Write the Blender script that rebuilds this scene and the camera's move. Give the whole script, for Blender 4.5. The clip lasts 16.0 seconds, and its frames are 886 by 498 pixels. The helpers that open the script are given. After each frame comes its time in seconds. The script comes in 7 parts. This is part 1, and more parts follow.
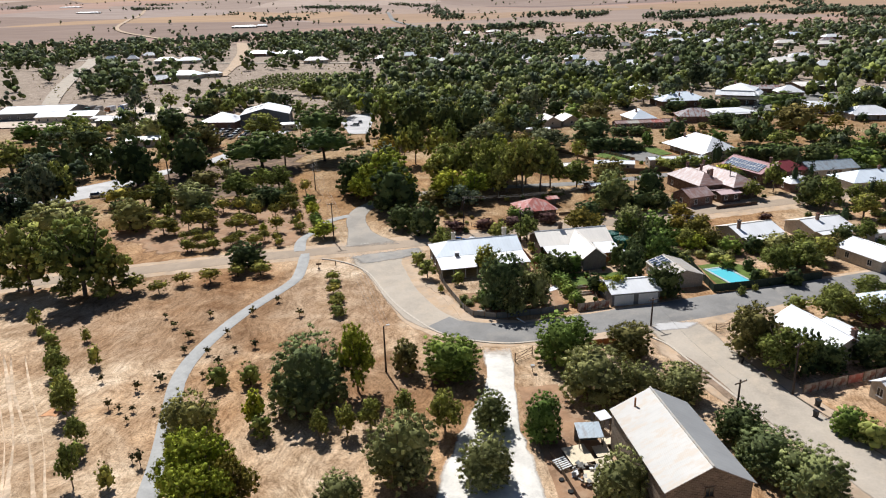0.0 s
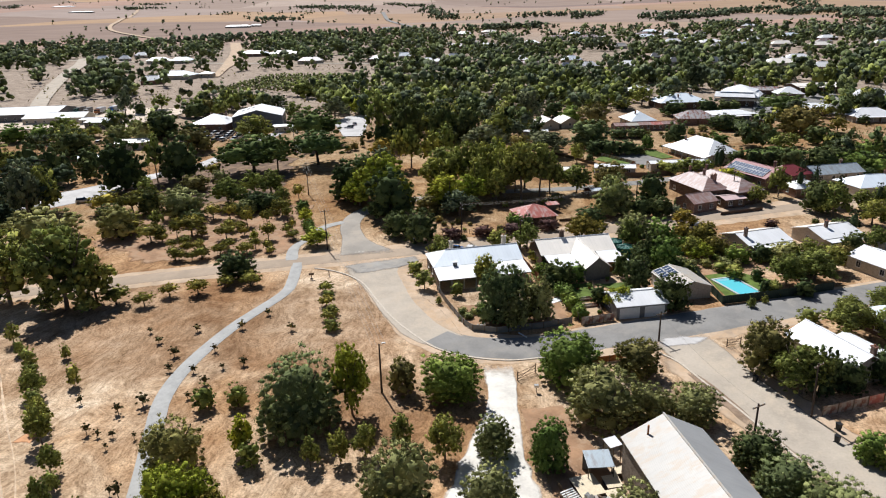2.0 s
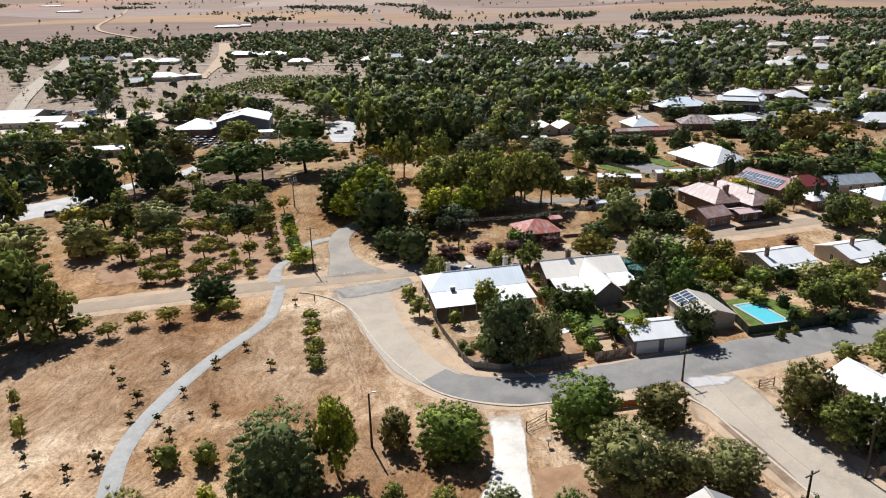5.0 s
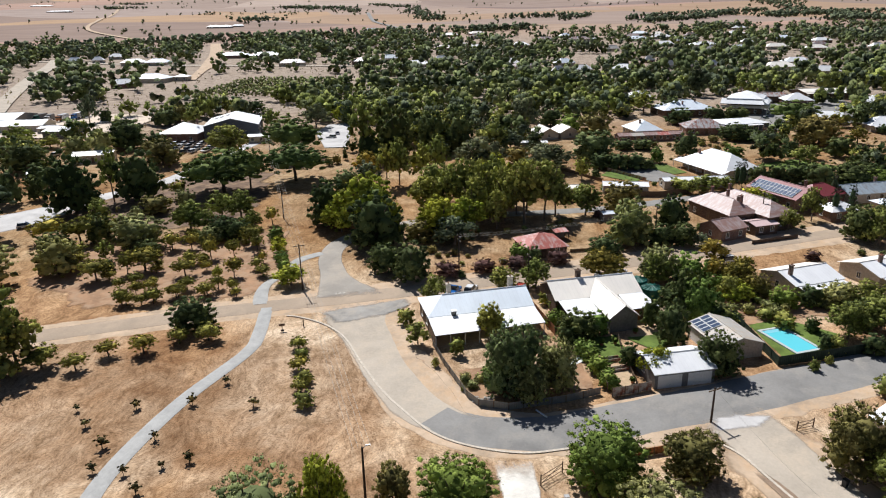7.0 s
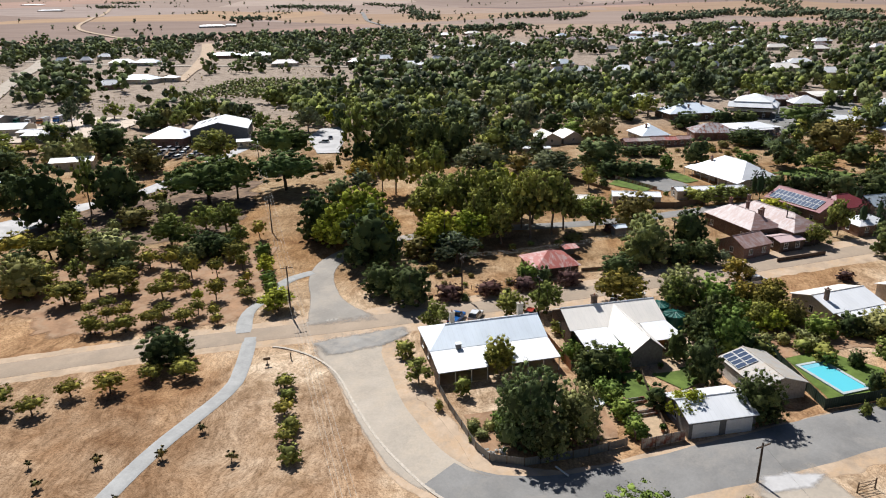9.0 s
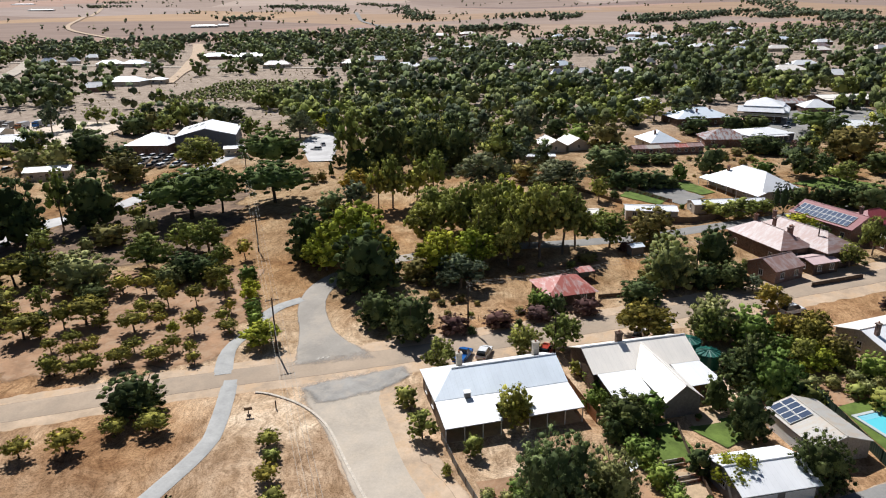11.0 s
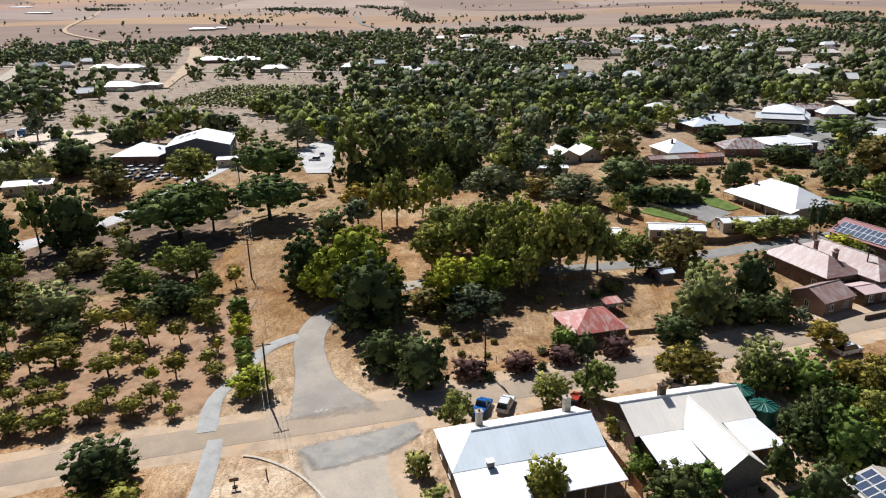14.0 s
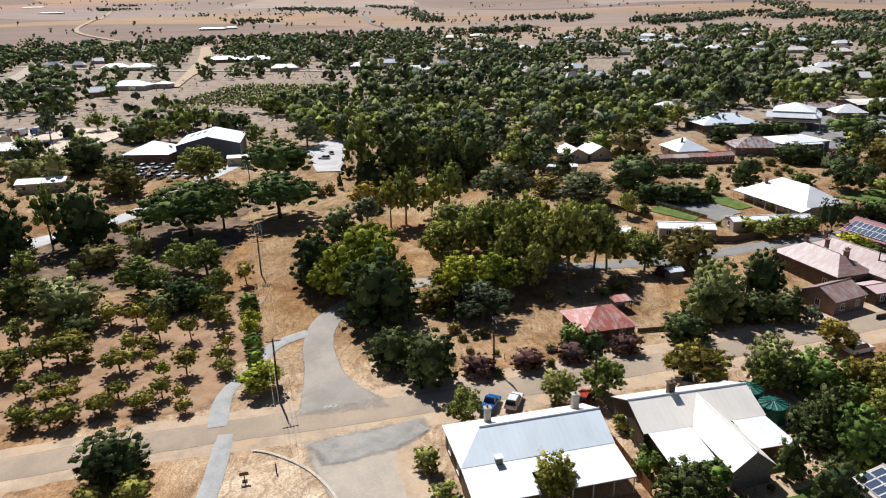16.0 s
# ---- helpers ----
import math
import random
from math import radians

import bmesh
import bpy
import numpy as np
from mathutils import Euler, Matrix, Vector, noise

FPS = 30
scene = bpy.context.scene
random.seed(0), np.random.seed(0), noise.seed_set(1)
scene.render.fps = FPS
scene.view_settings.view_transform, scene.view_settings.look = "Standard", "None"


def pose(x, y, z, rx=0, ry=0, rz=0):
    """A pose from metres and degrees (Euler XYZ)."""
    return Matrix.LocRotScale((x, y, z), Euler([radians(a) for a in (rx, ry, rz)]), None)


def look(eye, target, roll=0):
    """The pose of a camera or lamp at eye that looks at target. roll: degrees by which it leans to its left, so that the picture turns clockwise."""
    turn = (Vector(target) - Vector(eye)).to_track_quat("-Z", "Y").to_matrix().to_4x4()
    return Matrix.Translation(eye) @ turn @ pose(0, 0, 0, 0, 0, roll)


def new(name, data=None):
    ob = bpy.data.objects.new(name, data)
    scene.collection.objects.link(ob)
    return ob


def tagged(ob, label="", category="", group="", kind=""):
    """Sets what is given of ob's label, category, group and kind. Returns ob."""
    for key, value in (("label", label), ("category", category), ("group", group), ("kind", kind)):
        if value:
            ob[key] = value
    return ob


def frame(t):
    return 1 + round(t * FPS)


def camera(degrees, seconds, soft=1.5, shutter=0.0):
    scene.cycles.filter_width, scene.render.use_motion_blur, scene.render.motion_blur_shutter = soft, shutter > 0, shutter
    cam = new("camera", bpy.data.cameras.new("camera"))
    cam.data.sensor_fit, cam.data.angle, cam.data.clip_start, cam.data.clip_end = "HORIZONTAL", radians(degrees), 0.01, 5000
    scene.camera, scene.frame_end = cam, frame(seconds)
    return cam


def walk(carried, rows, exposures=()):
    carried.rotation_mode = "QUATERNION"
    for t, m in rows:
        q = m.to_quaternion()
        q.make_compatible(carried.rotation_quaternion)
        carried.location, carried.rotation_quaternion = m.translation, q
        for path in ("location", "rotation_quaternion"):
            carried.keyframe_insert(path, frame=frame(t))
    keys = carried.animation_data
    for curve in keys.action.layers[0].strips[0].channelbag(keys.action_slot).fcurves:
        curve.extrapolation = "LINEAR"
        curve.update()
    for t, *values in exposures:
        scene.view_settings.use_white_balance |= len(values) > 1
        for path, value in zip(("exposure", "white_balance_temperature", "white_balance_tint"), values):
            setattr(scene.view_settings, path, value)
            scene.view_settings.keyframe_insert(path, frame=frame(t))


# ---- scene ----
cam = camera(66.5, 16.0, soft=1.1)
PATH = [
    (0, (2.138, -3.436, 52.634), (2.208, -1.546, 51.983), -1.5),
    (0.5, (2.084, -2.312, 52.681), (2.157, -0.423, 52.029), -1.5),
    (1, (2.027, -0.99, 52.712), (2.103, 0.9, 52.061), -1.5),
    (1.5, (1.95, 0.637, 52.748), (2.031, 2.526, 52.096), -1.5),
    (2, (1.846, 2.407, 52.758), (1.931, 4.295, 52.107), -1.4),
    (2.5, (1.804, 4.344, 52.787), (1.893, 6.233, 52.136), -1.4),
    (3, (1.772, 6.398, 52.821), (1.865, 8.287, 52.17), -1.4),
    (3.5, (1.771, 8.605, 52.862), (1.867, 10.494, 52.211), -1.3),
    (4, (1.779, 10.865, 52.9), (1.879, 12.753, 52.249), -1.3),
    (6.5, (1.461, 23.834, 52.842), (1.582, 25.721, 52.192), -1.2),
    (7, (1.373, 26.827, 52.849), (1.499, 28.714, 52.199), -1.2),
    (7.5, (1.331, 29.833, 52.831), (1.461, 31.72, 52.181), -1.2),
    (8, (1.254, 33.026, 52.809), (1.387, 34.913, 52.16), -1.2),
    (8.5, (1.12, 36.33, 52.813), (1.257, 38.217, 52.162), -1.1),
    (9, (0.94, 39.714, 52.794), (1.082, 41.6, 52.143), -1.1),
    (11.5, (0.309, 57.55, 53.068), (0.472, 59.434, 52.417), -1.0),
    (12, (0.159, 61.008, 53.186), (0.327, 62.892, 52.534), -1.0),
    (12.5, (0.021, 64.307, 53.33), (0.192, 66.192, 52.684), -1.0),
    (13, (-0.184, 66.713, 53.435), (-0.014, 68.6, 52.795), -1.0),
    (13.5, (-0.403, 68.011, 53.423), (-0.235, 69.898, 52.782), -1.1),
    (14, (-0.531, 68.617, 53.353), (-0.37, 70.503, 52.708), -1.1),
    (14.5, (-0.596, 68.902, 53.272), (-0.44, 70.789, 52.628), -1.1),
    (15, (-0.634, 68.666, 53.169), (-0.486, 70.554, 52.526), -1.2),
    (15.5, (-0.674, 68.354, 53.117), (-0.533, 70.242, 52.471), -1.2),
    (16, (-0.591, 68.251, 53.094), (-0.456, 70.139, 52.448), -1.2),
]
walk(cam, [(t, look(eye, target, roll)) for t, eye, target, roll in PATH], exposures=[(0, 0.17, 6000, 10)])

# ---------------------------------------------------------------- light
SUN_EL, SUN_AZ = radians(52), math.atan2(-0.34, 0.94)  # height above the horizon; turn from +y towards +x
world = bpy.data.worlds.new("world")
scene.world = world
world.use_nodes = True
wn = world.node_tree.nodes
sky = wn.new("ShaderNodeTexSky")
sky.sky_type, sky.sun_disc = "NISHITA", False
sky.sun_elevation, sky.sun_rotation = SUN_EL, SUN_AZ
sky.air_density, sky.dust_density = 0.6, 0.5
wn["Background"].inputs[1].default_value = 0.05
world.node_tree.links.new(sky.outputs[0], wn["Background"].inputs[0])
sun = new("sun", bpy.data.lights.new("sun", "SUN"))
sun.data.energy, sun.data.angle, sun.data.color = 5.0, radians(0.53), (1.0, 0.95, 0.88)
to_sun = Vector((math.sin(SUN_AZ) * math.cos(SUN_EL), math.cos(SUN_AZ) * math.cos(SUN_EL), math.sin(SUN_EL)))
sun.matrix_world = look(to_sun * 300, (0, 0, 0))

# ---------------------------------------------------------------- helpers
rng = random.Random(7)


def gz(x, y):
    """Height of the ground: level round the crossing, rising slowly past it, hills behind the town."""
    z = float(np.interp(y, [-500, 140, 180, 530, 1300, 2600, 3800, 4600], [0, 0, 0.8, 10.5, 26, 80, 165, 235]))
    if y > 1300:
        w = min(1.0, (y - 1300) / 1500)
        z += w * (26 * noise.noise((x / 900, y / 900, 3.0)) + 9 * noise.noise((x / 320, y / 320, 8.0)))
    return z


def thing(name, label, category, x, y, turn=0.0, group="", z=None, kind=""):
    e = new(name)
    e.matrix_basis = pose(x, y, gz(x, y) if z is None else z, 0, 0, turn)
    return tagged(e, label, category, group, kind)


def mesh(name, verts, faces, mat, smooth=False):
    me = bpy.data.meshes.new(name)
    me.from_pydata([tuple(v) for v in verts], [], [tuple(f) for f in faces])
    me.materials.append(mat)
    if smooth:
        me.shade_smooth()
    return me


def link(name, me, parent=None, m=None, label=""):
    ob = new(name, me)
    if parent:
        ob.parent = parent
    if m is not None:
        ob.matrix_basis = m
    if label:
        ob["label"] = label
    return ob


def part(name, shape, mat, parent, label="", m=None, smooth=False):
    return link(name, mesh(name, shape[0], shape[1], mat, smooth), parent, m, label)


def box(x0, x1, y0, y1, z0, z1):
    v = [(x, y, z) for z in (z0, z1) for y in (y0, y1) for x in (x0, x1)]
    return v, [(0, 2, 3, 1), (4, 5, 7, 6), (0, 1, 5, 4), (2, 6, 7, 3), (0, 4, 6, 2), (1, 3, 7, 5)]


def join(*shapes):
    v, f = [], []
    for a, b in shapes:
        n = len(v)
        v += list(a)
        f += [tuple(i + n for i in q) for q in b]
    return v, f


def slab(poly, thick):
    """A sheet with the given upper outline (counter-clockwise from above) and a thickness."""
    n = len(poly)
    v = list(poly) + [(x, y, z - thick) for x, y, z in poly]
    f = [tuple(range(n)), tuple(range(2 * n - 1, n - 1, -1))]
    f += [(i, i + n, (i + 1) % n + n, (i + 1) % n) for i in range(n)]
    return v, f


def tube(a, b, r0, r1, sides=8):
    a, b = Vector(a), Vector(b)
    w = (b - a).normalized()
    u = w.orthogonal().normalized()
    s = w.cross(u)
    v, f = [], []
    for c, r in ((a, r0), (b, r1)):
        v += [tuple(c + r * (math.cos(2 * math.pi * k / sides) * u + math.sin(2 * math.pi * k / sides) * s)) for k in range(sides)]
    f += [(k, (k + 1) % sides, (k + 1) % sides + sides, k + sides) for k in range(sides)]
    f += [tuple(range(sides - 1, -1, -1)), tuple(range(sides, 2 * sides))]
    return v, f


# ---------------------------------------------------------------- materials
def material(name, rough=0.8, metal=0.0, spec=0.3):
    m = bpy.data.materials.new(name)
    m.use_nodes = True
    b = m.node_tree.nodes["Principled BSDF"]
    b.inputs["Roughness"].default_value, b.inputs["Metallic"].default_value = rough, metal
    b.inputs["Specular IOR Level"].default_value = spec
    return m, m.node_tree.nodes, m.node_tree.links, b


def ramp(nodes, stops):
    r = nodes.new("ShaderNodeValToRGB")
    e = r.color_ramp.elements
    while len(e) < len(stops):
        e.new(0.5)
    for k, (p, c) in zip(e, stops):
        k.position, k.color = p, (*c, 1)
    return r


def noisy(nodes, links, scale, detail=6.0, rough=0.6, vec=None, coords="Object", stretch=None):
    if vec is None:
        vec = nodes.new("ShaderNodeTexCoord").outputs[coords]
    if stretch:
        mp = nodes.new("ShaderNodeMapping")
        mp.inputs["Scale"].default_value = stretch
        mp.inputs["Rotation"].default_value = (0, 0, stretch[3]) if len(stretch) > 3 else (0, 0, 0)
        links.new(vec, mp.inputs[0])
        vec = mp.outputs[0]
    n = nodes.new("ShaderNodeTexNoise")
    n.inputs["Scale"].default_value, n.inputs["Detail"].default_value, n.inputs["Roughness"].default_value = scale, detail, rough
    links.new(vec, n.inputs["Vector"])
    return n.outputs["Fac"]


def mix(nodes, links, fac, a, b, how="MIX"):
    n = nodes.new("ShaderNodeMix")
    n.data_type, n.blend_type = "RGBA", how
    for sock, val in ((n.inputs["Factor"], fac), (n.inputs["A"], a), (n.inputs["B"], b)):
        if hasattr(val, "is_linked"):
            links.new(val, sock)
        else:
            sock.default_value = val if isinstance(val, (int, float)) else (*val, 1)
    return n.outputs["Result"]


def bump(nodes, links, b, height, dist, strength=0.5):
    n = nodes.new("ShaderNodeBump")
    n.inputs["Distance"].default_value, n.inputs["Strength"].default_value = dist, strength
    links.new(height, n.inputs["Height"])
    links.new(n.outputs[0], b.inputs["Normal"])


def plain(name, colour, rough=0.8, metal=0.0, var=0.25, scale=3.0, relief=0.0, spec=0.3):
    """A surface of one colour with stains at two scales."""
    m, nodes, links, b = material(name, rough, metal, spec)
    dark = tuple(c * (1 - var) for c in colour)
    light = tuple(min(1, c * (1 + var * 0.6)) for c in colour)
    a = ramp(nodes, [(0.3, dark), (0.7, light)])
    links.new(noisy(nodes, links, scale), a.inputs[0])
    fine = noisy(nodes, links, scale * 9, 3)
    g = ramp(nodes, [(0.3, (0.82, 0.82, 0.82)), (0.7, (1.0, 1.0, 1.0))])
    links.new(fine, g.inputs[0])
    links.new(mix(nodes, links, 1.0, a.outputs[0], g.outputs[0], "MULTIPLY"), b.inputs["Base Color"])
    if relief:
        bump(nodes, links, b, fine, relief)
    return m


def corrugated(name, colour, rust=0.0, rust_colour=(0.22, 0.07, 0.04), rough=0.45, metal=0.0, pitch=0.16, gloss=0.4):
    """Roof sheeting: ridges that run down the slope (local y), sheet joints, weather stains, rust."""
    m, nodes, links, b = material(name, rough, metal, gloss)
    vec = nodes.new("ShaderNodeTexCoord").outputs["Object"]
    stain = noisy(nodes, links, 0.35, 6, 0.65, vec, stretch=(1.0, 0.35, 1.0))
    a = ramp(nodes, [(0.3, tuple(c * 0.86 for c in colour)), (0.65, colour)])
    links.new(stain, a.inputs[0])
    out = a.outputs[0]
    w = nodes.new("ShaderNodeTexWave")
    w.bands_direction, w.wave_profile = "X", "SIN"
    w.inputs["Scale"].default_value, w.inputs["Distortion"].default_value = 2 * math.pi / pitch / 20, 0.0
    links.new(vec, w.inputs["Vector"])
    joint = nodes.new("ShaderNodeTexWave")
    joint.bands_direction, joint.wave_profile = "X", "SAW"
    joint.inputs["Scale"].default_value = 2 * math.pi / 0.76 / 20
    links.new(vec, joint.inputs["Vector"])
    j = ramp(nodes, [(0.0, (0.86, 0.86, 0.86)), (0.12, (1, 1, 1))])
    links.new(joint.outputs["Fac"], j.inputs[0])
    out = mix(nodes, links, 0.7, out, j.outputs[0], "MULTIPLY")
    if rust:
        rr = ramp(nodes, [(0.5 - rust * 0.35, (0, 0, 0)), (0.62 - rust * 0.2, (1, 1, 1))])
        links.new(noisy(nodes, links, 0.7, 8, 0.7, vec, stretch=(1.6, 0.5, 1.0)), rr.inputs[0])
        out = mix(nodes, links, rr.outputs[0], out, rust_colour)
    links.new(out, b.inputs["Base Color"])
    bump(nodes, links, b, w.outputs["Fac"], 0.012, 0.6)
    return m


def masonry(name, colour, mortar, length=0.5, height=0.22, var=0.35):
    """Coursed stone or brick on walls seen from afar."""
    m, nodes, links, b = material(name, 0.9)
    tc = nodes.new("ShaderNodeTexCoord")
    sep, com = nodes.new("ShaderNodeSeparateXYZ"), nodes.new("ShaderNodeCombineXYZ")
    add = nodes.new("ShaderNodeMath")
    links.new(tc.outputs["Object"], sep.inputs[0])
    links.new(sep.outputs[0], add.inputs[0])
    links.new(sep.outputs[1], add.inputs[1])
    links.new(add.outputs[0], com.inputs[0])
    links.new(sep.outputs[2], com.inputs[1])
    br = nodes.new("ShaderNodeTexBrick")
    links.new(com.outputs[0], br.inputs["Vector"])
    br.inputs["Scale"].default_value = 1.0
    br.inputs["Brick Width"].default_value, br.inputs["Row Height"].default_value = length, height
    br.inputs["Mortar Size"].default_value = 0.02
    br.inputs["Color1"].default_value = (*[c * (1 - var) for c in colour], 1)
    br.inputs["Color2"].default_value = (*[c * (1 + var * 0.5) for c in colour], 1)
    br.inputs["Mortar"].default_value = (*mortar, 1)
    g = ramp(nodes, [(0.3, (0.7, 0.7, 0.7)), (0.7, (1, 1, 1))])
    links.new(noisy(nodes, links, 0.8), g.inputs[0])
    links.new(mix(nodes, links, 1.0, br.outputs[0], g.outputs[0], "MULTIPLY"), b.inputs["Base Color"])
    bump(nodes, links, b, br.outputs["Fac"], -0.02)
    return m


def foliage(name, colour, tip, rough=0.75):
    """Leaves: each its own tone, lit tips and shaded insides put into the range; whole crowns a little apart, light
    passing through.
    """
    m, nodes, links, b = material(name, rough, 0.0, 0.06)
    geo, info = nodes.new("ShaderNodeNewGeometry"), nodes.new("ShaderNodeObjectInfo")
    r = ramp(nodes, [(0.0, tuple(c * 0.48 for c in colour)), (0.45, tuple(c * 1.12 for c in colour)), (1.0, tuple(0.2 * a + 1.06 * b for a, b in zip(colour, tip)))])
    links.new(geo.outputs["Random Per Island"], r.inputs[0])
    v = ramp(nodes, [(0.0, (0.85, 0.92, 0.8)), (0.5, (1.15, 1.15, 1.05)), (1.0, (1.45, 1.32, 1.05))])
    links.new(info.outputs["Random"], v.inputs[0])
    col = mix(nodes, links, 1.0, r.outputs[0], v.outputs[0], "MULTIPLY")
    links.new(col, b.inputs["Base Color"])
    tr = nodes.new("ShaderNodeBsdfTranslucent")
    links.new(mix(nodes, links, 1.0, col, (1.6, 1.72, 1.05), "MULTIPLY"), tr.inputs[0])
    ms = nodes.new("ShaderNodeMixShader")
    ms.inputs[0].default_value = 0.24
    bump(nodes, links, b, noisy(nodes, links, 26.0, 4, 0.7), 0.03, 0.6)
    links.new(b.outputs[0], ms.inputs[1])
    links.new(tr.outputs[0], ms.inputs[2])
    links.new(ms.outputs[0], nodes["Material Output"].inputs[0])
    return m


def drift(nodes, links, turn=0.55, wander=5.0):
    """Coordinates turned and bent at random, so that no pattern runs straight along an axis."""
    vec = nodes.new("ShaderNodeTexCoord").outputs["Object"]
    mp = nodes.new("ShaderNodeMapping")
    mp.inputs["Rotation"].default_value = (0.31, 0.23, turn)
    links.new(vec, mp.inputs[0])
    n = nodes.new("ShaderNodeTexNoise")
    n.inputs["Scale"].default_value, n.inputs["Detail"].default_value = 0.06, 3.0
    links.new(mp.outputs[0], n.inputs["Vector"])
    mad = nodes.new("ShaderNodeVectorMath")
    mad.operation, mad.inputs[1].default_value = "MULTIPLY_ADD", (wander * 2, wander * 2, 0)
    links.new(n.outputs["Color"], mad.inputs[0])
    links.new(mp.outputs[0], mad.inputs[2])
    return mad.outputs[0]


def ground_material():
    m, nodes, links, b = material("dry_ground", 0.95, 0.0, 0.1)
    vec = nodes.new("ShaderNodeTexCoord").outputs["Object"]
    bent, mown = drift(nodes, links), drift(nodes, links, 0.12, 9.0)
    big = noisy(nodes, links, 0.035, 5, 0.6, bent)
    mid = noisy(nodes, links, 0.22, 7, 0.68, bent)
    fine = noisy(nodes, links, 3.6, 8, 0.78, bent)
    straw = ramp(nodes, [(0.30, (0.36, 0.24, 0.135)), (0.48, (0.555, 0.405, 0.264)), (0.66, (0.71, 0.555, 0.39))])
    links.new(mid, straw.inputs[0])
    soil = ramp(nodes, [(0.35, (0.34, 0.19, 0.093)), (0.65, (0.565, 0.36, 0.193))])
    links.new(mid, soil.inputs[0])
    pick = ramp(nodes, [(0.42, (0, 0, 0)), (0.6, (1, 1, 1))])
    links.new(big, pick.inputs[0])
    near = mix(nodes, links, pick.outputs[0], straw.outputs[0], soil.outputs[0])
    # mowing and wheel lines
    row = noisy(nodes, links, 0.8, 6, 0.7, mown, stretch=(2.0, 0.11, 1.0))
    rr = ramp(nodes, [(0.36, (0.62, 0.58, 0.54)), (0.5, (0.98, 0.98, 0.98)), (0.62, (1.2, 1.21, 1.22))])
    links.new(row, rr.inputs[0])
    near = mix(nodes, links, 0.8, near, rr.outputs[0], "MULTIPLY")
    tone = ramp(nodes, [(0.36, (0.80, 0.77, 0.74)), (0.5, (1.0, 1.0, 1.0)), (0.64, (1.12, 1.14, 1.17))])
    links.new(noisy(nodes, links, 0.07, 6, 0.62, bent, stretch=(1.0, 0.55, 1.0)), tone.inputs[0])
    near = mix(nodes, links, 1.0, near, tone.outputs[0], "MULTIPLY")
    tuft = noisy(nodes, links, 0.9, 8, 0.75, bent)
    tf = ramp(nodes, [(0.36, (0.66, 0.62, 0.58)), (0.52, (1, 1, 1))])
    links.new(tuft, tf.inputs[0])
    near = mix(nodes, links, 0.75, near, tf.outputs[0], "MULTIPLY")
    ff = ramp(nodes, [(0.34, (0.5, 0.47, 0.44)), (0.5, (0.98, 0.98, 0.98)), (0.64, (1.22, 1.22, 1.22))])
    links.new(fine, ff.inputs[0])
    near = mix(nodes, links, 1.0, near, ff.outputs[0], "MULTIPLY")
    # paddocks beyond the town, distance haze mixed into their pink-grey tones
    vo = nodes.new("ShaderNodeTexVoronoi")
    vo.inputs["Scale"].default_value = 0.0019
    mp = nodes.new("ShaderNodeMapping")
    mp.inputs["Scale"].default_value = (0.7, 1.0, 1.0)
    links.new(vec, mp.inputs[0])
    links.new(mp.outputs[0], vo.inputs["Vector"])
    pad = ramp(nodes, [(0.1, (0.30, 0.225, 0.19)), (0.28, (0.52, 0.35, 0.21)), (0.45, (0.42, 0.33, 0.28)), (0.62, (0.56, 0.44, 0.35)), (0.78, (0.33, 0.245, 0.20)), (0.92, (0.50, 0.33, 0.25))])
    sep = nodes.new("ShaderNodeSeparateColor")
    links.new(vo.outputs["Color"], sep.inputs[0])
    links.new(sep.outputs[0], pad.inputs[0])
    fr = ramp(nodes, [(0.3, (0.70, 0.68, 0.67)), (0.7, (0.96, 0.96, 0.97))])
    links.new(noisy(nodes, links, 0.012, 8, 0.65, vec, stretch=(0.5, 2.0, 1.0)), fr.inputs[0])
    far = mix(nodes, links, 1.0, pad.outputs[0], fr.outputs[0], "MULTIPLY")
    sx = nodes.new("ShaderNodeSeparateXYZ")
    links.new(vec, sx.inputs[0])
    # browner bare soil across the street
    bs = nodes.new("ShaderNodeMapRange")
    bs.inputs["From Min"].default_value, bs.inputs["From Max"].default_value = 156, 180
    links.new(sx.outputs[1], bs.inputs[0])
    near = mix(nodes, links, bs.outputs[0], near, mix(nodes, links, 1.0, near, (0.73, 0.68, 0.575), "MULTIPLY"))
    # dry grass past the reserve, its colour greyed to stand for distance haze
    gr = nodes.new("ShaderNodeMapRange")
    gr.inputs["From Min"].default_value, gr.inputs["From Max"].default_value = 290, 400
    links.new(sx.outputs[1], gr.inputs[0])
    old = ramp(nodes, [(0.34, (0.24, 0.185, 0.14)), (0.5, (0.36, 0.285, 0.22)), (0.66, (0.46, 0.37, 0.29))])
    links.new(mid, old.inputs[0])
    grey = mix(nodes, links, 1.0, old.outputs[0], ff.outputs[0], "MULTIPLY")
    near = mix(nodes, links, gr.outputs[0], near, grey)
    mr = nodes.new("ShaderNodeMapRange")
    mr.inputs["From Min"].default_value, mr.inputs["From Max"].default_value = 950, 1250
    links.new(sx.outputs[1], mr.inputs[0])
    # browner mown grass in some parts of the park
    spot = None
    for cx, cy, cr in ((-19, 115, 20), (-50, 119, 23), (-3, 86, 11), (-8, 128, 8)):
        dn, mm, md = nodes.new("ShaderNodeVectorMath"), nodes.new("ShaderNodeMath"), nodes.new("ShaderNodeMapRange")
        dn.operation = "DISTANCE"
        dn.inputs[1].default_value = (cx, cy, 0)
        links.new(vec, dn.inputs[0])
        mm.operation, mm.inputs[1].default_value = "MULTIPLY_ADD", 26.0
        links.new(noisy(nodes, links, 0.09, 6, 0.65, vec), mm.inputs[0])
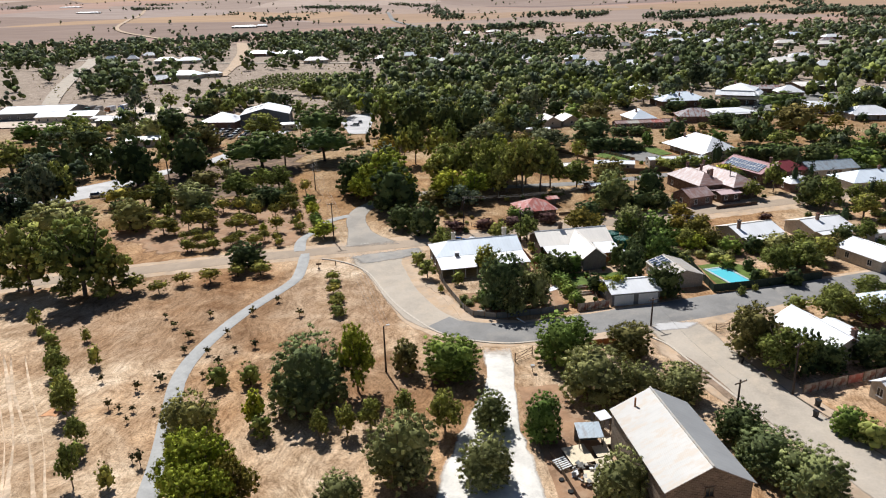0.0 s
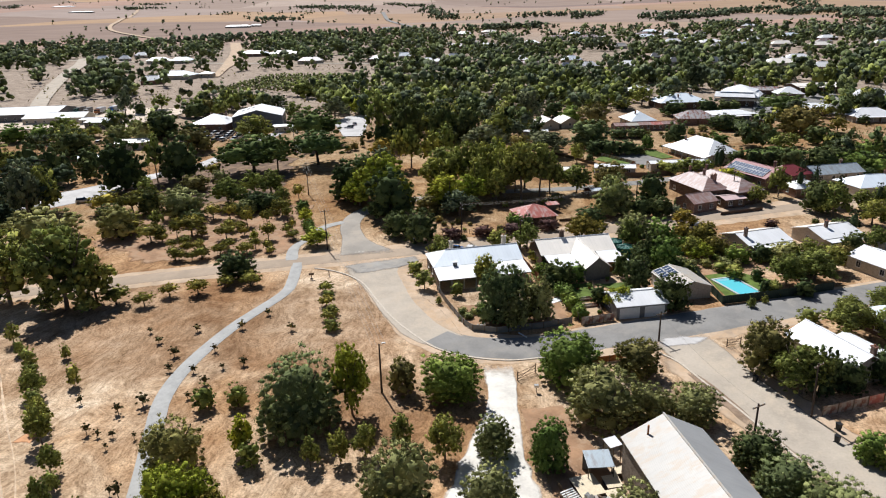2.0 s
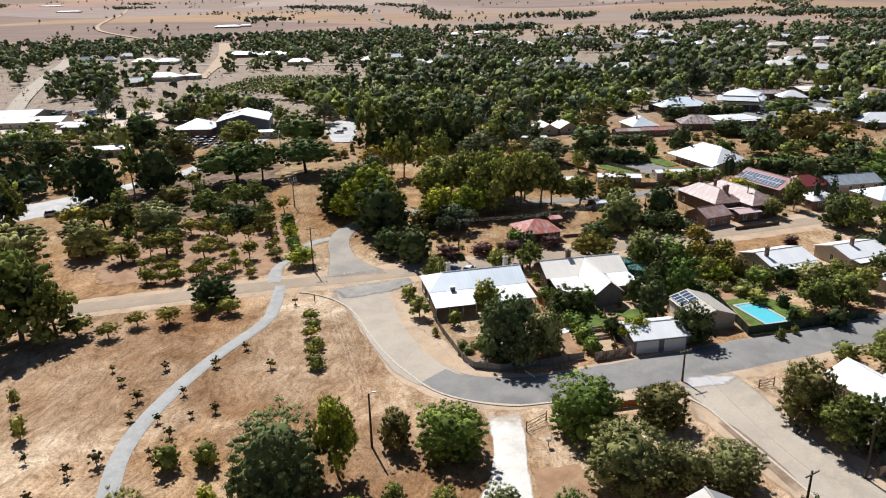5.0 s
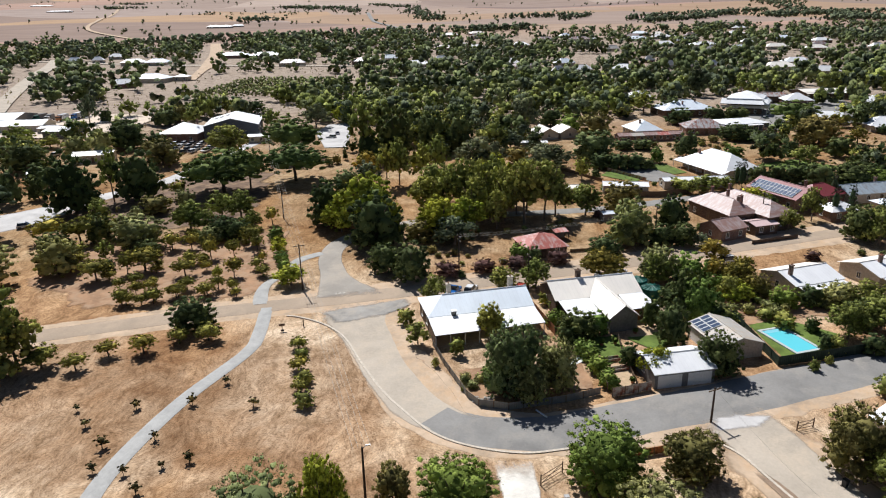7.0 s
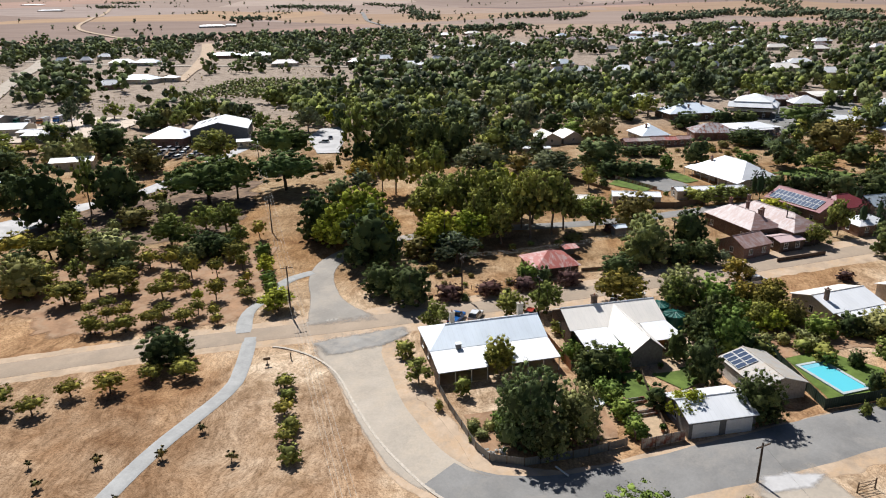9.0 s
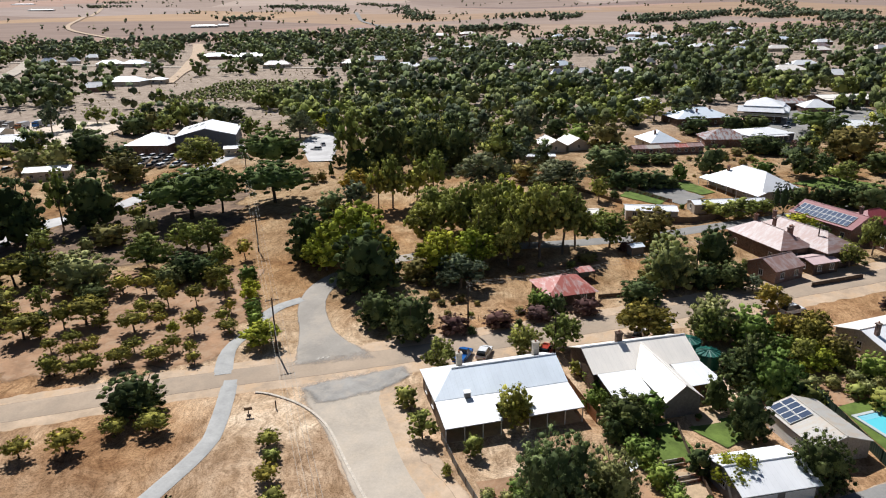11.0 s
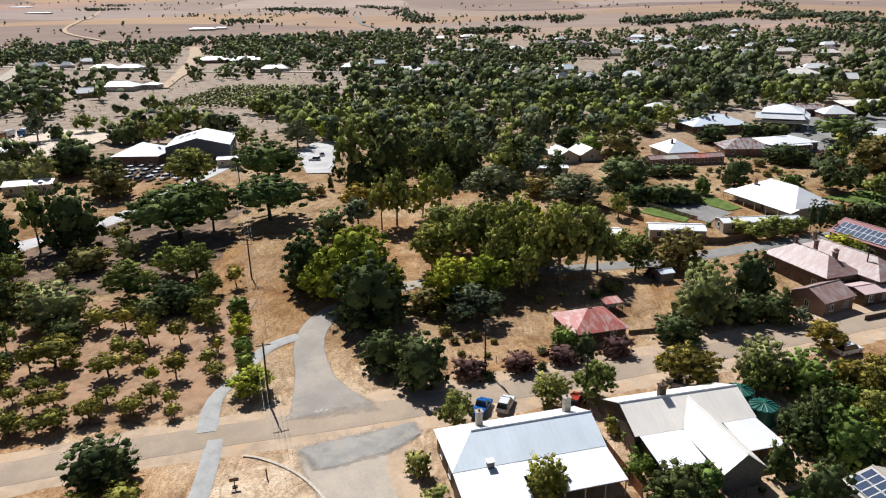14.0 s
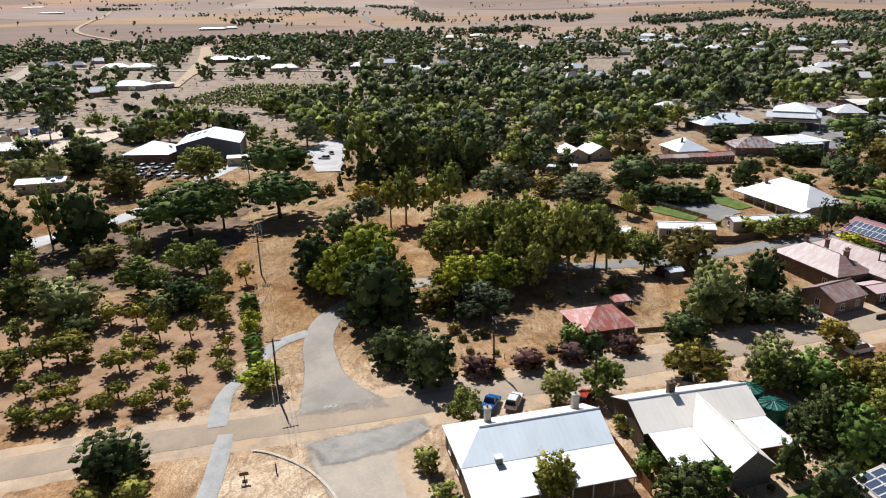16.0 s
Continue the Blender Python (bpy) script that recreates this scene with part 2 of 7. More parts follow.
        links.new(dn.outputs["Value"], mm.inputs[2])
        md.inputs["From Min"].default_value, md.inputs["From Max"].default_value = cr + 16, cr + 8
        links.new(mm.outputs[0], md.inputs[0])
        if spot is None:
            spot = md.outputs[0]
        else:
            mx = nodes.new("ShaderNodeMath")
            mx.operation = "MAXIMUM"
            links.new(spot, mx.inputs[0])
            links.new(md.outputs[0], mx.inputs[1])
            spot = mx.outputs[0]
    near = mix(nodes, links, spot, near, mix(nodes, links, 1.0, near, (0.70, 0.645, 0.60), "MULTIPLY"))
    links.new(mix(nodes, links, mr.outputs[0], near, far), b.inputs["Base Color"])
    bump(nodes, links, b, fine, 0.06, 0.7)
    return m


def road_material(name, colour, patchy=0.3, scale=0.12, tint=None):
    """Seal, dirt and paving: patches at two scales, a second tint, worn edges that run out into the ground."""
    m, nodes, links, b = material(name, 0.9, 0.0, 0.2)
    vec = drift(nodes, links, 0.7, 3.0)
    a = ramp(nodes, [(0.33, tuple(c * (1 - patchy) for c in colour)), (0.66, tuple(min(1, c * (1 + patchy)) for c in colour))])
    links.new(noisy(nodes, links, scale, 7, 0.62, vec), a.inputs[0])
    out = a.outputs[0]
    if tint:
        k = ramp(nodes, [(0.48, (0, 0, 0)), (0.62, (1, 1, 1))])
        links.new(noisy(nodes, links, scale * 1.7, 8, 0.7, vec, stretch=(1.0, 0.7, 1.0)), k.inputs[0])
        out = mix(nodes, links, k.outputs[0], out, tint)
    g = ramp(nodes, [(0.3, (0.88, 0.88, 0.88)), (0.7, (1.05, 1.045, 1.04))])
    fine = noisy(nodes, links, 3.0, 6, 0.7, vec)
    links.new(fine, g.inputs[0])
    links.new(mix(nodes, links, 1.0, out, g.outputs[0], "MULTIPLY"), b.inputs["Base Color"])
    bump(nodes, links, b, fine, 0.012, 0.25)
    at = nodes.new("ShaderNodeAttribute")
    at.attribute_name = "inside"
    rim = nodes.new("ShaderNodeMath")
    rim.operation, rim.inputs[1].default_value = "MULTIPLY_ADD", 1.6
    links.new(at.outputs["Fac"], rim.inputs[0])
    links.new(noisy(nodes, links, 0.8, 6, 0.75, vec), rim.inputs[2])
    al = nodes.new("ShaderNodeMapRange")
    al.inputs["From Min"].default_value, al.inputs["From Max"].default_value = 0.75, 1.35
    links.new(rim.outputs[0], al.inputs[0])
    links.new(al.outputs[0], b.inputs["Alpha"])
    return m


def glass_material():
    m, nodes, links, b = material("window_glass", 0.08, 0.0, 0.6)
    b.inputs["Base Color"].default_value = (0.02, 0.025, 0.03, 1)
    return m


M = dict(
    ground=ground_material(),
    asphalt=road_material("worn_asphalt", (0.255, 0.245, 0.23), 0.2, 0.12, (0.31, 0.29, 0.262)),
    street=road_material("street_seal", (0.41, 0.32, 0.235), 0.12, 0.12, (0.37, 0.295, 0.22)),
    dark_patch=road_material("new_asphalt", (0.335, 0.315, 0.285), 0.2, 0.3, (0.42, 0.375, 0.32)),
    concrete=road_material("path_concrete", (0.42, 0.412, 0.39), 0.12, 0.5),
    gravel=road_material("white_gravel", (0.72, 0.68, 0.61), 0.2, 0.3),
    lane=road_material("lane_seal", (0.37, 0.335, 0.29), 0.14, 0.15, (0.43, 0.375, 0.31)),
    dusty=road_material("dusty_seal", (0.465, 0.402, 0.325), 0.14, 0.15, (0.52, 0.44, 0.345)),
    brown_grass=road_material("brown_dry_grass", (0.30, 0.215, 0.15), 0.3, 0.35),
    dirt=road_material("bare_dirt", (0.51, 0.385, 0.27), 0.22, 0.25, (0.55, 0.39, 0.25)),
    soil=road_material("red_soil", (0.35, 0.21, 0.12), 0.3, 0.3, (0.40, 0.27, 0.17)),
    pale_straw=road_material("bleached_straw", (0.60, 0.455, 0.315), 0.4, 0.5, (0.50, 0.36, 0.235)),
    yard_sand=road_material("pale_yard_sand", (0.68, 0.56, 0.44), 0.15, 0.2),
    kerb=plain("kerb_concrete", (0.64, 0.56, 0.46), 0.9),
    lawn=road_material("green_lawn", (0.12, 0.17, 0.035), 0.35, 0.4),
    white_iron=corrugated("white_roof_iron", (0.88, 0.88, 0.88), rough=0.5, gloss=0.9),
    blue_iron=corrugated("pale_blue_roof_iron", (0.80, 0.87, 0.93), rough=0.5, gloss=0.9),
    cream_iron=corrugated("cream_roof_iron", (0.97, 0.90, 0.80), rough=0.5, gloss=1.0),
    grey_iron=corrugated("grey_roof_iron", (0.42, 0.42, 0.42), 0.15),
    pale_iron=corrugated("weathered_roof_iron", (0.53, 0.50, 0.45), 0.06, (0.50, 0.42, 0.33)),
    red_iron=corrugated("faded_red_roof_iron", (0.62, 0.50, 0.46), 0.45, (0.44, 0.13, 0.10)),
    pink_iron=corrugated("rusty_pink_roof_iron", (0.46, 0.38, 0.36), 0.32, (0.32, 0.19, 0.16)),
    pink_pale=corrugated("pale_pink_roof_iron", (0.70, 0.52, 0.50)),
    maroon=corrugated("maroon_roof_iron", (0.25, 0.05, 0.055)),
    fence_iron=corrugated("grey_fence_iron", (0.20, 0.205, 0.20)),
    fence_light=corrugated("light_fence_iron", (0.46, 0.42, 0.36), 0.1),
    green_fence=plain("green_fence_sheet", (0.03, 0.05, 0.035), 0.6),
    stone=masonry("field_stone", (0.24, 0.18, 0.13), (0.34, 0.28, 0.21)),
    brown_wall=masonry("brown_stone_wall", (0.14, 0.09, 0.062), (0.2, 0.15, 0.115)),
    brick=masonry("red_brick", (0.27, 0.11, 0.07), (0.3, 0.24, 0.2), 0.24, 0.085),
    cream_wall=plain("cream_render", (0.52, 0.46, 0.37), 0.9),
    grey_wall=plain("grey_cladding", (0.20, 0.19, 0.18), 0.85),
    white_paint=plain("white_paint", (0.76, 0.75, 0.72), 0.6, 0, 0.08),
    galv=corrugated("blue_grey_galvanised_iron", (0.42, 0.48, 0.52), 0.05, (0.3, 0.3, 0.3), 0.4, 0.2),
    old_iron=corrugated("dull_grey_roof_iron", (0.34, 0.34, 0.335), 0.0, rough=0.7, gloss=0.1),
    steel_wall=plain("dark_blue_grey_cladding", (0.10, 0.115, 0.14), 0.6),
    orange_earth=road_material("orange_earth", (0.62, 0.33, 0.17), 0.2, 0.5),
    glass=glass_material(),
    litter=road_material("leaf_litter", (0.16, 0.105, 0.07), 0.4, 0.2, (0.29, 0.195, 0.12)),
    pale_grey=road_material("pale_grey_gravel", (0.56, 0.54, 0.52), 0.15, 0.2),
    cable=plain("dull_cable", (0.34, 0.32, 0.28), 0.6, 0.3, 0.1),
    timber=plain("weathered_timber", (0.17, 0.12, 0.08), 0.9, 0, 0.4, 5.0, 0.01),
    orange_timber=plain("orange_timber", (0.36, 0.15, 0.06), 0.85, 0, 0.3, 4.0),
    pole=plain("pole_timber", (0.075, 0.055, 0.042), 0.9, 0, 0.4, 4.0),
    steel=plain("galvanised_steel", (0.5, 0.5, 0.5), 0.4, 0.7, 0.2),
    bark=plain("tree_bark", (0.11, 0.085, 0.06), 0.95, 0, 0.5, 3.0, 0.03),
    pale_bark=plain("pale_gum_bark", (0.27, 0.20, 0.14), 0.9, 0, 0.4, 2.0, 0.02),
    water=None, solar=plain("solar_cell", (0.07, 0.10, 0.17), 0.2, 0.2, 0.15, 2.0, 0, 0.6),
    tank=plain("green_tank_plastic", (0.02, 0.13, 0.10), 0.5, 0, 0.15),
    bin=plain("black_bin_plastic", (0.02, 0.02, 0.022), 0.5),
    tyre=plain("tyre_rubber", (0.015, 0.015, 0.015), 0.8),
    paint_blue=plain("blue_car_paint", (0.02, 0.13, 0.42), 0.25, 0.1, 0.05),
    paint_white=plain("white_car_paint", (0.75, 0.75, 0.75), 0.25, 0, 0.05),
    paint_red=plain("red_car_paint", (0.42, 0.05, 0.03), 0.3, 0, 0.1),
    terracotta=plain("terracotta", (0.42, 0.2, 0.11), 0.85),
    paving=plain("sandstone_paving", (0.55, 0.40, 0.25), 0.9, 0, 0.2, 1.5),
)
wm, wnod, wlin, wb = material("pool_water", 0.05, 0.0, 0.5)
wb.inputs["Base Color"].default_value = (0.14, 0.60, 0.68, 1)
bump(wnod, wlin, wb, noisy(wnod, wlin, 1.6, 3), 0.03, 0.25)
M["water"] = wm

LEAF = dict(
    e=foliage("gum_leaves", (0.222, 0.235, 0.070), (0.425, 0.430, 0.135)),
    f=foliage("orchard_leaves", (0.215, 0.200, 0.052), (0.400, 0.350, 0.088)),
    s=foliage("sapling_leaves", (0.155, 0.135, 0.070), (0.270, 0.230, 0.115)),
    o=foliage("olive_leaves", (0.225, 0.228, 0.098), (0.400, 0.390, 0.181)),
    w=foliage("pepper_leaves", (0.158, 0.188, 0.088), (0.290, 0.316, 0.146)),
    y=foliage("wattle_leaves", (0.285, 0.305, 0.042), (0.500, 0.510, 0.085)),
    g=foliage("bright_leaves", (0.135, 0.190, 0.048), (0.250, 0.325, 0.090)),
    d=foliage("dark_leaves", (0.078, 0.102, 0.043), (0.155, 0.182, 0.074)),
    p=foliage("pine_needles", (0.050, 0.068, 0.042), (0.090, 0.115, 0.070)),
    u=foliage("stone_pine_needles", (0.085, 0.122, 0.043), (0.160, 0.210, 0.075)),
    b=foliage("bronze_leaves", (0.180, 0.155, 0.060), (0.320, 0.270, 0.108)),
    a=foliage("autumn_leaves", (0.235, 0.195, 0.050), (0.420, 0.320, 0.080)),
    r=foliage("purple_leaves", (0.110, 0.062, 0.065), (0.180, 0.115, 0.105)),
    c=foliage("cypress_leaves", (0.040, 0.060, 0.035), (0.075, 0.100, 0.055)),
    # grey-green gum, blue raised to put distance haze into the colour
    h=foliage("hazed_gum_leaves", (0.122, 0.142, 0.094), (0.232, 0.252, 0.160)),
)

# ---------------------------------------------------------------- ground and roads
def axis_steps(lo, hi, fine_lo, fine_hi, step, grow):
    out = list(np.arange(fine_lo, fine_hi + 0.1, step))
    s, v = step, fine_lo
    while v > lo:
        s *= grow
        v -= s
        out.insert(0, max(v, lo))
    s, v = step, out[-1]
    while v < hi:
        s *= grow
        v += s
        out.append(min(v, hi))
    return out


def build_ground():
    xs = axis_steps(-4400, 4400, -140, 180, 8, 1.12)
    ys = axis_steps(-600, 4600, 20, 400, 8, 1.06)
    v = [(x, y, gz(x, y)) for y in ys for x in xs]
    n = len(xs)
    f = [(j * n + i, j * n + i + 1, (j + 1) * n + i + 1, (j + 1) * n + i) for j in range(len(ys) - 1) for i in range(n - 1)]
    tagged(link("ground", mesh("ground", v, f, M["ground"], True)), "dry straw-coloured grass and bare orange earth", "ground", kind="structure")


def smooth_line(pts, step=2.0):
    """A curve through (x, y, width) points."""
    p = np.array(pts, float)
    p = np.vstack([2 * p[0] - p[1], p, 2 * p[-1] - p[-2]])
    out = []
    for i in range(1, len(p) - 2):
        n = max(2, int(np.hypot(*(p[i + 1] - p[i])[:2]) / step))
        for k in range(n):
            t = k / n
            a, b, c, d = p[i - 1], p[i], p[i + 1], p[i + 2]
            out.append(0.5 * (2 * b + (c - a) * t + (2 * a - 5 * b + 4 * c - d) * t * t + (3 * b - a - 3 * c + d) * t ** 3))
    out.append(p[-2])
    return np.array(out)


def edged(me, values):
    """How far each corner lies inside the sheet: 0 on a worn rim, 1 within."""
    me.attributes.new("inside", "FLOAT", "POINT").data.foreach_set("value", values)
    return me


def ribbon(name, pts, mat, lift, label, category, rough=0.12, seed=1, kind="structure", worn=False):
    """A road or path along a centre line of (x, y, width), with slightly uneven edges, lying on the ground."""
    r = random.Random(seed)
    c = smooth_line(pts)
    d = np.gradient(c[:, :2], axis=0)
    d /= np.linalg.norm(d, axis=1)[:, None]
    v, f = [], []
    offs = (0.0, 0.12, 0.3, 0.5, 0.7, 0.88, 1.0)
    cols = len(offs)
    for (x, y, w), (dx, dy) in zip(c, d):
        for k in range(cols):
            s = (offs[k] - 0.5) * w
            if k in (0, cols - 1):
                s += r.uniform(-rough, rough) * min(w, 6) * 0.3
            px, py = x - dy * s, y + dx * s
            v.append((px, py, gz(px, py) + lift - (0.1 if k in (0, cols - 1) else 0)))
    for i in range(len(c) - 1):
        for k in range(cols - 1):
            f.append((i * cols + k, i * cols + cols + k, i * cols + cols + k + 1, i * cols + k + 1))
    me = edged(mesh(name, v, [q[::-1] for q in f], mat, True), [0.0 if worn and k % cols in (0, cols - 1) else min(1.0, 0.25 * min(k // cols, len(c) - 1 - k // cols)) if worn else 1.0 for k in range(len(v))])
    return tagged(link(name, me), label, category, kind=kind)


def area(name, poly, mat, lift, label, category, kind="structure", wob=0.0, worn=0.0):
    """A flat patch with a wavering outline."""
    c = Vector((sum(p[0] for p in poly) / len(poly), sum(p[1] for p in poly) / len(poly)))
    out = []
    n = len(poly)
    for i in range(n):
        a, b = Vector(poly[i]), Vector(poly[(i + 1) % n])
        m = max(2, int((b - a).length / 1.5))
        for k in range(m):
            q = a.lerp(b, k / m)
            w = 0.5 * noise.noise((q.x * 0.4, q.y * 0.4, 5.0)) + wob * noise.noise((q.x * 0.11, q.y * 0.11, 9.0)) + wob * 0.5 * noise.noise((q.x * 0.7, q.y * 0.7, 2.0))
            q = q + (q - c).normalized() * w
            out.append((q.x, q.y, gz(q.x, q.y) + lift))
    m = len(out)
    ring = []
    for x, y, z in out:
        d = Vector((x, y)) - c
        q = c + d * max(0.2, 1 - max(worn, 0.02) / max(d.length, 0.1))
        ring.append((q.x, q.y, gz(q.x, q.y) + lift))
    v = [(c.x, c.y, gz(c.x, c.y) + lift)] + ring + out
    f = [(0, i + 1, (i + 1) % m + 1) for i in range(m)]
    f += [(i + 1, i + 1 + m, (i + 1) % m + 1 + m, (i + 1) % m + 1) for i in range(m)]
    me = edged(mesh(name, v, f, mat, False), [1.0] * (m + 1) + [0.0 if worn else 1.0] * m)
    return tagged(link(name, me), label, category, kind=kind)


build_ground()
# bare verges lie lowest, seal above them, later seal over older
ribbon("dirt_verge_street", [(-220, 108, 11), (-120, 129, 11), (-51, 144.5, 11), (-30, 149, 11), (0, 153.5, 13), (45, 162.5, 13), (90, 173, 14), (160, 190, 14), (300, 225, 13)],
       M["dirt"], 0.05, "pale trampled dirt along the street edges", "verge", 0.3, 3, worn=True)
ribbon("dirt_verge_bend", [(-6, 139, 12), (0, 124, 13), (4.5, 112, 14), (12, 104.5, 13), (22, 103, 11), (35, 105, 13), (62, 111, 12), (100, 121, 12), (200, 146, 12)],
       M["dirt"], 0.06, "sandy trampled dirt beside the bend", "verge", 0.3, 4, worn=True)
ribbon("dirt_verge_side", [(46, 101, 16), (48.5, 90, 15), (51.3, 77, 14.5), (54, 65.5, 14), (60, 45, 14), (72, 10, 14)],
       M["dirt"], 0.07, "pale dirt along the side road", "verge", 0.3, 5, worn=True)
ribbon("street", [(-220, 108, 5.6), (-120, 129, 5.6), (-51, 144.5, 5.6), (-30, 149, 5.6), (0, 153.5, 5.8), (45, 162.5, 5.6), (90, 173, 5.6), (160, 190, 5.6), (300, 225, 5.6)],
       M["street"], 0.12, "sun-bleached brown sealed street", "road", 0.08, 6, worn=True)
ribbon("bend_road", [(-9, 150, 17), (-7.6, 144.5, 13.5), (-5, 135, 9.6), (-1.8, 123, 8.2), (2.6, 112, 8.2), (7, 107, 7.4), (11, 104.4, 7.0)],
       M["dusty"], 0.135, "pale dusty sealed road round a bend", "road", 0.1, 7, worn=True)
ribbon("road", [(5.2, 108.6, 6.8), (9.5, 105, 7.0), (20, 103, 8.0), (33, 105.4, 8.0), (45, 108, 8.6), (62, 112.2, 8.4), (80, 116.5, 8), (120, 126, 8), (200, 146, 8)],
       M["asphalt"], 0.15, "worn grey sealed road", "road", 0.08, 19)
ribbon("side_road", [(45.4, 106, 13), (47, 99, 11), (48.6, 90, 9.2), (51.3, 77, 8.6), (54, 65.5, 8.6), (60, 45, 8.6), (72, 10, 8.6)],
       M["dusty"], 0.165, "dusty sealed side road", "road", 0.08, 8, worn=True)
ribbon("lane", [(-9.6, 151.6, 20), (-9.9, 154.4, 14.2), (-11.6, 158.6, 9.4), (-12.9, 163.5, 6.8), (-14.1, 169.5, 5.8), (-14.9, 175.5, 5.6), (-14.3, 182, 5.6), (-11.8, 187.3, 5.4), (-8.2, 192, 4.8), (0, 197, 4.4), (13, 200.8, 4.4), (31, 203, 4.4)],
       M["lane"], 0.15, "narrow grey lane curving off the street", "road", 0.08, 9, worn=True)
area("road_patch", [(-14.6, 145.3), (-11.6, 140.6), (-5, 141.4), (-0.4, 142.4), (3.4, 147.5), (2.0, 150.2), (-5, 148.8), (-10.7, 147.8)], M["dark_patch"], 0.18, "newer dark asphalt patch on the crossing", "road patch", worn=3.4, wob=1.0)
ribbon("footpath", [(-24.9, 149, 2.5), (-24.4, 138, 2.5), (-25.2, 131, 2.5), (-31.6, 116.7, 2.6), (-35.6, 102.5, 2.6), (-36.3, 92.8, 2.6), (-35, 85, 2.6), (-32.5, 73.3, 2.6), (-31, 64, 2.6), (-28, 40, 2.6)],
       M["concrete"], 0.14, "pale grey concrete footpath", "footpath", 0.02, 10)
ribbon("footpath", [(-26.5, 150.8, 3.0), (-27.2, 156.8, 2.7), (-26.8, 161.2, 2.2), (-24.6, 166.5, 2.2), (-22.9, 172.5, 2.6), (-20.6, 176, 2.6), (-17.0, 178.4, 2.6)],
       M["concrete"], 0.16, "pale grey concrete footpath beside the orchard", "footpath", 0.02, 11)
ribbon("driveway", [(14.2, 98.6, 6.5), (14.2, 92, 4.8), (13.2, 83.5, 4.8), (11.0, 74, 8.5), (9.3, 60, 14), (8, 40, 16)],
       M["gravel"], 0.155, "white gravel driveway", "driveway", 0.2, 12, worn=True)
ribbon("back_lane", [(29, 202.9, 4.4), (47, 203.4, 4.4), (62, 205, 4.4), (76, 208.6, 4.5), (92, 212.6, 4.5), (140, 224, 4.5)], M["asphalt"], 0.12, "pale sealed back lane", "road", 0.1, 13)
ribbon("west_road", [(-240, 150, 20), (-150, 190, 22), (-108, 212, 19), (-93, 232, 10), (-83, 243, 7), (-74, 256, 7), (-66, 285, 6), (-56, 318, 6), (-50, 340, 6)], M["pale_grey"], 0.12, "pale grey road under the pines", "road", 0.1, 14, worn=True)
area("car_park", [(-34, 331), (-30, 350), (-19.5, 355), (-18, 332), (-18.5, 298), (-27, 298)], M["pale_grey"], 0.3, "pale grey sealed car park", "car park")
area("depot_yard", [(-230, 345), (-125, 335), (-118, 392), (-150, 402), (-240, 390)], M["yard_sand"], 0.5, "bare sandy depot yard", "yard")
ribbon("cross_road", [(-900, 1000, 8), (-359, 790, 9), (-315, 762, 9), (-200, 703, 9), (-57, 657, 8), (7, 625, 8), (60, 600, 7)], M["dusty"], 0.6, "pale unsealed cross road", "road", 0.1, 15)
ribbon("avenue", [(-215, 415, 9), (-243, 485, 10), (-292, 620, 11), (-330, 735, 13), (-362, 815, 11)], M["dusty"], 0.8, "pale sealed avenue", "road", 0.1, 16)
ribbon("town_street", [(-150, 560, 7), (-162, 640, 8), (-171, 700, 13), (-200, 850, 14), (-254, 1075, 14)], M["dirt"], 0.8, "wide pale street between the houses", "road", 0.1, 26)
ribbon("farm_track", [(-420, 1250, 8), (-660, 1638, 9), (-800, 2050, 10), (-1014, 2766, 12), (-1250, 3500, 12)], M["dirt"], 1.6, "pale farm track over the hill", "track", 0.1, 17)
ribbon("hill_road", [(100, 900, 8), (60, 1250, 9), (-30, 1700, 10), (-70, 2300, 12)], M["asphalt"], 1.2, "grey road leading up out of the town", "road", 0.1, 18)
area("east_yard", [(150, 300), (230, 320), (240, 380), (195, 370), (160, 345)], M["asphalt"], 0.5, "grey sealed yard before the hotel", "yard")
area("road_scuff", [(42.0, 103.6), (48.0, 105.5), (52.8, 103.9), (49.3, 100.6), (41.8, 100.6)], M["pale_grey"], 0.185, "pale scuffed patch where the side road joins", "road patch", wob=1.2, worn=3.0)
ribbon("brown_strip", [(42.7, 94.2, 1.2), (44.5, 88.2, 2.0), (45.6, 81.3, 2.2), (46.3, 76.0, 1.6)], M["brown_grass"], 0.175, "strip of brown weeds and rubble beside the side road", "verge", 0.5, 61, worn=True)
area("orchard_soil", [(-62, 150), (-29.5, 154.5), (-24, 172), (-27, 196), (-70, 200), (-80, 170)], M["soil"], 0.04, "bare red soil under the orchard", "soil", wob=4.0, worn=3.6)
area("parking_apron", [(1.2, 146), (3.2, 128), (8.5, 114), (10, 107), (5, 108), (0, 120), (-3.5, 135), (-3, 144)], M["dirt"], 0.1, "sandy apron beside the bend", "dirt", wob=1.0, worn=1.5)
# brown ground with the shade of the pines painted into its colour
area("reserve_shade", [(-100, 206), (-60, 200), (-38, 206), (-40, 262), (-62, 268), (-84, 238)], M["litter"], 0.07, "brown leaf litter under the pines", "soil", wob=5.0, worn=4.5)
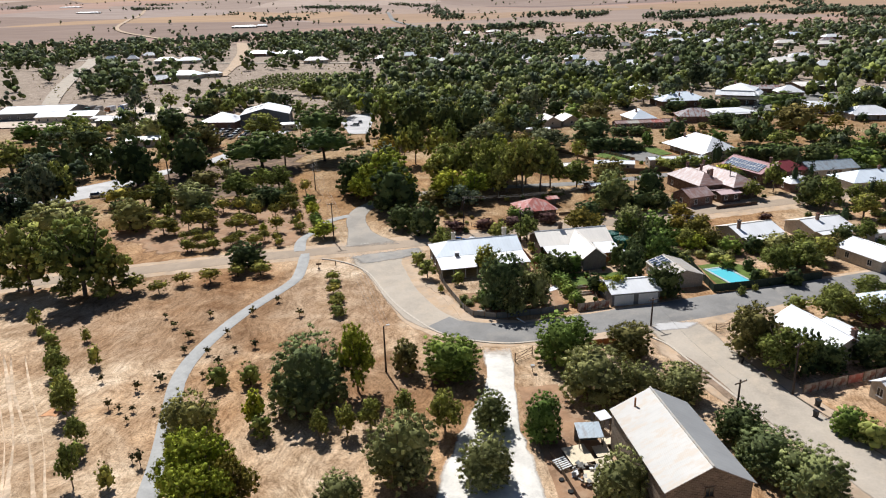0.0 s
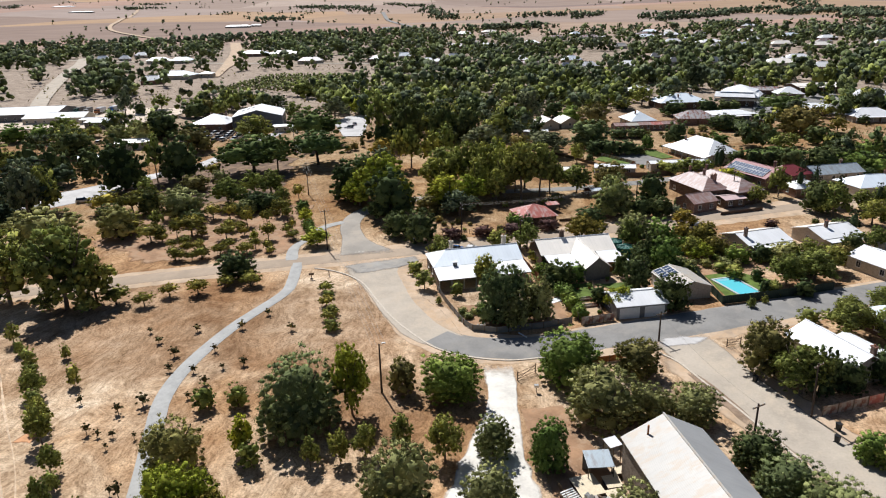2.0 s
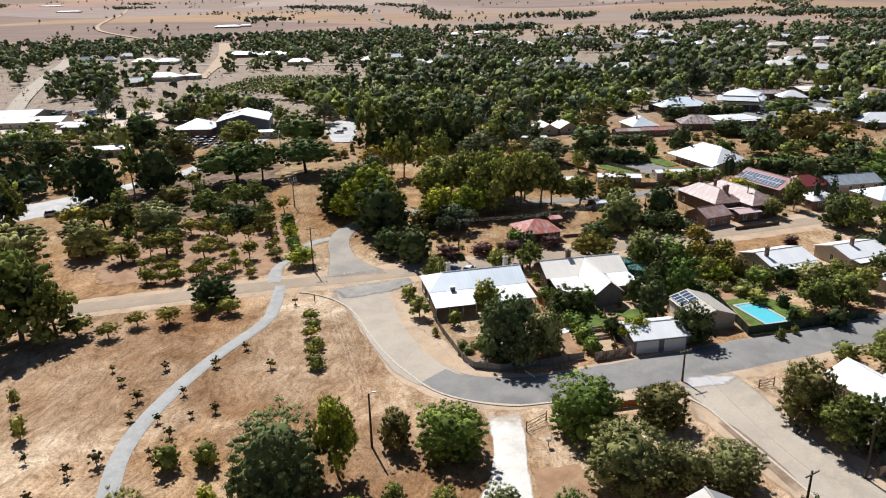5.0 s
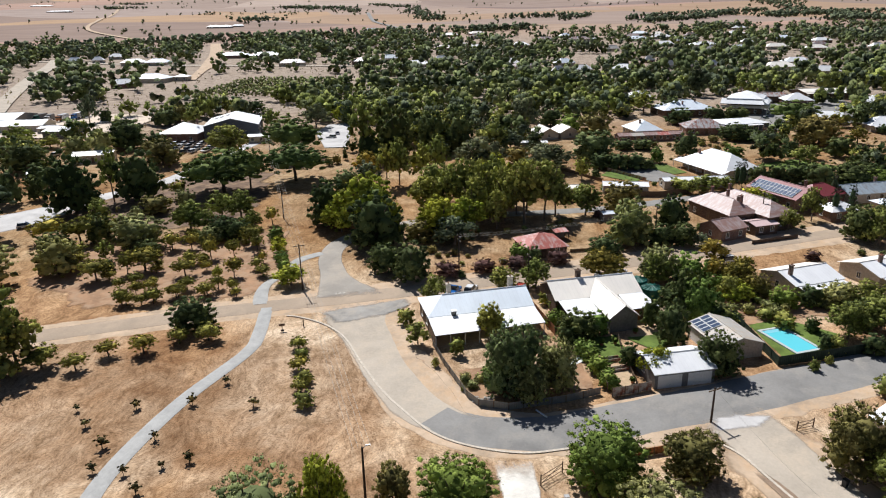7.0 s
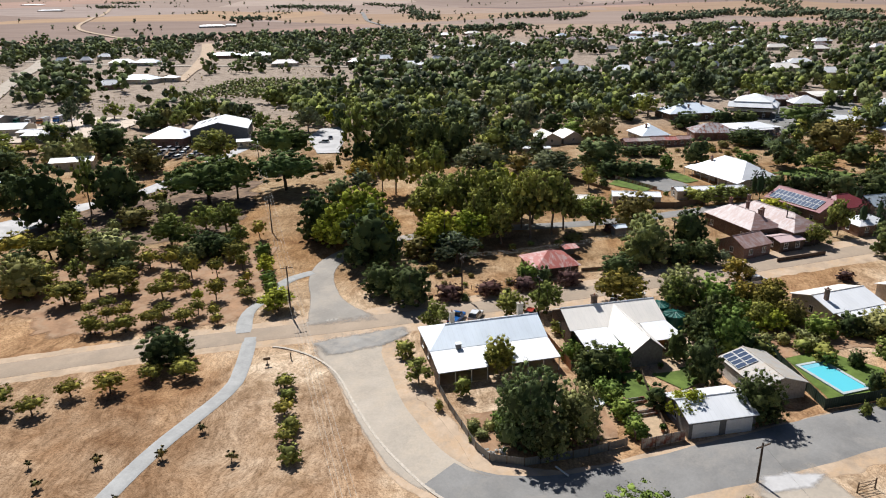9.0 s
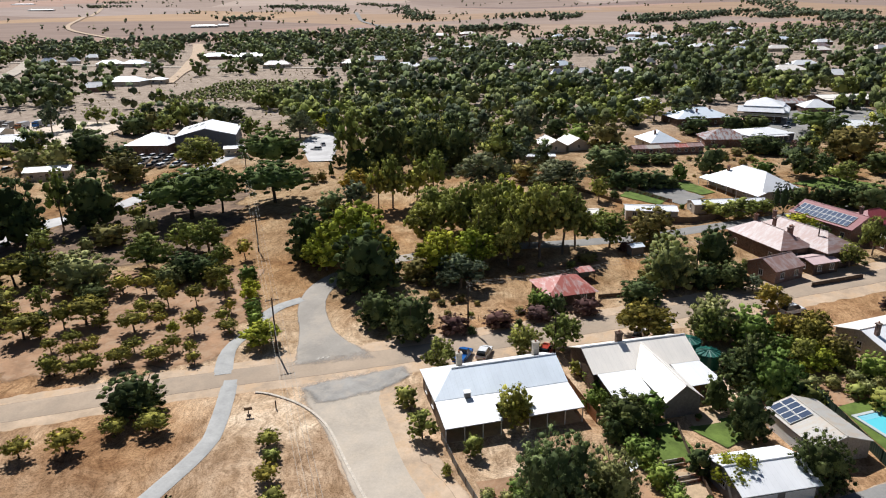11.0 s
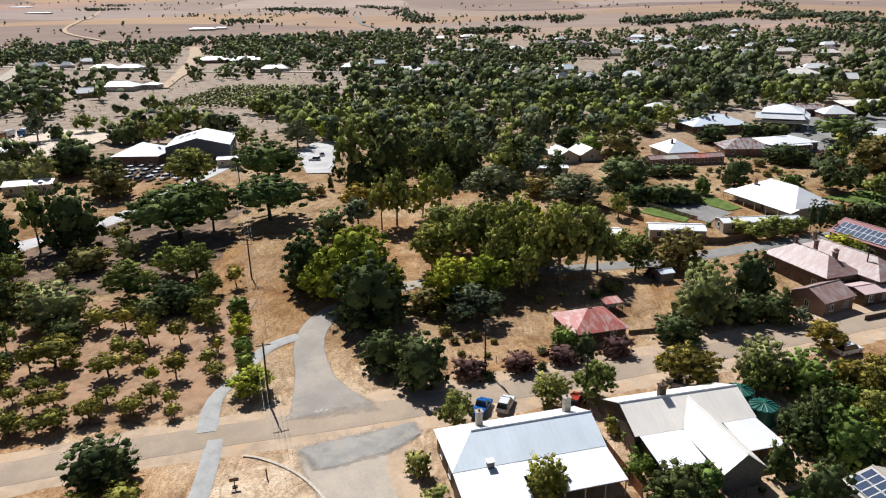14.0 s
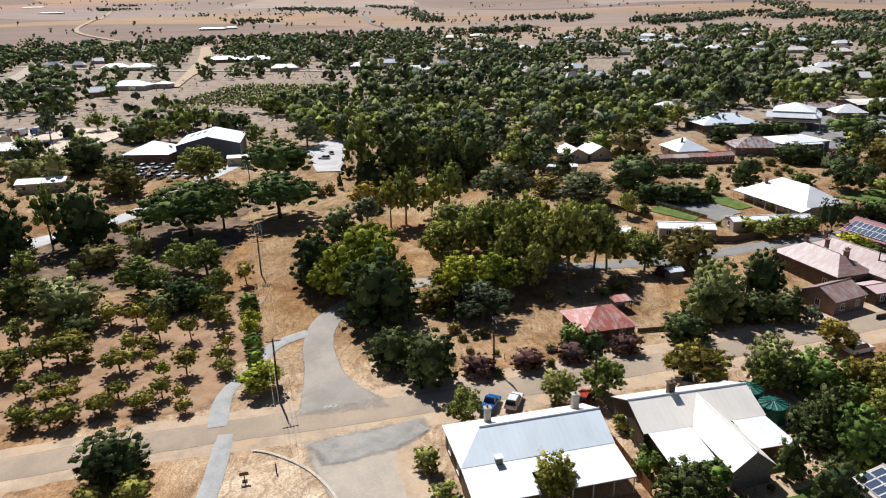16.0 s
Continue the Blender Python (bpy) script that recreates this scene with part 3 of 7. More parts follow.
for k, (off, wid) in enumerate(((-3.6, 0.3), (-1.6, 0.42), (0.3, 0.55), (1.5, 0.3), (3.4, 0.6), (5.2, 0.35), (7.8, 0.6))):
    bow = 0.7 * math.sin(2.1 * k)
    ribbon("wheel_rut", [(-40 - off, 52, wid), (-46.9 - off + bow, 64.9, wid * 1.6), (-53.2 - off, 76.9, wid * 0.5), (-62.1 - off - bow, 90.8, wid * 1.4), (-70 - off - 0.5 * bow, 104, wid * 0.4)], M["pale_straw"], 0.045 + 0.002 * k, "pale wheel-worn rut in dry grass", "track", 0.9, 40 + k, worn=True)
area("orange_earth", [(-53.6, 82.4), (-50.4, 82.0), (-49.6, 84.6), (-52.4, 85.6)], M["orange_earth"], 0.05, "patch of bare orange earth", "soil", wob=0.8, worn=1.2)
for k, (ax, ay, bx, by) in enumerate(((-12.6, 153.2, -11.4, 155.0), (-10.9, 153.6, -9.9, 155.2), (-11.9, 153.4, -10.6, 155.1))):
    ribbon("scuff_mark", [(ax, ay, 0.22), ((ax + bx) / 2 + 0.1, (ay + by) / 2, 0.25), (bx, by, 0.2)], M["gravel"], 0.19 + 0.01 * k, "faint white scuff on the seal", "road mark", 0.3, 50 + k, worn=True)

# ---------------------------------------------------------------- buildings
def window(parent, x, y, z, w, h, face, frame="white_paint"):
    """A window on a wall: frame, sill and two panes. face: local direction, degrees, of its outside."""
    m = pose(x, y, z, 0, 0, face)
    t = 0.07
    fr = join(box(-w / 2, w / 2, -0.06, 0.03, -h / 2, -h / 2 + t), box(-w / 2, w / 2, -0.06, 0.03, h / 2 - t, h / 2),
              box(-w / 2, -w / 2 + t, -0.06, 0.03, -h / 2 + t, h / 2 - t), box(w / 2 - t, w / 2, -0.06, 0.03, -h / 2 + t, h / 2 - t),
              box(-t / 3, t / 3, -0.05, 0.03, -h / 2 + t, h / 2 - t))
    win = part("window", fr, M[frame], parent, "", m)
    part("pane", box(-w / 2 + t, w / 2 - t, -0.02, 0.02, -h / 2 + t, h / 2 - t), M["glass"], win)
    part("sill", box(-w / 2 - 0.08, w / 2 + 0.08, -0.14, 0.03, -h / 2 - 0.09, -h / 2 - 0.004), M[frame], win)
    return win


def door(parent, x, y, w, h, face, mat="timber", name="door"):
    d = part(name, join(box(-w / 2, w / 2, -0.05, 0.03, 0, h)), M[mat], parent, "", pose(x, y, 0.05, 0, 0, face))
    part("door_handle", box(w / 2 - 0.14, w / 2 - 0.08, -0.1, -0.054, 0.98, 1.04), M["steel"], d)
    return d


def roof_shapes(L, W, eave, ridge, style, over, r0=None, r1=None, ry=0.0):
    """Slopes of a roof centred on the origin, ridge along x at y = ry. style: gable, hip, hip_left."""
    rise = (ridge - eave)
    x0, x1, y0, y1 = -L / 2 - over, L / 2 + over, -W / 2 - over, W / 2 + over
    e0 = eave - rise * over / (W / 2 + ry)
    hip = min(W / 2, L / 2 - 0.4)
    a = x0 + (hip + over if style in ("hip", "hip_left") else 0)
    b = x1 - (hip + over if style == "hip" else 0)
    A, B = (a, ry, ridge), (b, ry, ridge)
    c = [(x0, y0, e0), (x1, y0, e0), (x1, y1, e0), (x0, y1, e0)]
    s = {"front": [c[0], c[1], B, A], "back": [c[2], c[3], A, B]}
    if a > x0 + 0.01:
        s["left"] = [c[3], c[0], A]
    if b < x1 - 0.01:
        s["right"] = [c[1], c[2], B]
    return s, A, B


def roof(parent, L, W, eave, ridge, style, mat, over=0.5, thick=0.1, m=None, ry=0.0, front=None):
    s, A, B = roof_shapes(L, W, eave, ridge, style, over, ry=ry)
    ob = part("roof", join(*[slab(p, thick) for k, p in s.items() if k != "front" or not front]), M[mat], parent, "", m)
    if front:
        part("roof", slab(s["front"], thick), M[front], parent, "newer white sheeting", m)
    part("ridge_cap", join(tube((A[0], A[1], A[2] + 0.03), (B[0], B[1], B[2] + 0.03), 0.11, 0.11, 6)), M[mat], ob)
    return ob


def walls(parent, L, W, eave, ridge, style, mat, m=None, ry=0.0):
    """Outer walls with gable ends where the roof has them."""
    x0, x1, y0, y1 = -L / 2, L / 2, -W / 2, W / 2
    v = [(x, y, z) for x in (x0, x1) for y, z in ((y0, -0.6), (y1, -0.6), (y1, eave - 0.14), (y0, eave - 0.14))]
    gl = style in ("gable",)
    gr = style in ("gable", "hip_left")
    v += [(x0, ry, ridge - 0.16 if gl else eave - 0.14), (x1, ry, ridge - 0.16 if gr else eave - 0.14)]
    f = [(0, 3, 8, 2, 1), (4, 5, 6, 9, 7), (0, 4, 7, 3), (1, 2, 6, 5), (0, 1, 5, 4), (3, 7, 9, 8), (2, 8, 9, 6)]
    return part("wall", (v, f), M[mat], parent, "", m)


def chimney(parent, x, y, z0, h, mat="brick", w=0.7):
    c = part("chimney", join(box(x - w / 2, x + w / 2, y - w * 0.4, y + w * 0.4, z0, z0 + h)), M[mat], parent)
    part("chimney_cap", box(x - w / 2 - 0.1, x + w / 2 + 0.1, y - w * 0.4 - 0.1, y + w * 0.4 + 0.1, z0 + h, z0 + h + 0.18), M[mat], c)
    part("chimney_pot", tube((x, y, z0 + h + 0.18), (x, y, z0 + h + 0.5), 0.14, 0.11), M["terracotta"], c)


def verandah(parent, x0, x1, y0, y1, z0, z1, mat, posts=4, thick=0.06, post_mat="white_paint"):
    """A skillion from (y1, z1) at the wall down to (y0, z0), on posts."""
    ob = part("verandah_roof", slab([(x0, y0, z0), (x1, y0, z0), (x1, y1, z1), (x0, y1, z1)], thick), M[mat], parent)
    part("verandah_beam", box(x0 + 0.05, x1 - 0.05, y0 + 0.12, y0 + 0.24, z0 - 0.24, z0 - 0.08), M["timber"], parent)
    for k in range(posts):
        x = x0 + 0.15 + (x1 - x0 - 0.3) * k / max(1, posts - 1)
        part("verandah_post", box(x - 0.06, x + 0.06, y0 + 0.12, y0 + 0.24, 0, z0 - 0.24), M[post_mat], parent)
    return ob


def house(name, label, category, x, y, turn, L, W, eave, ridge, style, roof_mat, wall_mat, over=0.5, chim=(), wins=True, porch=None, group="", front=None):
    h = thing(name, label, category, x, y, turn, group)
    walls(h, L, W, eave, ridge, style, wall_mat)
    roof(h, L, W, eave, ridge, style, roof_mat, over, front=front)
    for cx, cy, cz, ch in chim:
        chimney(h, cx, cy, cz, ch)
    if porch:
        d, drop, ends = porch
        verandah(h, -L / 2 + ends, L / 2 - ends, -W / 2 - d, -W / 2 + 0.1, eave - drop, eave - 0.18, front or roof_mat, max(3, int(L / 3)))
    if wins:
        n = max(2, int(L / 4.2))
        for k in range(n):
            px = -L / 2 + L * (k + 0.5) / n
            if n > 2 and k == n // 2:
                door(h, px, -W / 2 - 0.02, 0.95, 2.1, 0)
            else:
                window(h, px, -W / 2 - 0.02, 1.5, 1.1, 1.3, 0)
        for s in (-1, 1):
            window(h, s * (L / 2 + 0.02), 0, 1.5, 1.0, 1.3, 90 * s)
    return h


def cottage_a():
    """White-roofed cottage on the corner: hipped main roof, wide front verandahs."""
    h = thing("cottage", "stone cottage with a bright white iron roof and deep verandah", "house", 6.6, 128.9, 9.2)
    L = 19.6
    walls(h, L - 0.6, 8.6, 3.3, 5.3, "hip_left", "brown_wall", pose(L / 2, 10.2, 0))
    s, A, B = roof_shapes(L - 0.6, 8.6, 3.4, 5.3, "hip_left", 0.35)
    A = (A[0] - 1.0, A[1], A[2])
    for key, poly in s.items():
        poly = [A if abs(p[2] - 5.3) < 0.01 and p[0] < 0 else p for p in poly]
        part("roof", slab(poly, 0.1), M["blue_iron" if key == "front" else "white_iron"], h, "", pose(L / 2, 10.2, 0))
    part("ridge_cap", tube((A[0] + L / 2, 10.2, 5.33), (B[0] + L / 2, 10.2, 5.33), 0.12, 0.12, 6), M["white_iron"], h)
    verandah(h, 0, 7.9, 0, 5.6, 2.4, 3.2, "white_iron", 4)
    verandah(h, 11.6, L, 0, 5.6, 2.4, 3.2, "white_iron", 4)
    part("verandah_roof", slab([(7.9, 3.3, 2.86), (11.6, 3.3, 2.86), (11.6, 5.6, 3.18), (7.9, 5.6, 3.18)], 0.06), M["white_iron"], h)
    part("verandah_floor", box(0.2, L - 0.2, 0.2, 5.9, -0.2, 0.12), M["paving"], h)
    part("lattice_wall", box(0.1, 0.2, 0.5, 5.6, 0.1, 2.35), M["timber"], h)
    for k, wx in enumerate((2.4, 5.4, 9.6, 13.6, 16.8)):
        if k == 2:
            door(h, wx, 5.86, 0.95, 2.1, 0)
        else:
            window(h, wx, 5.86, 1.55, 1.1, 1.4, 0)
    for wy in (8, 12):
        window(h, 0.28, wy, 1.6, 1.0, 1.3, 270)
    chimney(h, 5.4, 12.6, 4.0, 2.2, "cream_wall", 0.8)
    chimney(h, 17.3, 12.4, 4.0, 2.4, "cream_wall", 0.9)
    box_v = part("roof_vent", box(4.2, 5.0, 5.2, 5.9, 3.0, 4.0), M["grey_wall"], h, "dark flue box on the roof")
    part("vent_cap", box(4.1, 5.1, 5.1, 6.0, 4.0, 4.1), M["white_iron"], box_v)
    part("gutter", tube((0, -0.05, 2.36), (7.9, -0.05, 2.36), 0.06, 0.06, 6), M["steel"], h)
    part("gutter", tube((11.6, -0.05, 2.36), (L, -0.05, 2.36), 0.06, 0.06, 6), M["steel"], h)


def cottage_b():
    """Cream-roofed stone cottage: main gable, a wing thrust forward, lower lean-tos on both sides."""
    h = thing("cottage", "brown stone cottage with a cream iron roof and projecting gable wing", "house", 28.6, 143.2, 8)
    L = 17.4
    walls(h, L - 0.6, 8.4, 3.3, 5.25, "gable", "brown_wall", pose(L / 2, 0.2, 0))
    s, A, B = roof_shapes(L - 0.8, 8.4, 3.4, 5.35, "gable", 0.4)
    for poly in s.values():
        part("roof", slab(poly, 0.1), M["cream_iron"], h, "", pose(L / 2, 0.2, 0))
    part("ridge_cap", tube((0, 0.2, 5.39), (L, 0.2, 5.39), 0.12, 0.12, 6), M["white_iron"], h)
    # wing
    gx0, gx1, gy = 6.6, 12.4, -13.2
    gm = (gx0 + gx1) / 2
    wv = [(gx0 + 0.3, gy + 0.4, -0.4), (gx1 - 0.3, gy + 0.4, -0.4), (gx1 - 0.3, gy + 0.4, 2.75), (gm, gy + 0.4, 4.75), (gx0 + 0.3, gy + 0.4, 2.75)]
    wv += [(x, -3.9, z) for x, y, z in wv]
    part("wall", (wv, [(0, 1, 2, 3, 4), (9, 8, 7, 6, 5), (0, 4, 9, 5), (1, 6, 7, 2), (0, 5, 6, 1), (4, 3, 8, 9), (3, 2, 7, 8)]), M["grey_wall"], h)
    part("roof", slab([(gx0, gy, 2.7), (gm, gy, 5.0), (gm, -0.6, 5.3), (gx0, -4.6, 3.0)][::-1][::-1], 0.08), M["cream_iron"], h)
    part("roof", slab([(gm, gy, 5.0), (gx1, gy, 2.7), (gx1, -4.6, 3.0), (gm, -0.6, 5.3)], 0.08), M["cream_iron"], h)
    part("ridge_cap", tube((gm, gy, 5.04), (gm, -0.5, 5.36), 0.11, 0.11, 6), M["cream_iron"], h)
    # lean-tos: whiter iron, the extra light on flatter slopes put into the colour
    part("lean_to_roof", slab([(0.6, -10.2, 2.4), (gx0 - 0.05, -10.2, 2.4), (gx0 - 0.05, -4.2, 3.22), (0.6, -4.2, 3.22)], 0.08), M["white_iron"], h)
    part("wall", box(0.9, gx0 + 0.2, -9.8, -4.0, -0.4, 2.34), M["brown_wall"], h)
    part("lean_to_roof", slab([(gx1 + 0.05, -9.6, 2.4), (18.0, -9.6, 2.4), (17.2, -4.2, 3.22), (gx1 + 0.05, -4.2, 3.22)], 0.08), M["white_iron"], h)
    part("wall", box(gx1 - 0.2, 17.2, -9.2, -4.0, -0.4, 2.34), M["orange_timber"], h)
    window(h, 3.6, -9.82, 1.5, 1.2, 1.2, 0)
    door(h, 15.0, -9.22, 1.0, 2.0, 0)
    window(h, 0.28, 1.0, 1.7, 1.0, 1.3, 270)
    chimney(h, 6.4, 0.7, 4.8, 1.9, "brown_wall", 0.9)


def garage(label, x, y, turn, L, W, eave, ridge, roof_mat, wall_mat, doors):
    h = thing("garage", label, "garage", x, y, turn)
    walls(h, L, W, eave, ridge, "gable", wall_mat)
    roof(h, L, W, eave, ridge, "gable", roof_mat, 0.25)
    n = doors
    for k in range(n):
        w = L / n * 0.8
        cx = -L / 2 + L * (k + 0.5) / n
        dv = [(x, -W / 2 - (0.03 if i % 2 else 0.06), 0.02 + i * 0.11) for i in range(20) for x in (cx - w / 2, cx + w / 2)]
        d = part("roller_door", (dv, [(2 * i, 2 * i + 1, 2 * i + 3, 2 * i + 2) for i in range(19)]), M["white_paint"], h, "pale roller door")
        part("door_handle", box(cx - 0.1, cx + 0.1, -W / 2 - 0.1, -W / 2 - 0.062, 0.5, 0.55), M["steel"], d)
    window(h, -L / 2 - 0.02, 0, 1.5, 0.9, 0.8, 270)
    return h


def solar_array(label, m, cols, rows, w=1.0, l=1.66):
    s = new("solar_array")
    s.matrix_basis = m
    tagged(s, label, "solar panel")
    for i in range(cols):
        for j in range(rows):
            p = part("panel", box(i * (w + 0.05), i * (w + 0.05) + w, j * (l + 0.06), j * (l + 0.06) + l, 0.03, 0.08), M["solar"], s)
            x0, y0 = i * (w + 0.05), j * (l + 0.06)
            rails = [box(x0 - 0.02, x0 + w + 0.02, y0 + q, y0 + q + 0.07, 0.02, 0.095) for q in (0, l - 0.07)] + [box(x0 + q, x0 + q + 0.06, y0 + 0.08, y0 + l - 0.08, 0.02, 0.093) for q in (-0.01, w - 0.05)]
            part("panel_frame", join(*rails), M["white_paint"], p)
    return s


def stone_barn():
    """Tall stone shed with a pale weathered gable roof; ridge runs away from the camera's start."""
    h = thing("stone_shed", "old field-stone shed with a pale weathered iron roof", "shed", 30.9, 61.6, -85.5)
    L, W = 15.4, 9.6
    walls(h, L, W, 5.6, 8.1, "gable", "stone")
    s, A, B = roof_shapes(L, W, 5.7, 8.2, "gable", 0.3)
    part("roof", slab(s["front"], 0.1), M["pale_iron"], h, "pale weathered sheeting")
    part("roof", slab(s["back"], 0.1), M["old_iron"], h, "dull grey sheeting")
    part("ridge_cap", tube((A[0], 0, 8.24), (B[0], 0, 8.24), 0.13, 0.13, 6), M["pale_iron"], h)
    window(h, L / 2 + 0.02, 0, 4.9, 1.0, 1.2, 90, "timber")
    window(h, L / 2 + 0.02, -2.4, 1.6, 1.0, 1.2, 90, "timber")
    door(h, 2.0, -W / 2 - 0.02, 1.2, 2.2, 0)
    part("flue", tube((-6.2, -2.6, 6.4), (-6.2, -2.6, 8.0), 0.12, 0.12), M["orange_timber"], h, "rusty flue pipe")


def lean_to(label, x, y, turn, L, W, z0, z1, mat):
    h = thing("lean_to", label, "shed", x, y, turn)
    part("roof", slab([(-L / 2, -W / 2, z0), (L / 2, -W / 2, z0), (L / 2, W / 2, z1), (-L / 2, W / 2, z1)], 0.06), M[mat], h)
    for sx in (-1, 1):
        for sy, z in ((-1, z0), (1, z1)):
            part("post", box(sx * (L / 2 - 0.1) - 0.05, sx * (L / 2 - 0.1) + 0.05, sy * (W / 2 - 0.1) - 0.05, sy * (W / 2 - 0.1) + 0.05, -0.2, z - 0.08), M["timber"], h)
    part("wall", box(-L / 2 + 0.16, L / 2 - 0.16, W / 2 - 0.14, W / 2 - 0.06, -0.2, z1 - 0.1), M["fence_iron"], h)



def hotel_balconies():
    """Two-storey verandah round the street corner: upper roof, balcony floor, rail and posts on two sides."""
    h = thing("balcony", "white two-storey corner balcony with slender posts", "balcony", 173.3, 351.4, -33)
    part("balcony_floor", box(-10.0, 10.6, -11.4, -8.6, 3.4, 3.6), M["white_paint"], h)
    part("balcony_floor", box(7.9, 10.6, -8.56, 8.4, 3.4, 3.6), M["white_paint"], h)
    part("verandah_roof", slab([(7.8, -11.4, 7.3), (10.7, -11.4, 5.2), (10.7, 8.5, 5.2), (7.8, 8.5, 7.3)], 0.06), M["white_iron"], h)
    part("balcony_rail", box(-10.0, 10.6, -11.4, -11.3, 3.64, 4.5), M["cream_wall"], h)
    part("balcony_rail", box(10.5, 10.6, -11.26, 8.4, 3.64, 4.5), M["cream_wall"], h)
    for k in range(8):
        part("post", box(10.4, 10.52, -11.2 + 2.75 * k, -11.08 + 2.75 * k, 0, 5.15), M["white_paint"], h)
    for k in range(7):
        window(h, -6.3 + 2.1 * k, -8.53, 5.6, 1.0, 1.6, 0)


cottage_a()
cottage_b()
garage("grey garage with a white iron roof and two roller doors", 42.4, 116.4, 6, 9.6, 7.2, 2.6, 3.8, "white_iron", "grey_wall", 2)
garage("pale grey garage with a weathered iron roof and solar panels", 54.4, 124.6, -83, 9.4, 7.6, 2.6, 3.8, "pale_iron", "cream_wall", 1)
stone_barn()
lean_to("open lean-to with a pale blue iron roof beside the stone shed", 22.8, 69.4, 0, 3.2, 2.8, 2.3, 2.75, "galv")
lean_to("small lean-to with a pale iron roof against the stone shed", 25.3, 72.2, 20, 1.8, 1.6, 2.6, 2.9, "white_iron")
house("cottage", "low cottage with a rusty faded red hipped roof", "cottage", 33.9, 173.9, 10, 9.4, 8.8, 2.5, 4.6, "hip", "red_iron", "brown_wall", 0.5, wins=True)
lean_to("small red-roofed privy shed behind the cottage", 40.4, 181.5, 10, 3.6, 2.6, 2.2, 2.5, "red_iron")
house("house", "large old brick house with a rusty pink hipped roof", "house", 93.6, 191.8, -75, 21.5, 8.6, 3.7, 6.3, "hip", "pink_iron", "brown_wall", 0.4,
      chim=((-8.4, 0, 5.4, 1.8), (-4.6, -3.8, 4.4, 2.4), (0.4, -3.9, 4.2, 2.2)))
house("house", "older wing with tall sash windows and a rusty pink hipped roof", "house", 85.9, 192.2, -78, 16.5, 8.2, 3.7, 6.3, "hip", "pink_iron", "brown_wall", 0.4,
      chim=((-4.5, 0, 5.6, 1.9), (4.6, 1.0, 5.0, 1.8)))
house("outbuilding", "low brick wing with a rusty pink gable roof", "outbuilding", 80.0, 178.8, 20, 8.0, 7.0, 2.9, 4.6, "gable", "pink_iron", "brick", 0.3)
house("verandah", "pale skillion verandah between the wings of the old house", "verandah", 90.2, 180.6, 12, 6.4, 5.0, 2.6, 3.1, "gable", "pink_pale", "brown_wall", 0.3)
house("house", "cream-walled house with a white hipped roof and verandah", "house", 107.6, 239.4, -78, 22.5, 12.4, 3.4, 7.0, "hip", "white_iron", "cream_wall", 0.5,
      chim=((-7, -3.0, 4.6, 2.0),), porch=(2.8, 0.9, -1.5))
house("shed", "long low shed with a white iron roof", "shed", 92, 223.2, -2, 20, 5, 2.6, 3.2, "gable", "white_iron", "cream_wall", 0.2)
house("house", "house with a maroon iron roof and solar panels", "house", 109.0, 203.5, -74, 17, 9, 3.6, 6.0, "gable", "maroon", "brick", 0.5, chim=((6, 1, 5.6, 1.8),))
house("house", "cream-roofed weatherboard house in a garden", "house", 81.0, 147.4, 14, 11.4, 9.2, 2.8, 4.2, "gable", "cream_iron", "cream_wall", 0.4, chim=((-4.4, -1.6, 3.6, 2.0),), porch=(2.2, 0.5, 0.2), front="white_iron")
house("house", "cream-roofed house beside the street", "house", 99.2, 149.6, 14, 11, 9.4, 2.8, 4.2, "gable", "cream_iron", "cream_wall", 0.4, chim=((-1.4, -0.8, 3.8, 1.6),), porch=(2.2, 0.5, 0.2), front="white_iron")
house("house", "house with a white iron roof and brick chimney", "house", 66.3, 93.0, -78, 12.4, 7.0, 3.0, 4.8, "gable", "white_iron", "cream_wall", 0.4, chim=((6.0, 0.6, 3.6, 2.2),))
house("shed", "skillion-roofed white annexe behind the house", "shed", 71.4, 94.4, -76, 7, 3.4, 2.5, 2.9, "gable", "white_iron", "cream_wall", 0.2)
house("house", "low house with a pale blue-grey roof", "house", 88, 104, 14, 18, 9, 2.8, 4.4, "hip", "blue_iron", "brown_wall", 0.4)
house("house", "long house with a white roof behind large trees", "house", 100, 129.5, -74, 11, 9, 2.8, 4.2, "gable", "white_iron", "cream_wall", 0.4)
house("house", "pale blue-roofed house among cypresses", "house", 138.5, 189.5, 6, 20, 11, 3.0, 5.2, "hip", "blue_iron", "cream_wall", 0.4, chim=((2, 0, 4.4, 1.6),))
house("shed", "low white-roofed shed beside the back lane", "shed", 69.4, 220.2, -14, 13, 6, 2.6, 3.2, "gable", "white_iron", "cream_wall", 0.2)
house("shed", "low cream-roofed shed among trees", "shed", 49.5, 219.5, 0, 12, 5, 2.5, 3.0, "gable", "cream_iron", "cream_wall", 0.2)
house("warehouse", "large grey steel shed with a white roof", "warehouse", -69.6, 334.2, 96, 25, 22.5, 6.0, 8.8, "gable", "white_iron", "steel_wall", 0.3)
house("office", "brick office with a white hipped roof", "office", -89.2, 327.4, -7, 16.5, 16, 3.8, 7.2, "hip", "white_iron", "brick", 0.6, chim=((5, 2, 6.0, 2.0),))
house("hotel", "two-storey hotel with a white hipped roof and balcony", "hotel", 173.3, 351.4, -33, 15.5, 17, 7.6, 10.4, "hip", "white_iron", "brown_wall", 0.5, chim=((-3, 2, 9, 2.2), (4, 4, 8.6, 2.4)), porch=(3.0, 2.4, -2.6))
hotel_balconies()
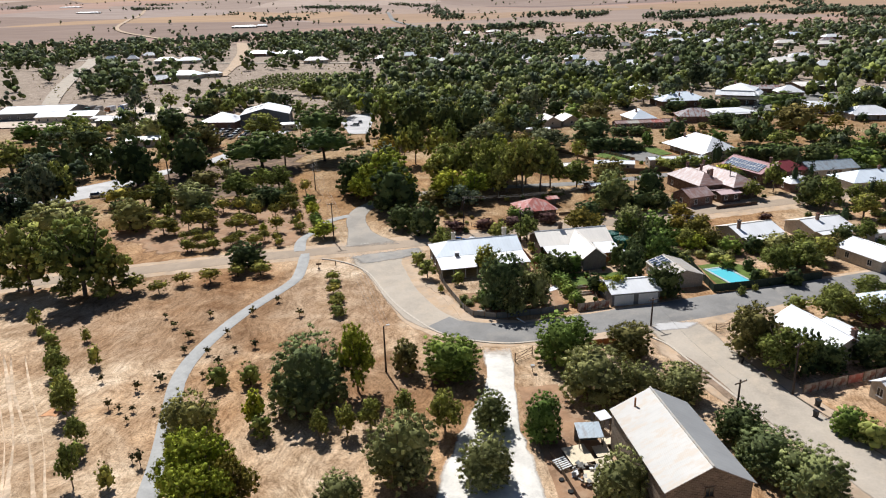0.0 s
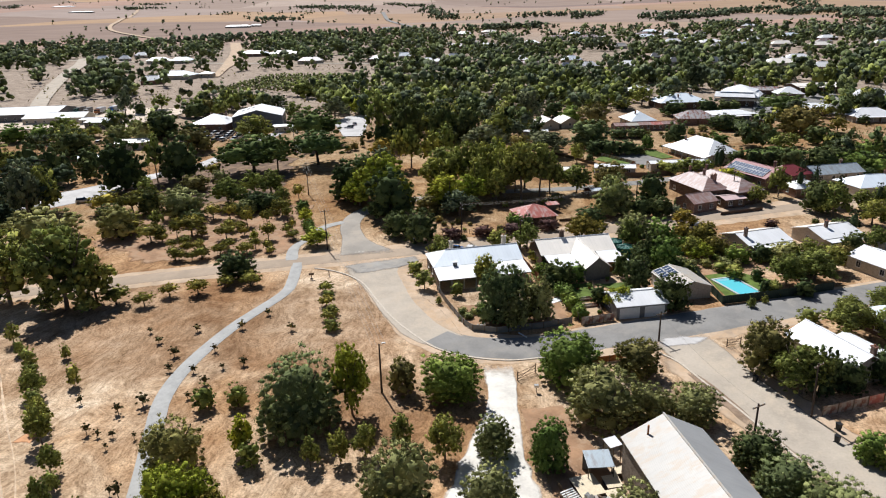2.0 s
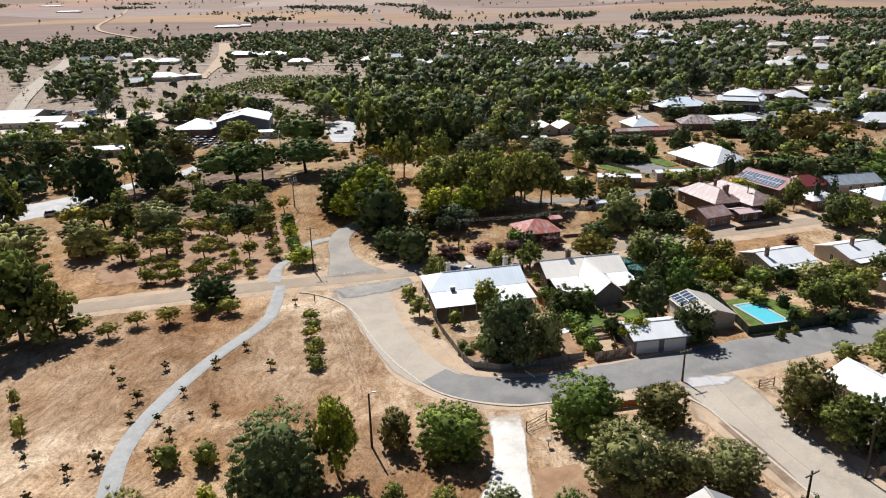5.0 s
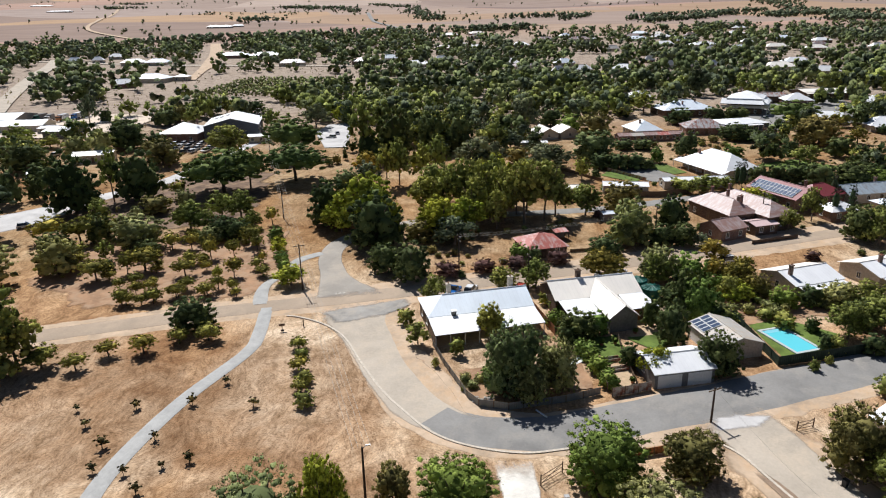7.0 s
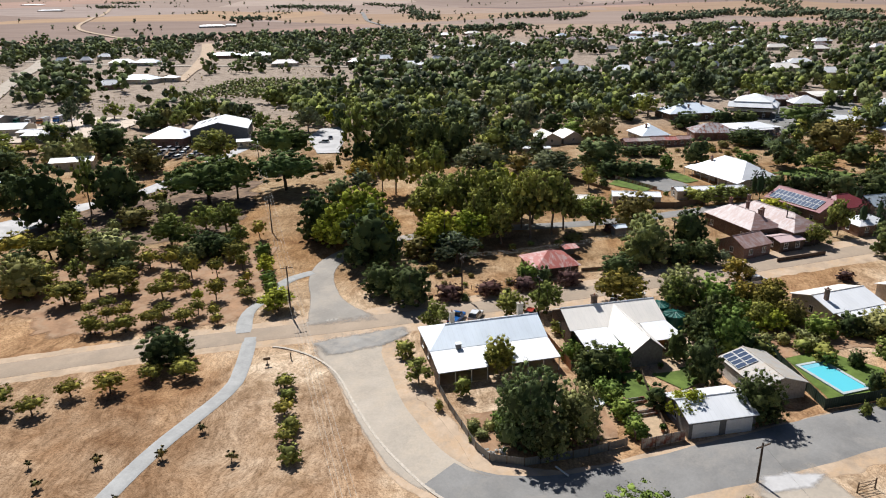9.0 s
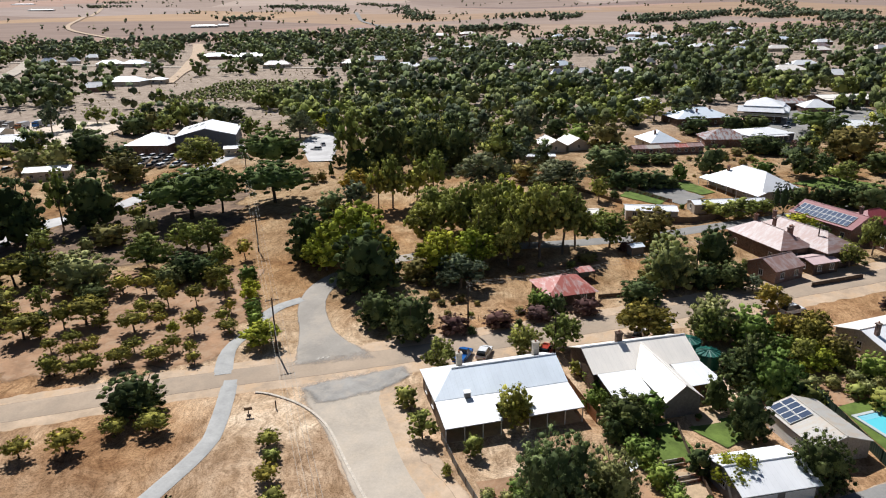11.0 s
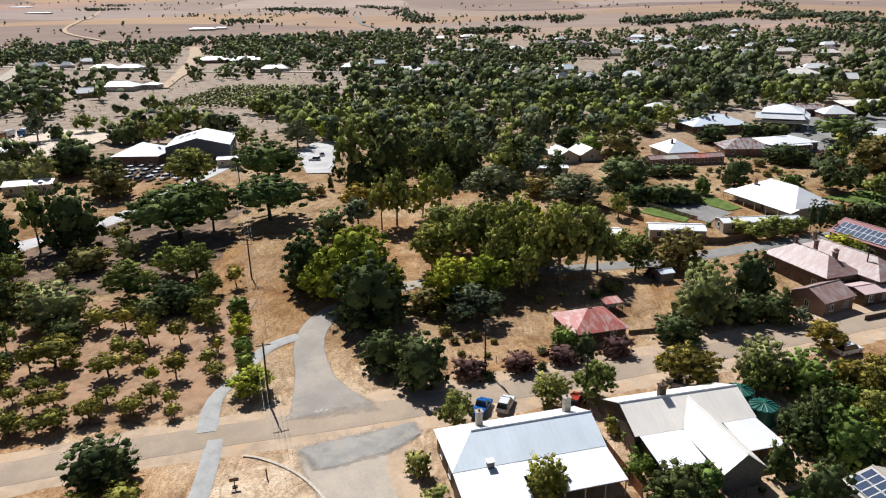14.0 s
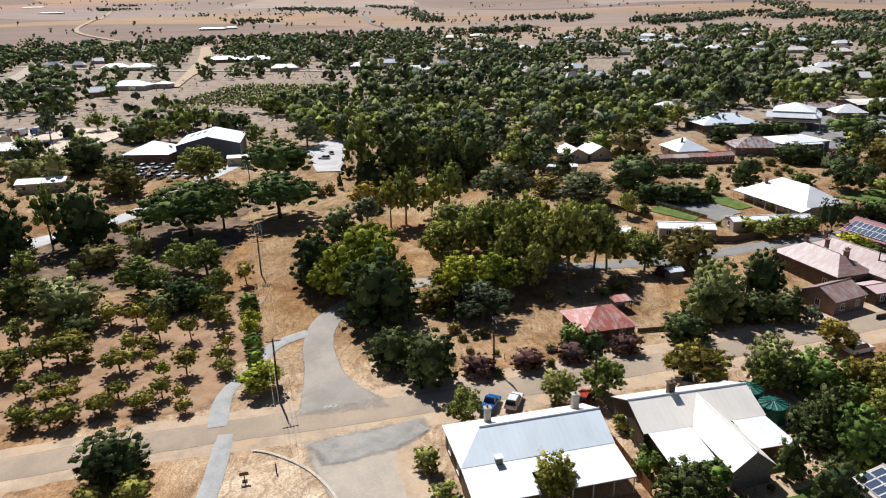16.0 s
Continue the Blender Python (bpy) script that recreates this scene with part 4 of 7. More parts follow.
house("house", "house with a pale blue-white hipped roof", "house", 141, 350.5, 2, 25, 17, 3.6, 7.0, "hip", "blue_iron", "brown_wall", 0.6, chim=((-2, -4, 4.6, 2.0), (5, -2, 5.4, 2.0)))
house("house", "house with a white pyramid roof", "house", 104.6, 304.5, -86, 14, 11, 3.2, 6.3, "hip", "blue_iron", "cream_wall", 0.6, chim=((2, -2, 4.6, 1.8),))
for k, rust_mat in enumerate(("pink_iron", "pale_iron", "pink_iron", "red_iron", "pink_iron")):
    house("shed", "old brick shed with a rusty patchy iron roof", "shed", 92.6 + 5.4 * k, 292.3 + 0.25 * k, 3, 5.36, 5, 2.6 - 0.1 * (k % 2), 3.5 - 0.15 * (k % 2), "gable", rust_mat, "brick", 0.15, group="old sheds")
house("house", "house with a dark grey hipped roof", "house", 131.5, 305.5, -10, 16.5, 12, 3.0, 5.8, "hip", "grey_iron", "brick", 0.5)
house("house", "long house with a flat white roof", "house", 148.8, 310.5, 9, 20, 15, 3.4, 4.6, "hip", "white_iron", "steel_wall", 0.5, porch=(2.2, 0.5, 4.0))
house("house", "house with a cream gable roof across the reserve", "house", 63.4, 306, -82, 12, 8, 2.5, 4.6, "gable", "cream_iron", "cream_wall", 0.5)
house("house", "house with twin cream gables and a verandah", "house", 72.6, 307.5, -82, 11, 8, 2.5, 4.6, "gable", "cream_iron", "cream_wall", 0.5, porch=(2.0, 0.5, 0.4))
house("shed", "small shed with a white flat roof", "shed", 54.8, 285.5, -6, 10, 4.5, 2.6, 2.9, "gable", "white_iron", "cream_wall", 0.3)
house("house", "dark red-roofed wing behind the solar-panelled house", "house", 118.5, 203.0, 16, 12, 8, 3.2, 5.4, "hip", "maroon", "brick", 0.5)
house("shed", "small house with a white hipped roof", "house", 115.8, 189.6, 8, 9, 7, 2.7, 4.2, "hip", "white_iron", "brick", 0.3)
house("house", "house with a dull blue-grey roof behind the cypresses", "house", 133.5, 204.5, 8, 17, 8, 2.8, 4.6, "gable", "galv", "cream_wall", 0.4, chim=((4, 1, 4, 1.6),))
house("house", "house with a white hipped roof facing the sealed yard", "house", 208, 299, -6, 19, 12, 3.0, 5.6, "hip", "white_iron", "cream_wall", 0.6, porch=(2.4, 0.6, 0.4))
house("house", "house with a pale blue roof near the main street", "house", 231, 331, -10, 19, 11, 3.0, 5.6, "hip", "blue_iron", "cream_wall", 0.6)
house("house", "small house with a white roof in the main street", "house", 135.6, 398, -8, 13, 11, 3.0, 5.4, "hip", "white_iron", "cream_wall", 0.5)
house("shop", "long shop with a pale flat roof in the main street", "shop", 237, 391, -3, 27, 14, 3.8, 4.8, "gable", "cream_iron", "brown_wall", 0.5, porch=(3.0, 0.6, 0.2))
house("house", "white-roofed annexe beside the hotel", "house", 208, 367, -12, 13, 11, 3.4, 6.4, "hip", "white_iron", "brick", 0.5)
house("shop", "long low shop with a brown roof beside the hotel", "shop", 196, 381, -12, 24, 10, 3.6, 5.0, "gable", "grey_iron", "brown_wall", 0.4)
house("house", "house with a white roof across from the hotel", "house", 247, 356, -15, 22, 14, 3.0, 5.8, "hip", "white_iron", "cream_wall", 0.6)
house("house", "pale-roofed house near the main street", "house", 194.5, 318.5, -35, 11, 9, 3.0, 5.2, "gable", "white_iron", "brick", 0.6)

# ---------------------------------------------------------------- trees
def ball(level):
    bm = bmesh.new()
    bmesh.ops.create_icosphere(bm, subdivisions=level, radius=1.0)
    v = np.array([p.co[:] for p in bm.verts])
    f = [[q.index for q in k.verts] for k in bm.faces]
    bm.free()
    return v, f


BALLS = {k: ball(k) for k in (1, 2)}


def leaves(rnd, c, cr, per, size, hang=0.0):
    """Leaf blades round one clump, most of them facing outwards; hang: how far they droop."""
    d = rnd.normal(size=(per, 3))
    d /= np.linalg.norm(d, axis=1)[:, None]
    d[:, 2] = np.where(d[:, 2] < -0.5, -d[:, 2] * 0.6, d[:, 2])
    p = c + d * (cr * rnd.uniform(0.5, 1.4, (per, 1)))
    nrm = d + rnd.normal(size=(per, 3)) * 0.6 + np.array([0, 0, 0.3])
    nrm /= np.linalg.norm(nrm, axis=1)[:, None]
    t = np.cross(nrm, rnd.normal(size=(per, 3)))
    if hang:
        t = t * (1 - hang) + np.array([0, 0, -hang])
    t /= np.linalg.norm(t, axis=1)[:, None] + 1e-9
    b = np.cross(nrm, t)
    s = size * rnd.uniform(0.6, 1.4, (per, 1))
    w = 0.6 - 0.2 * hang
    return np.stack([p - t * s - b * s * w, p - t * s * 0.8 + b * s * w, p + t * s], axis=1).reshape(-1, 3)


def clumps(rnd, cs, rs, per, size, level=1, core=0.7, hang=0.0):
    """Leafy clumps: a ragged twiggy heart and loose blades round it; the shading follows the clump, not the single blade."""
    bv, bf = BALLS[level]
    vs, fs, ns, n = [], [], [], 0
    for c, cr in zip(cs, rs):
        k = bv * (core * rnd.uniform(0.6, 1.3, (len(bv), 1)))
        vs.append(c + cr * k * np.array([1, 1, 0.9]))
        fs += [[a + n for a in q] for q in bf]
        n += len(bv)
        ns.append((vs[-1] - c) / cr)
        lv = leaves(rnd, c, cr, per, size, hang)
        vs.append(lv)
        fs += [[n + 3 * q, n + 3 * q + 1, n + 3 * q + 2] for q in range(per)]
        n += len(lv)
        ns.append((lv - c) / cr + np.repeat(rnd.normal(size=(per, 3)) * 0.4, 3, axis=0))
    return np.concatenate(vs), fs, np.concatenate(ns)


def lobes(rnd, kind):
    """The masses of a crown in a unit frame (radius about 1, z from 0 to 1): centre, radius, half height of each."""
    if kind == "c":
        return [(0, 0, 0.5, 0.86, 0.5)]
    if kind == "u":
        return [(0, 0, 0.52, 0.7, 0.46)] + [(0.52 * math.cos(1.05 * k + rnd.uniform(-0.2, 0.2)), 0.52 * math.sin(1.05 * k), rnd.uniform(0.34, 0.5), rnd.uniform(0.44, 0.54), rnd.uniform(0.28, 0.38)) for k in range(6)]
    if kind in "ehypa":
        n = {"p": 9, "a": 6}.get(kind, 8)
        out = [(rnd.uniform(-0.15, 0.15), rnd.uniform(-0.15, 0.15), 0.74, 0.44, 0.24), (0, 0, 0.46, 0.56, 0.26)]
        for k in range(n):
            a, q = 2.4 * k + rnd.uniform(-0.5, 0.5), rnd.uniform(0.4, 0.74)
            out.append((q * math.cos(a), q * math.sin(a), 0.24 + 0.44 * (k + rnd.uniform(0, 0.8)) / n, rnd.uniform(0.26, 0.44), rnd.uniform(0.13, 0.22)))
        return out
    if kind == "s":
        return [(0, 0, 0.55, 0.62, 0.4), (rnd.uniform(-0.3, 0.3), rnd.uniform(-0.3, 0.3), 0.4, 0.5, 0.3)]
    low = 0.3 if kind == "f" else 0.12
    out = [(0, 0, 0.5 + low * 0.2, 0.78, 0.48 - low * 0.2)]
    for k in range(5 if kind == "f" else 8):
        a, q = 2.4 * k + rnd.uniform(-0.4, 0.4), rnd.uniform(0.34, 0.5)
        out.append((q * math.cos(a), q * math.sin(a), low + 0.16 + (0.5 - low) * rnd.rand(), rnd.uniform(0.38, 0.54), rnd.uniform(0.18, 0.28)))
    if kind != "f":
        out += [(0.5 * math.cos(1.26 * k), 0.5 * math.sin(1.26 * k), 0.19, rnd.uniform(0.36, 0.46), 0.19) for k in range(5)]
    return out


def crown(seed, kind, count, per, size, big=1.0):
    """A crown: each mass a rough dark heart covered with overlapping leafy clumps; radius about 1, z from 0 to 1."""
    rnd = np.random.RandomState(seed)
    lb = lobes(rnd, kind)
    lump = {"e": 0.42, "h": 0.38, "y": 0.44, "p": 0.42, "c": 0.2, "g": 0.26, "w": 0.34, "u": 0.2}.get(kind, 0.32)
    solid = 0.54 if kind in "ehypa" else 0.6
    squash = 0.5 if kind != "c" else 0.2
    area_of = np.array([q[3] * (q[3] + 2 * q[4]) for q in lb])
    cs, rs, hv, hf, hn = [], [], [], [], []
    for i, (x, y, z, rx, rz) in enumerate(lb):
        off = Vector((seed * 0.37, i * 3.1, 1.7))

        def out_to(d):
            d = Vector(d)
            return min(1.16, 1 - 0.12 * lump + lump * (1.1 * noise.noise(d * 1.5 + off) + 1.0 * noise.noise(d * 3.6 + off)))
        n = max(6, int(1.5 * count * area_of[i] / area_of.sum()))
        for k in range(n):
            cz = 1 - 2 * (k + 0.5) / n
            a, st = 2.39996 * k + i, math.sqrt(1 - cz * cz)
            if cz < -0.75:
                continue
            d = (st * math.cos(a), st * math.sin(a), cz)
            r = rnd.uniform(0.07, 0.17) * big
            m = out_to(d) * rnd.uniform(0.84, 1.03)
            p = np.array([x + d[0] * m * rx, y + d[1] * m * rx, z + d[2] * m * rz])
            if any(j != i and ((p[0] - q[0]) ** 2 + (p[1] - q[1]) ** 2) / q[3] ** 2 + (p[2] - q[2]) ** 2 / q[4] ** 2 < 0.6 for j, q in enumerate(lb)):
                continue
            p[2] = max(0.03, p[2])
            cs.append(p * np.array([1, 1, 1 / squash]))
            rs.append(r)
        bv, bf = BALLS[2]
        at = sum(len(q) for q in hv)
        hv.append(np.array([[x + b[0] * rx * solid * out_to(b), y + b[1] * rx * solid * out_to(b), max(0.02, z + b[2] * rz * solid * out_to(b))] for b in bv]))
        hn.append(bv)
        hf += [[q + at for q in w] for w in bf]
    v, f, nrm = clumps(rnd, cs, rs, per, size, core=0.62 if big < 1 else 0.7, hang={"w": 0.55, "e": 0.3, "h": 0.3, "y": 0.25}.get(kind, 0.0))
    v[:, 2] = np.maximum(v[:, 2] * squash, 0.0)
    n = len(v)
    v = np.concatenate([v] + hv)
    f = f + [[q + n for q in w] for w in hf]
    nrm = np.concatenate([nrm] + hn)
    nrm = nrm * 1.0 + (v - np.array([0, 0, 0.42])) * np.array([0.7, 0.7, 1.1]) + np.array([0, 0, 0.15])
    return v, f, nrm


def leaf_mesh(name, v, f, nrm, mat):
    me = bpy.data.meshes.new(name)
    me.from_pydata(v.tolist(), [], f)
    me.materials.append(mat)
    me.shade_smooth()
    nrm = nrm / (np.linalg.norm(nrm, axis=1)[:, None] + 1e-9)
    me.normals_split_custom_set_from_vertices(nrm.tolist())
    return me


def trunk(seed, kind):
    """Trunk and limbs in the frame of the tree: radius in crown radii, z from 0 to 1."""
    r = random.Random(seed)
    t = 0.05 if kind not in "pudc" else 0.045
    lean = (r.uniform(-0.12, 0.12), r.uniform(-0.12, 0.12))
    fork = 0.4 if kind not in "pc" else 0.75
    shapes = [tube((0, 0, -0.05), (lean[0] * 0.4, lean[1] * 0.4, fork * 0.6), t * 1.25, t, 7), tube((lean[0] * 0.4, lean[1] * 0.4, fork * 0.58), (lean[0], lean[1], fork), t, t * 0.8, 7)]
    for k in range(5):
        a = 2 * math.pi * (k + r.uniform(-0.3, 0.3)) / 5
        e = r.uniform(0.35, 0.6)
        mid = (lean[0] + e * 0.5 * math.cos(a), lean[1] + e * 0.5 * math.sin(a), fork + r.uniform(0.1, 0.18))
        end = (lean[0] + e * math.cos(a), lean[1] + e * math.sin(a), r.uniform(0.72, 0.88))
        shapes += [tube((lean[0], lean[1], fork - 0.03), mid, t * 0.6, t * 0.42, 6), tube(mid, end, t * 0.42, t * 0.15, 5)]
    return join(*shapes)


PLAN = dict(e=(330, 26, 0.026), f=(180, 24, 0.034), s=(20, 30, 0.085), o=(480, 26, 0.021), w=(560, 28, 0.021), y=(400, 26, 0.024), g=(480, 26, 0.021), d=(400, 26, 0.025), p=(330, 26, 0.027),
            u=(380, 24, 0.025), b=(400, 26, 0.025), a=(300, 26, 0.027), r=(150, 24, 0.036), c=(140, 24, 0.05), h=(330, 26, 0.027), q=(160, 24, 0.034))
LEAF["q"] = LEAF["e"]
PROTO = {}
for key, (n_clumps, n_per, leaf_size) in PLAN.items():
    for var in range(3):
        tv = trunk(5 + var + ord(key), key)
        tm = mesh("trunk", tv[0], tv[1], M["pale_bark" if key in "ebyh" else "bark"], True)
        for tier, cut, few, grow, big in ((0, 1.0, 1.0, 1.0, 0.78), (1, 0.46, 0.8, 1.35, 1.1), (2, 0.2, 0.6, 1.8, 1.34)):
            cv, cf, cn = crown(11 + 17 * var + ord(key), key, max(8, int(n_clumps * cut)), int(n_per * few), leaf_size * grow, big)
            PROTO[key, var, tier] = (leaf_mesh("crown", cv, cf, cn, LEAF[key]), tm)

NAMES = dict(
    f=("fruit_tree", "tree", "small yellow-green orchard tree with a round crown"),
    e=("gum_tree", "tree", "olive-green gum tree with a loose clumpy crown"), s=("sapling", "sapling", "thin young sapling standing in dry grass"),
    o=("olive_tree", "tree", "grey-green olive tree with a round crown"), w=("pepper_tree", "tree", "big drooping grey-green pepper tree"),
    y=("wattle_tree", "tree", "yellow-green wattle tree with a ragged crown"), g=("bush", "bush", "dense bright green leafy bush"), d=("tree", "tree", "dense dark green leafy tree"),
    p=("pine_tree", "tree", "tall dark green pine tree"), u=("stone_pine", "tree", "stone pine with a broad umbrella crown"), b=("tree", "tree", "bronze-green bushy round tree"),
    a=("tree", "tree", "tree with yellowing autumn leaves"), r=("plum_shrub", "shrub", "round purple-leaved plum shrub"), c=("cypress", "tree", "narrow dark green cypress"), h=("gum_tree", "tree", "grey-green gum tree with a soft spreading crown"))


PATH_LINE = smooth_line([(-24.4, 138, 0), (-25.2, 131, 0), (-31.6, 116.7, 0), (-35.6, 102.5, 0), (-36.3, 92.8, 0), (-35, 85, 0), (-32.5, 73.3, 0), (-31, 64, 0)], 0.5)


def off_path(x, y, gap=2.1):
    """Shifts a sapling clear of the footpath."""
    d = PATH_LINE[:, :2] - np.array([x, y])
    k = int(np.argmin((d ** 2).sum(axis=1)))
    s = math.hypot(d[k][0], d[k][1])
    if s > gap:
        return x, y
    side = -1 if d[k][0] > 0 else 1
    return float(PATH_LINE[k][0] + side * gap), y


def plant(kind, where, group, label=""):
    """Trees of one kind at (x, y, height, crown radius)."""
    name, cat, lab = NAMES[kind]
    for x, y, H, r in where:
        nm, ct, lb = (name, cat, label or lab)
        if kind == "s":
            x, y = off_path(x, y)
        if kind in "edbh" and H < 4.3 and group != "park saplings":
            nm, ct, lb = "shrub", "shrub", label or {"e": "rounded olive-green leafy shrub", "d": "dense dark green leafy shrub", "b": "bronze-green rounded leafy shrub", "h": "grey-green rounded leafy shrub"}[kind]
        if group in ("west trees", "orchard", "cottage shrubs", "reserve edge", "left eucalypts", "park trees", "corner trees"):
            H = max(H, (1.25 if kind == "f" else 1.4) * r)
        t = thing(nm, lb, ct, x, y, rng.uniform(0, 360), group)
        deep = {"u": 0.8 * H, "c": H * 0.97, "p": H * 0.97, "g": H, "w": H, "r": H, "d": H * 0.98, "o": H * 0.97, "b": H * 0.96, "s": H * 0.85, "f": H * 0.92}.get(kind, min(H * 0.93, 3.4 * r))
        var = rng.randrange(3)
        r *= {"f": 1.12, "u": 1.14, "r": 1.3, "s": 1.4}.get(kind, 1.0) * (1.04 if group in ("hedge", "verge trees") else 0.93 if y < 150 else 1.28 if group in ("reserve gums", "lane clump") else 1.16 if group in ("reserve trees", "orchard edge trees") else 1.05)
        cm, tm = PROTO["q" if kind == "e" and H < 4.3 else kind, var, (2 if y > 110 and not (kind == "f" and y < 180) else 1) if r < 2.6 else 0 if y < 125 else 1 if y < (300 if r > 6.5 else 208) else 2]
        sx, sy = r * rng.uniform(0.95, 1.12), r * rng.uniform(0.95, 1.12)
        link("trunk", tm, t, Matrix.Diagonal((r, r, H, 1)))
        link("crown", cm, t, Matrix.Translation((0, 0, H - deep)) @ Matrix.Diagonal((sx, sy, deep, 1)))


plant("e", [(-68.8, 113.0, 4.4, 1.6), (-65.6, 108.8, 3.2, 1.2), (-61.4, 103.8, 4.2, 1.7), (-58.8, 99.4, 3.6, 1.4), (-55.8, 94.4, 4.8, 2.1), (-53.6, 90.2, 4.2, 1.7), (-50.6, 85.8, 5.0, 2.0), (-48.6, 81.8, 6.2, 2.1), (-44.2, 75.2, 4.4, 1.7), (-42.4, 72.0, 3.2, 1.1), (-40.6, 66.2, 6.4, 1.6), (-56.9, 106.6, 3.0, 1.0), (-51.3, 97.2, 4.2, 1.3), (-36.3, 65.7, 4.0, 1.2)], "park saplings", "young olive-green gum in a planted row")
plant("s", [(-48, 91.8, 1.6, 0.6), (-43.6, 83.6, 2, 0.7), (-41.9, 83, 1.3, 0.5), (-39.6, 79.9, 1.3, 0.4), (-39.7, 82.6, 1.3, 0.5), (-41.3, 88.5, 2, 0.8), (-38.5, 90.4, 2.2, 1), (-36.4, 82, 1.3, 0.4), (-33.6, 70, 2.6, 0.8), (-35.3, 70.7, 1.5, 0.5), (-46.1, 115.1, 1.3, 0.6), (-43.1, 110.7, 1.5, 0.7), (-37.7, 114.9, 1.6, 0.8), (-38.9, 105.6, 2, 1), (-37.6, 100.5, 1.6, 0.7), (-34.4, 99.6, 1.6, 0.7), (-33.7, 106.7, 1.6, 0.7), (-30.6, 115.3, 1.8, 0.8)], "park saplings")
plant("s", [(-26.1, 120.8, 1.5, 0.7), (-20.8, 113.7, 1.7, 0.8), (-26.5, 101.5, 1.7, 0.8), (-29.6, 100.4, 1.2, 0.6), (-31.2, 95.9, 1.7, 0.8), (-32.5, 91.8, 1.3, 0.6)], "park saplings")
plant("e", [(-29.2, 88.9, 4, 2.2), (-24.4, 89, 4, 2), (-19.7, 74.7, 4, 1.8), (-0.8, 77.2, 5, 1.9), (4.7, 73.7, 7, 2.9), (-12.1, 74, 4.5, 1.6), (-8.4, 74.4, 5, 1.7), (-5.3, 75.6, 5, 2)], "park trees")
plant("y", [(-21, 77.1, 6, 1.8), (-23.4, 60.4, 11.5, 5.2), (-22.0, 55.6, 10.4, 5.0), (-7.8, 85.7, 11.4, 3.3)], "park trees")
plant("o", [(-28.9, 74.7, 7.5, 4.2), (-0.9, 64.5, 10, 4.5), (10.8, 74.5, 5.9, 3), (9, 63.4, 6.6, 3.7), (-7.8, 58.8, 5.7, 3.3), (26.9, 80.8, 7.4, 6), (32.8, 80.1, 5.9, 3.4), (38.5, 79.8, 5.5, 4), (23.8, 59, 6.8, 4)], "park trees")
plant("w", [(-14.6, 82.6, 11.6, 6.7)], "park trees")
plant("a", [(-19.4, 59.6, 8.6, 3.4)], "park trees", "wattle browned with old seed pods")
plant("b", [(-0.6, 90.8, 5.7, 2.6), (35.2, 92.6, 6.1, 3.9)], "park trees")
plant("g", [(6.4, 88.7, 6.5, 5), (17.3, 71.4, 7, 2.8), (24.4, 92.3, 6, 5.9)], "park trees")
plant("w", [(42.8, 63.4, 4.6, 4.2), (45.6, 58.3, 4.3, 4.4)], "park trees", "rounded dull green bush beside the side road")
plant("d", [(42.3, 69.3, 4.3, 4)], "park trees")
plant("b", [(54.7, 91.3, 9, 4.5)], "corner trees")
plant("e", [(56.8, 85.1, 8, 4.8), (70.7, 107.4, 3, 2.3), (58.3, 66.6, 4, 2.6), (74.8, 102.2, 5, 4.6), (79.6, 99.6, 6, 3.5), (78.2, 107.8, 5, 3.1), (86.1, 110.1, 5, 3.8)], "corner trees")
plant("d", [(59.0, 84.6, 8, 2.4), (63.4, 85.4, 5.6, 3.4), (70.6, 86.6, 6.4, 3.8)], "corner trees")
plant("g", [(56.8, 69.4, 4, 2.4)], "corner trees")
plant("f", [(-16.6, 131.5, 2.2, 1.6), (-15.6, 124.1, 2.2, 1.5), (-14.5, 117.3, 2, 1.3)], "hedge")
plant("e", [(-15.6, 128.1, 2, 1.4), (-14.2, 119.9, 2.4, 1.6), (-13.4, 113.1, 2.6, 1.7)], "hedge")
plant("f", [(-57.7, 129.2, 4, 2.8), (-51.7, 127.8, 3, 1.8), (-48.2, 132.2, 3, 1.8), (-42.6, 132.7, 3.5, 2.2), (-37.6, 135.8, 3, 1.8), (-32.7, 136.3, 3.4, 2.2)], "verge trees")
plant("d", [(-36.6, 141.6, 6.5, 4.1)], "verge trees")
plant("e", [(-79.2, 131.2, 16.4, 7.9)], "left eucalypts")
plant("e", [(-66.9, 128.2, 17.5, 8.4), (-61.1, 128.9, 10.8, 4.9), (-82.6, 132.5, 4, 3.7), (-69.7, 127.4, 4, 3.2), (-62, 126.6, 4, 2.8), (-140, 237.6, 10, 9.5)], "left eucalypts")
plant("p", [(-107.9, 196.4, 17, 11.3), (-104.3, 170.1, 13, 7)], "left eucalypts")
plant("o", [(-87.8, 164.1, 9, 8.2)], "left eucalypts")
plant("e", [(7.6, 148, 6, 3), (21.7, 151.5, 5.5, 3), (28.5, 152.5, 6.5, 3.4)], "street trees")
plant("a", [(42.3, 154.5, 7.5, 5), (70.7, 163.3, 5, 3.7), (64.8, 149.6, 6, 3.3), (70, 149.9, 6, 4)], "street trees")
plant("o", [(54.2, 153.6, 8, 4.2)], "street trees")
plant("g", [(59.6, 150.5, 7, 4.2), (62.4, 146.9, 4, 2.9)], "street trees")
plant("y", [(66.5, 143.7, 4, 2.3)], "street trees")
plant("d", [(54.2, 140.4, 6, 3.8)], "street trees")
plant("g", [(28.1, 168.6, 4, 2.6)], "cottage shrubs")
plant("r", [(36.1, 165.7, 3.5, 2.2), (11.3, 161.3, 3.5, 2.3), (19.2, 162.5, 3.5, 2.1), (27, 164.2, 3, 2.1)], "cottage shrubs")
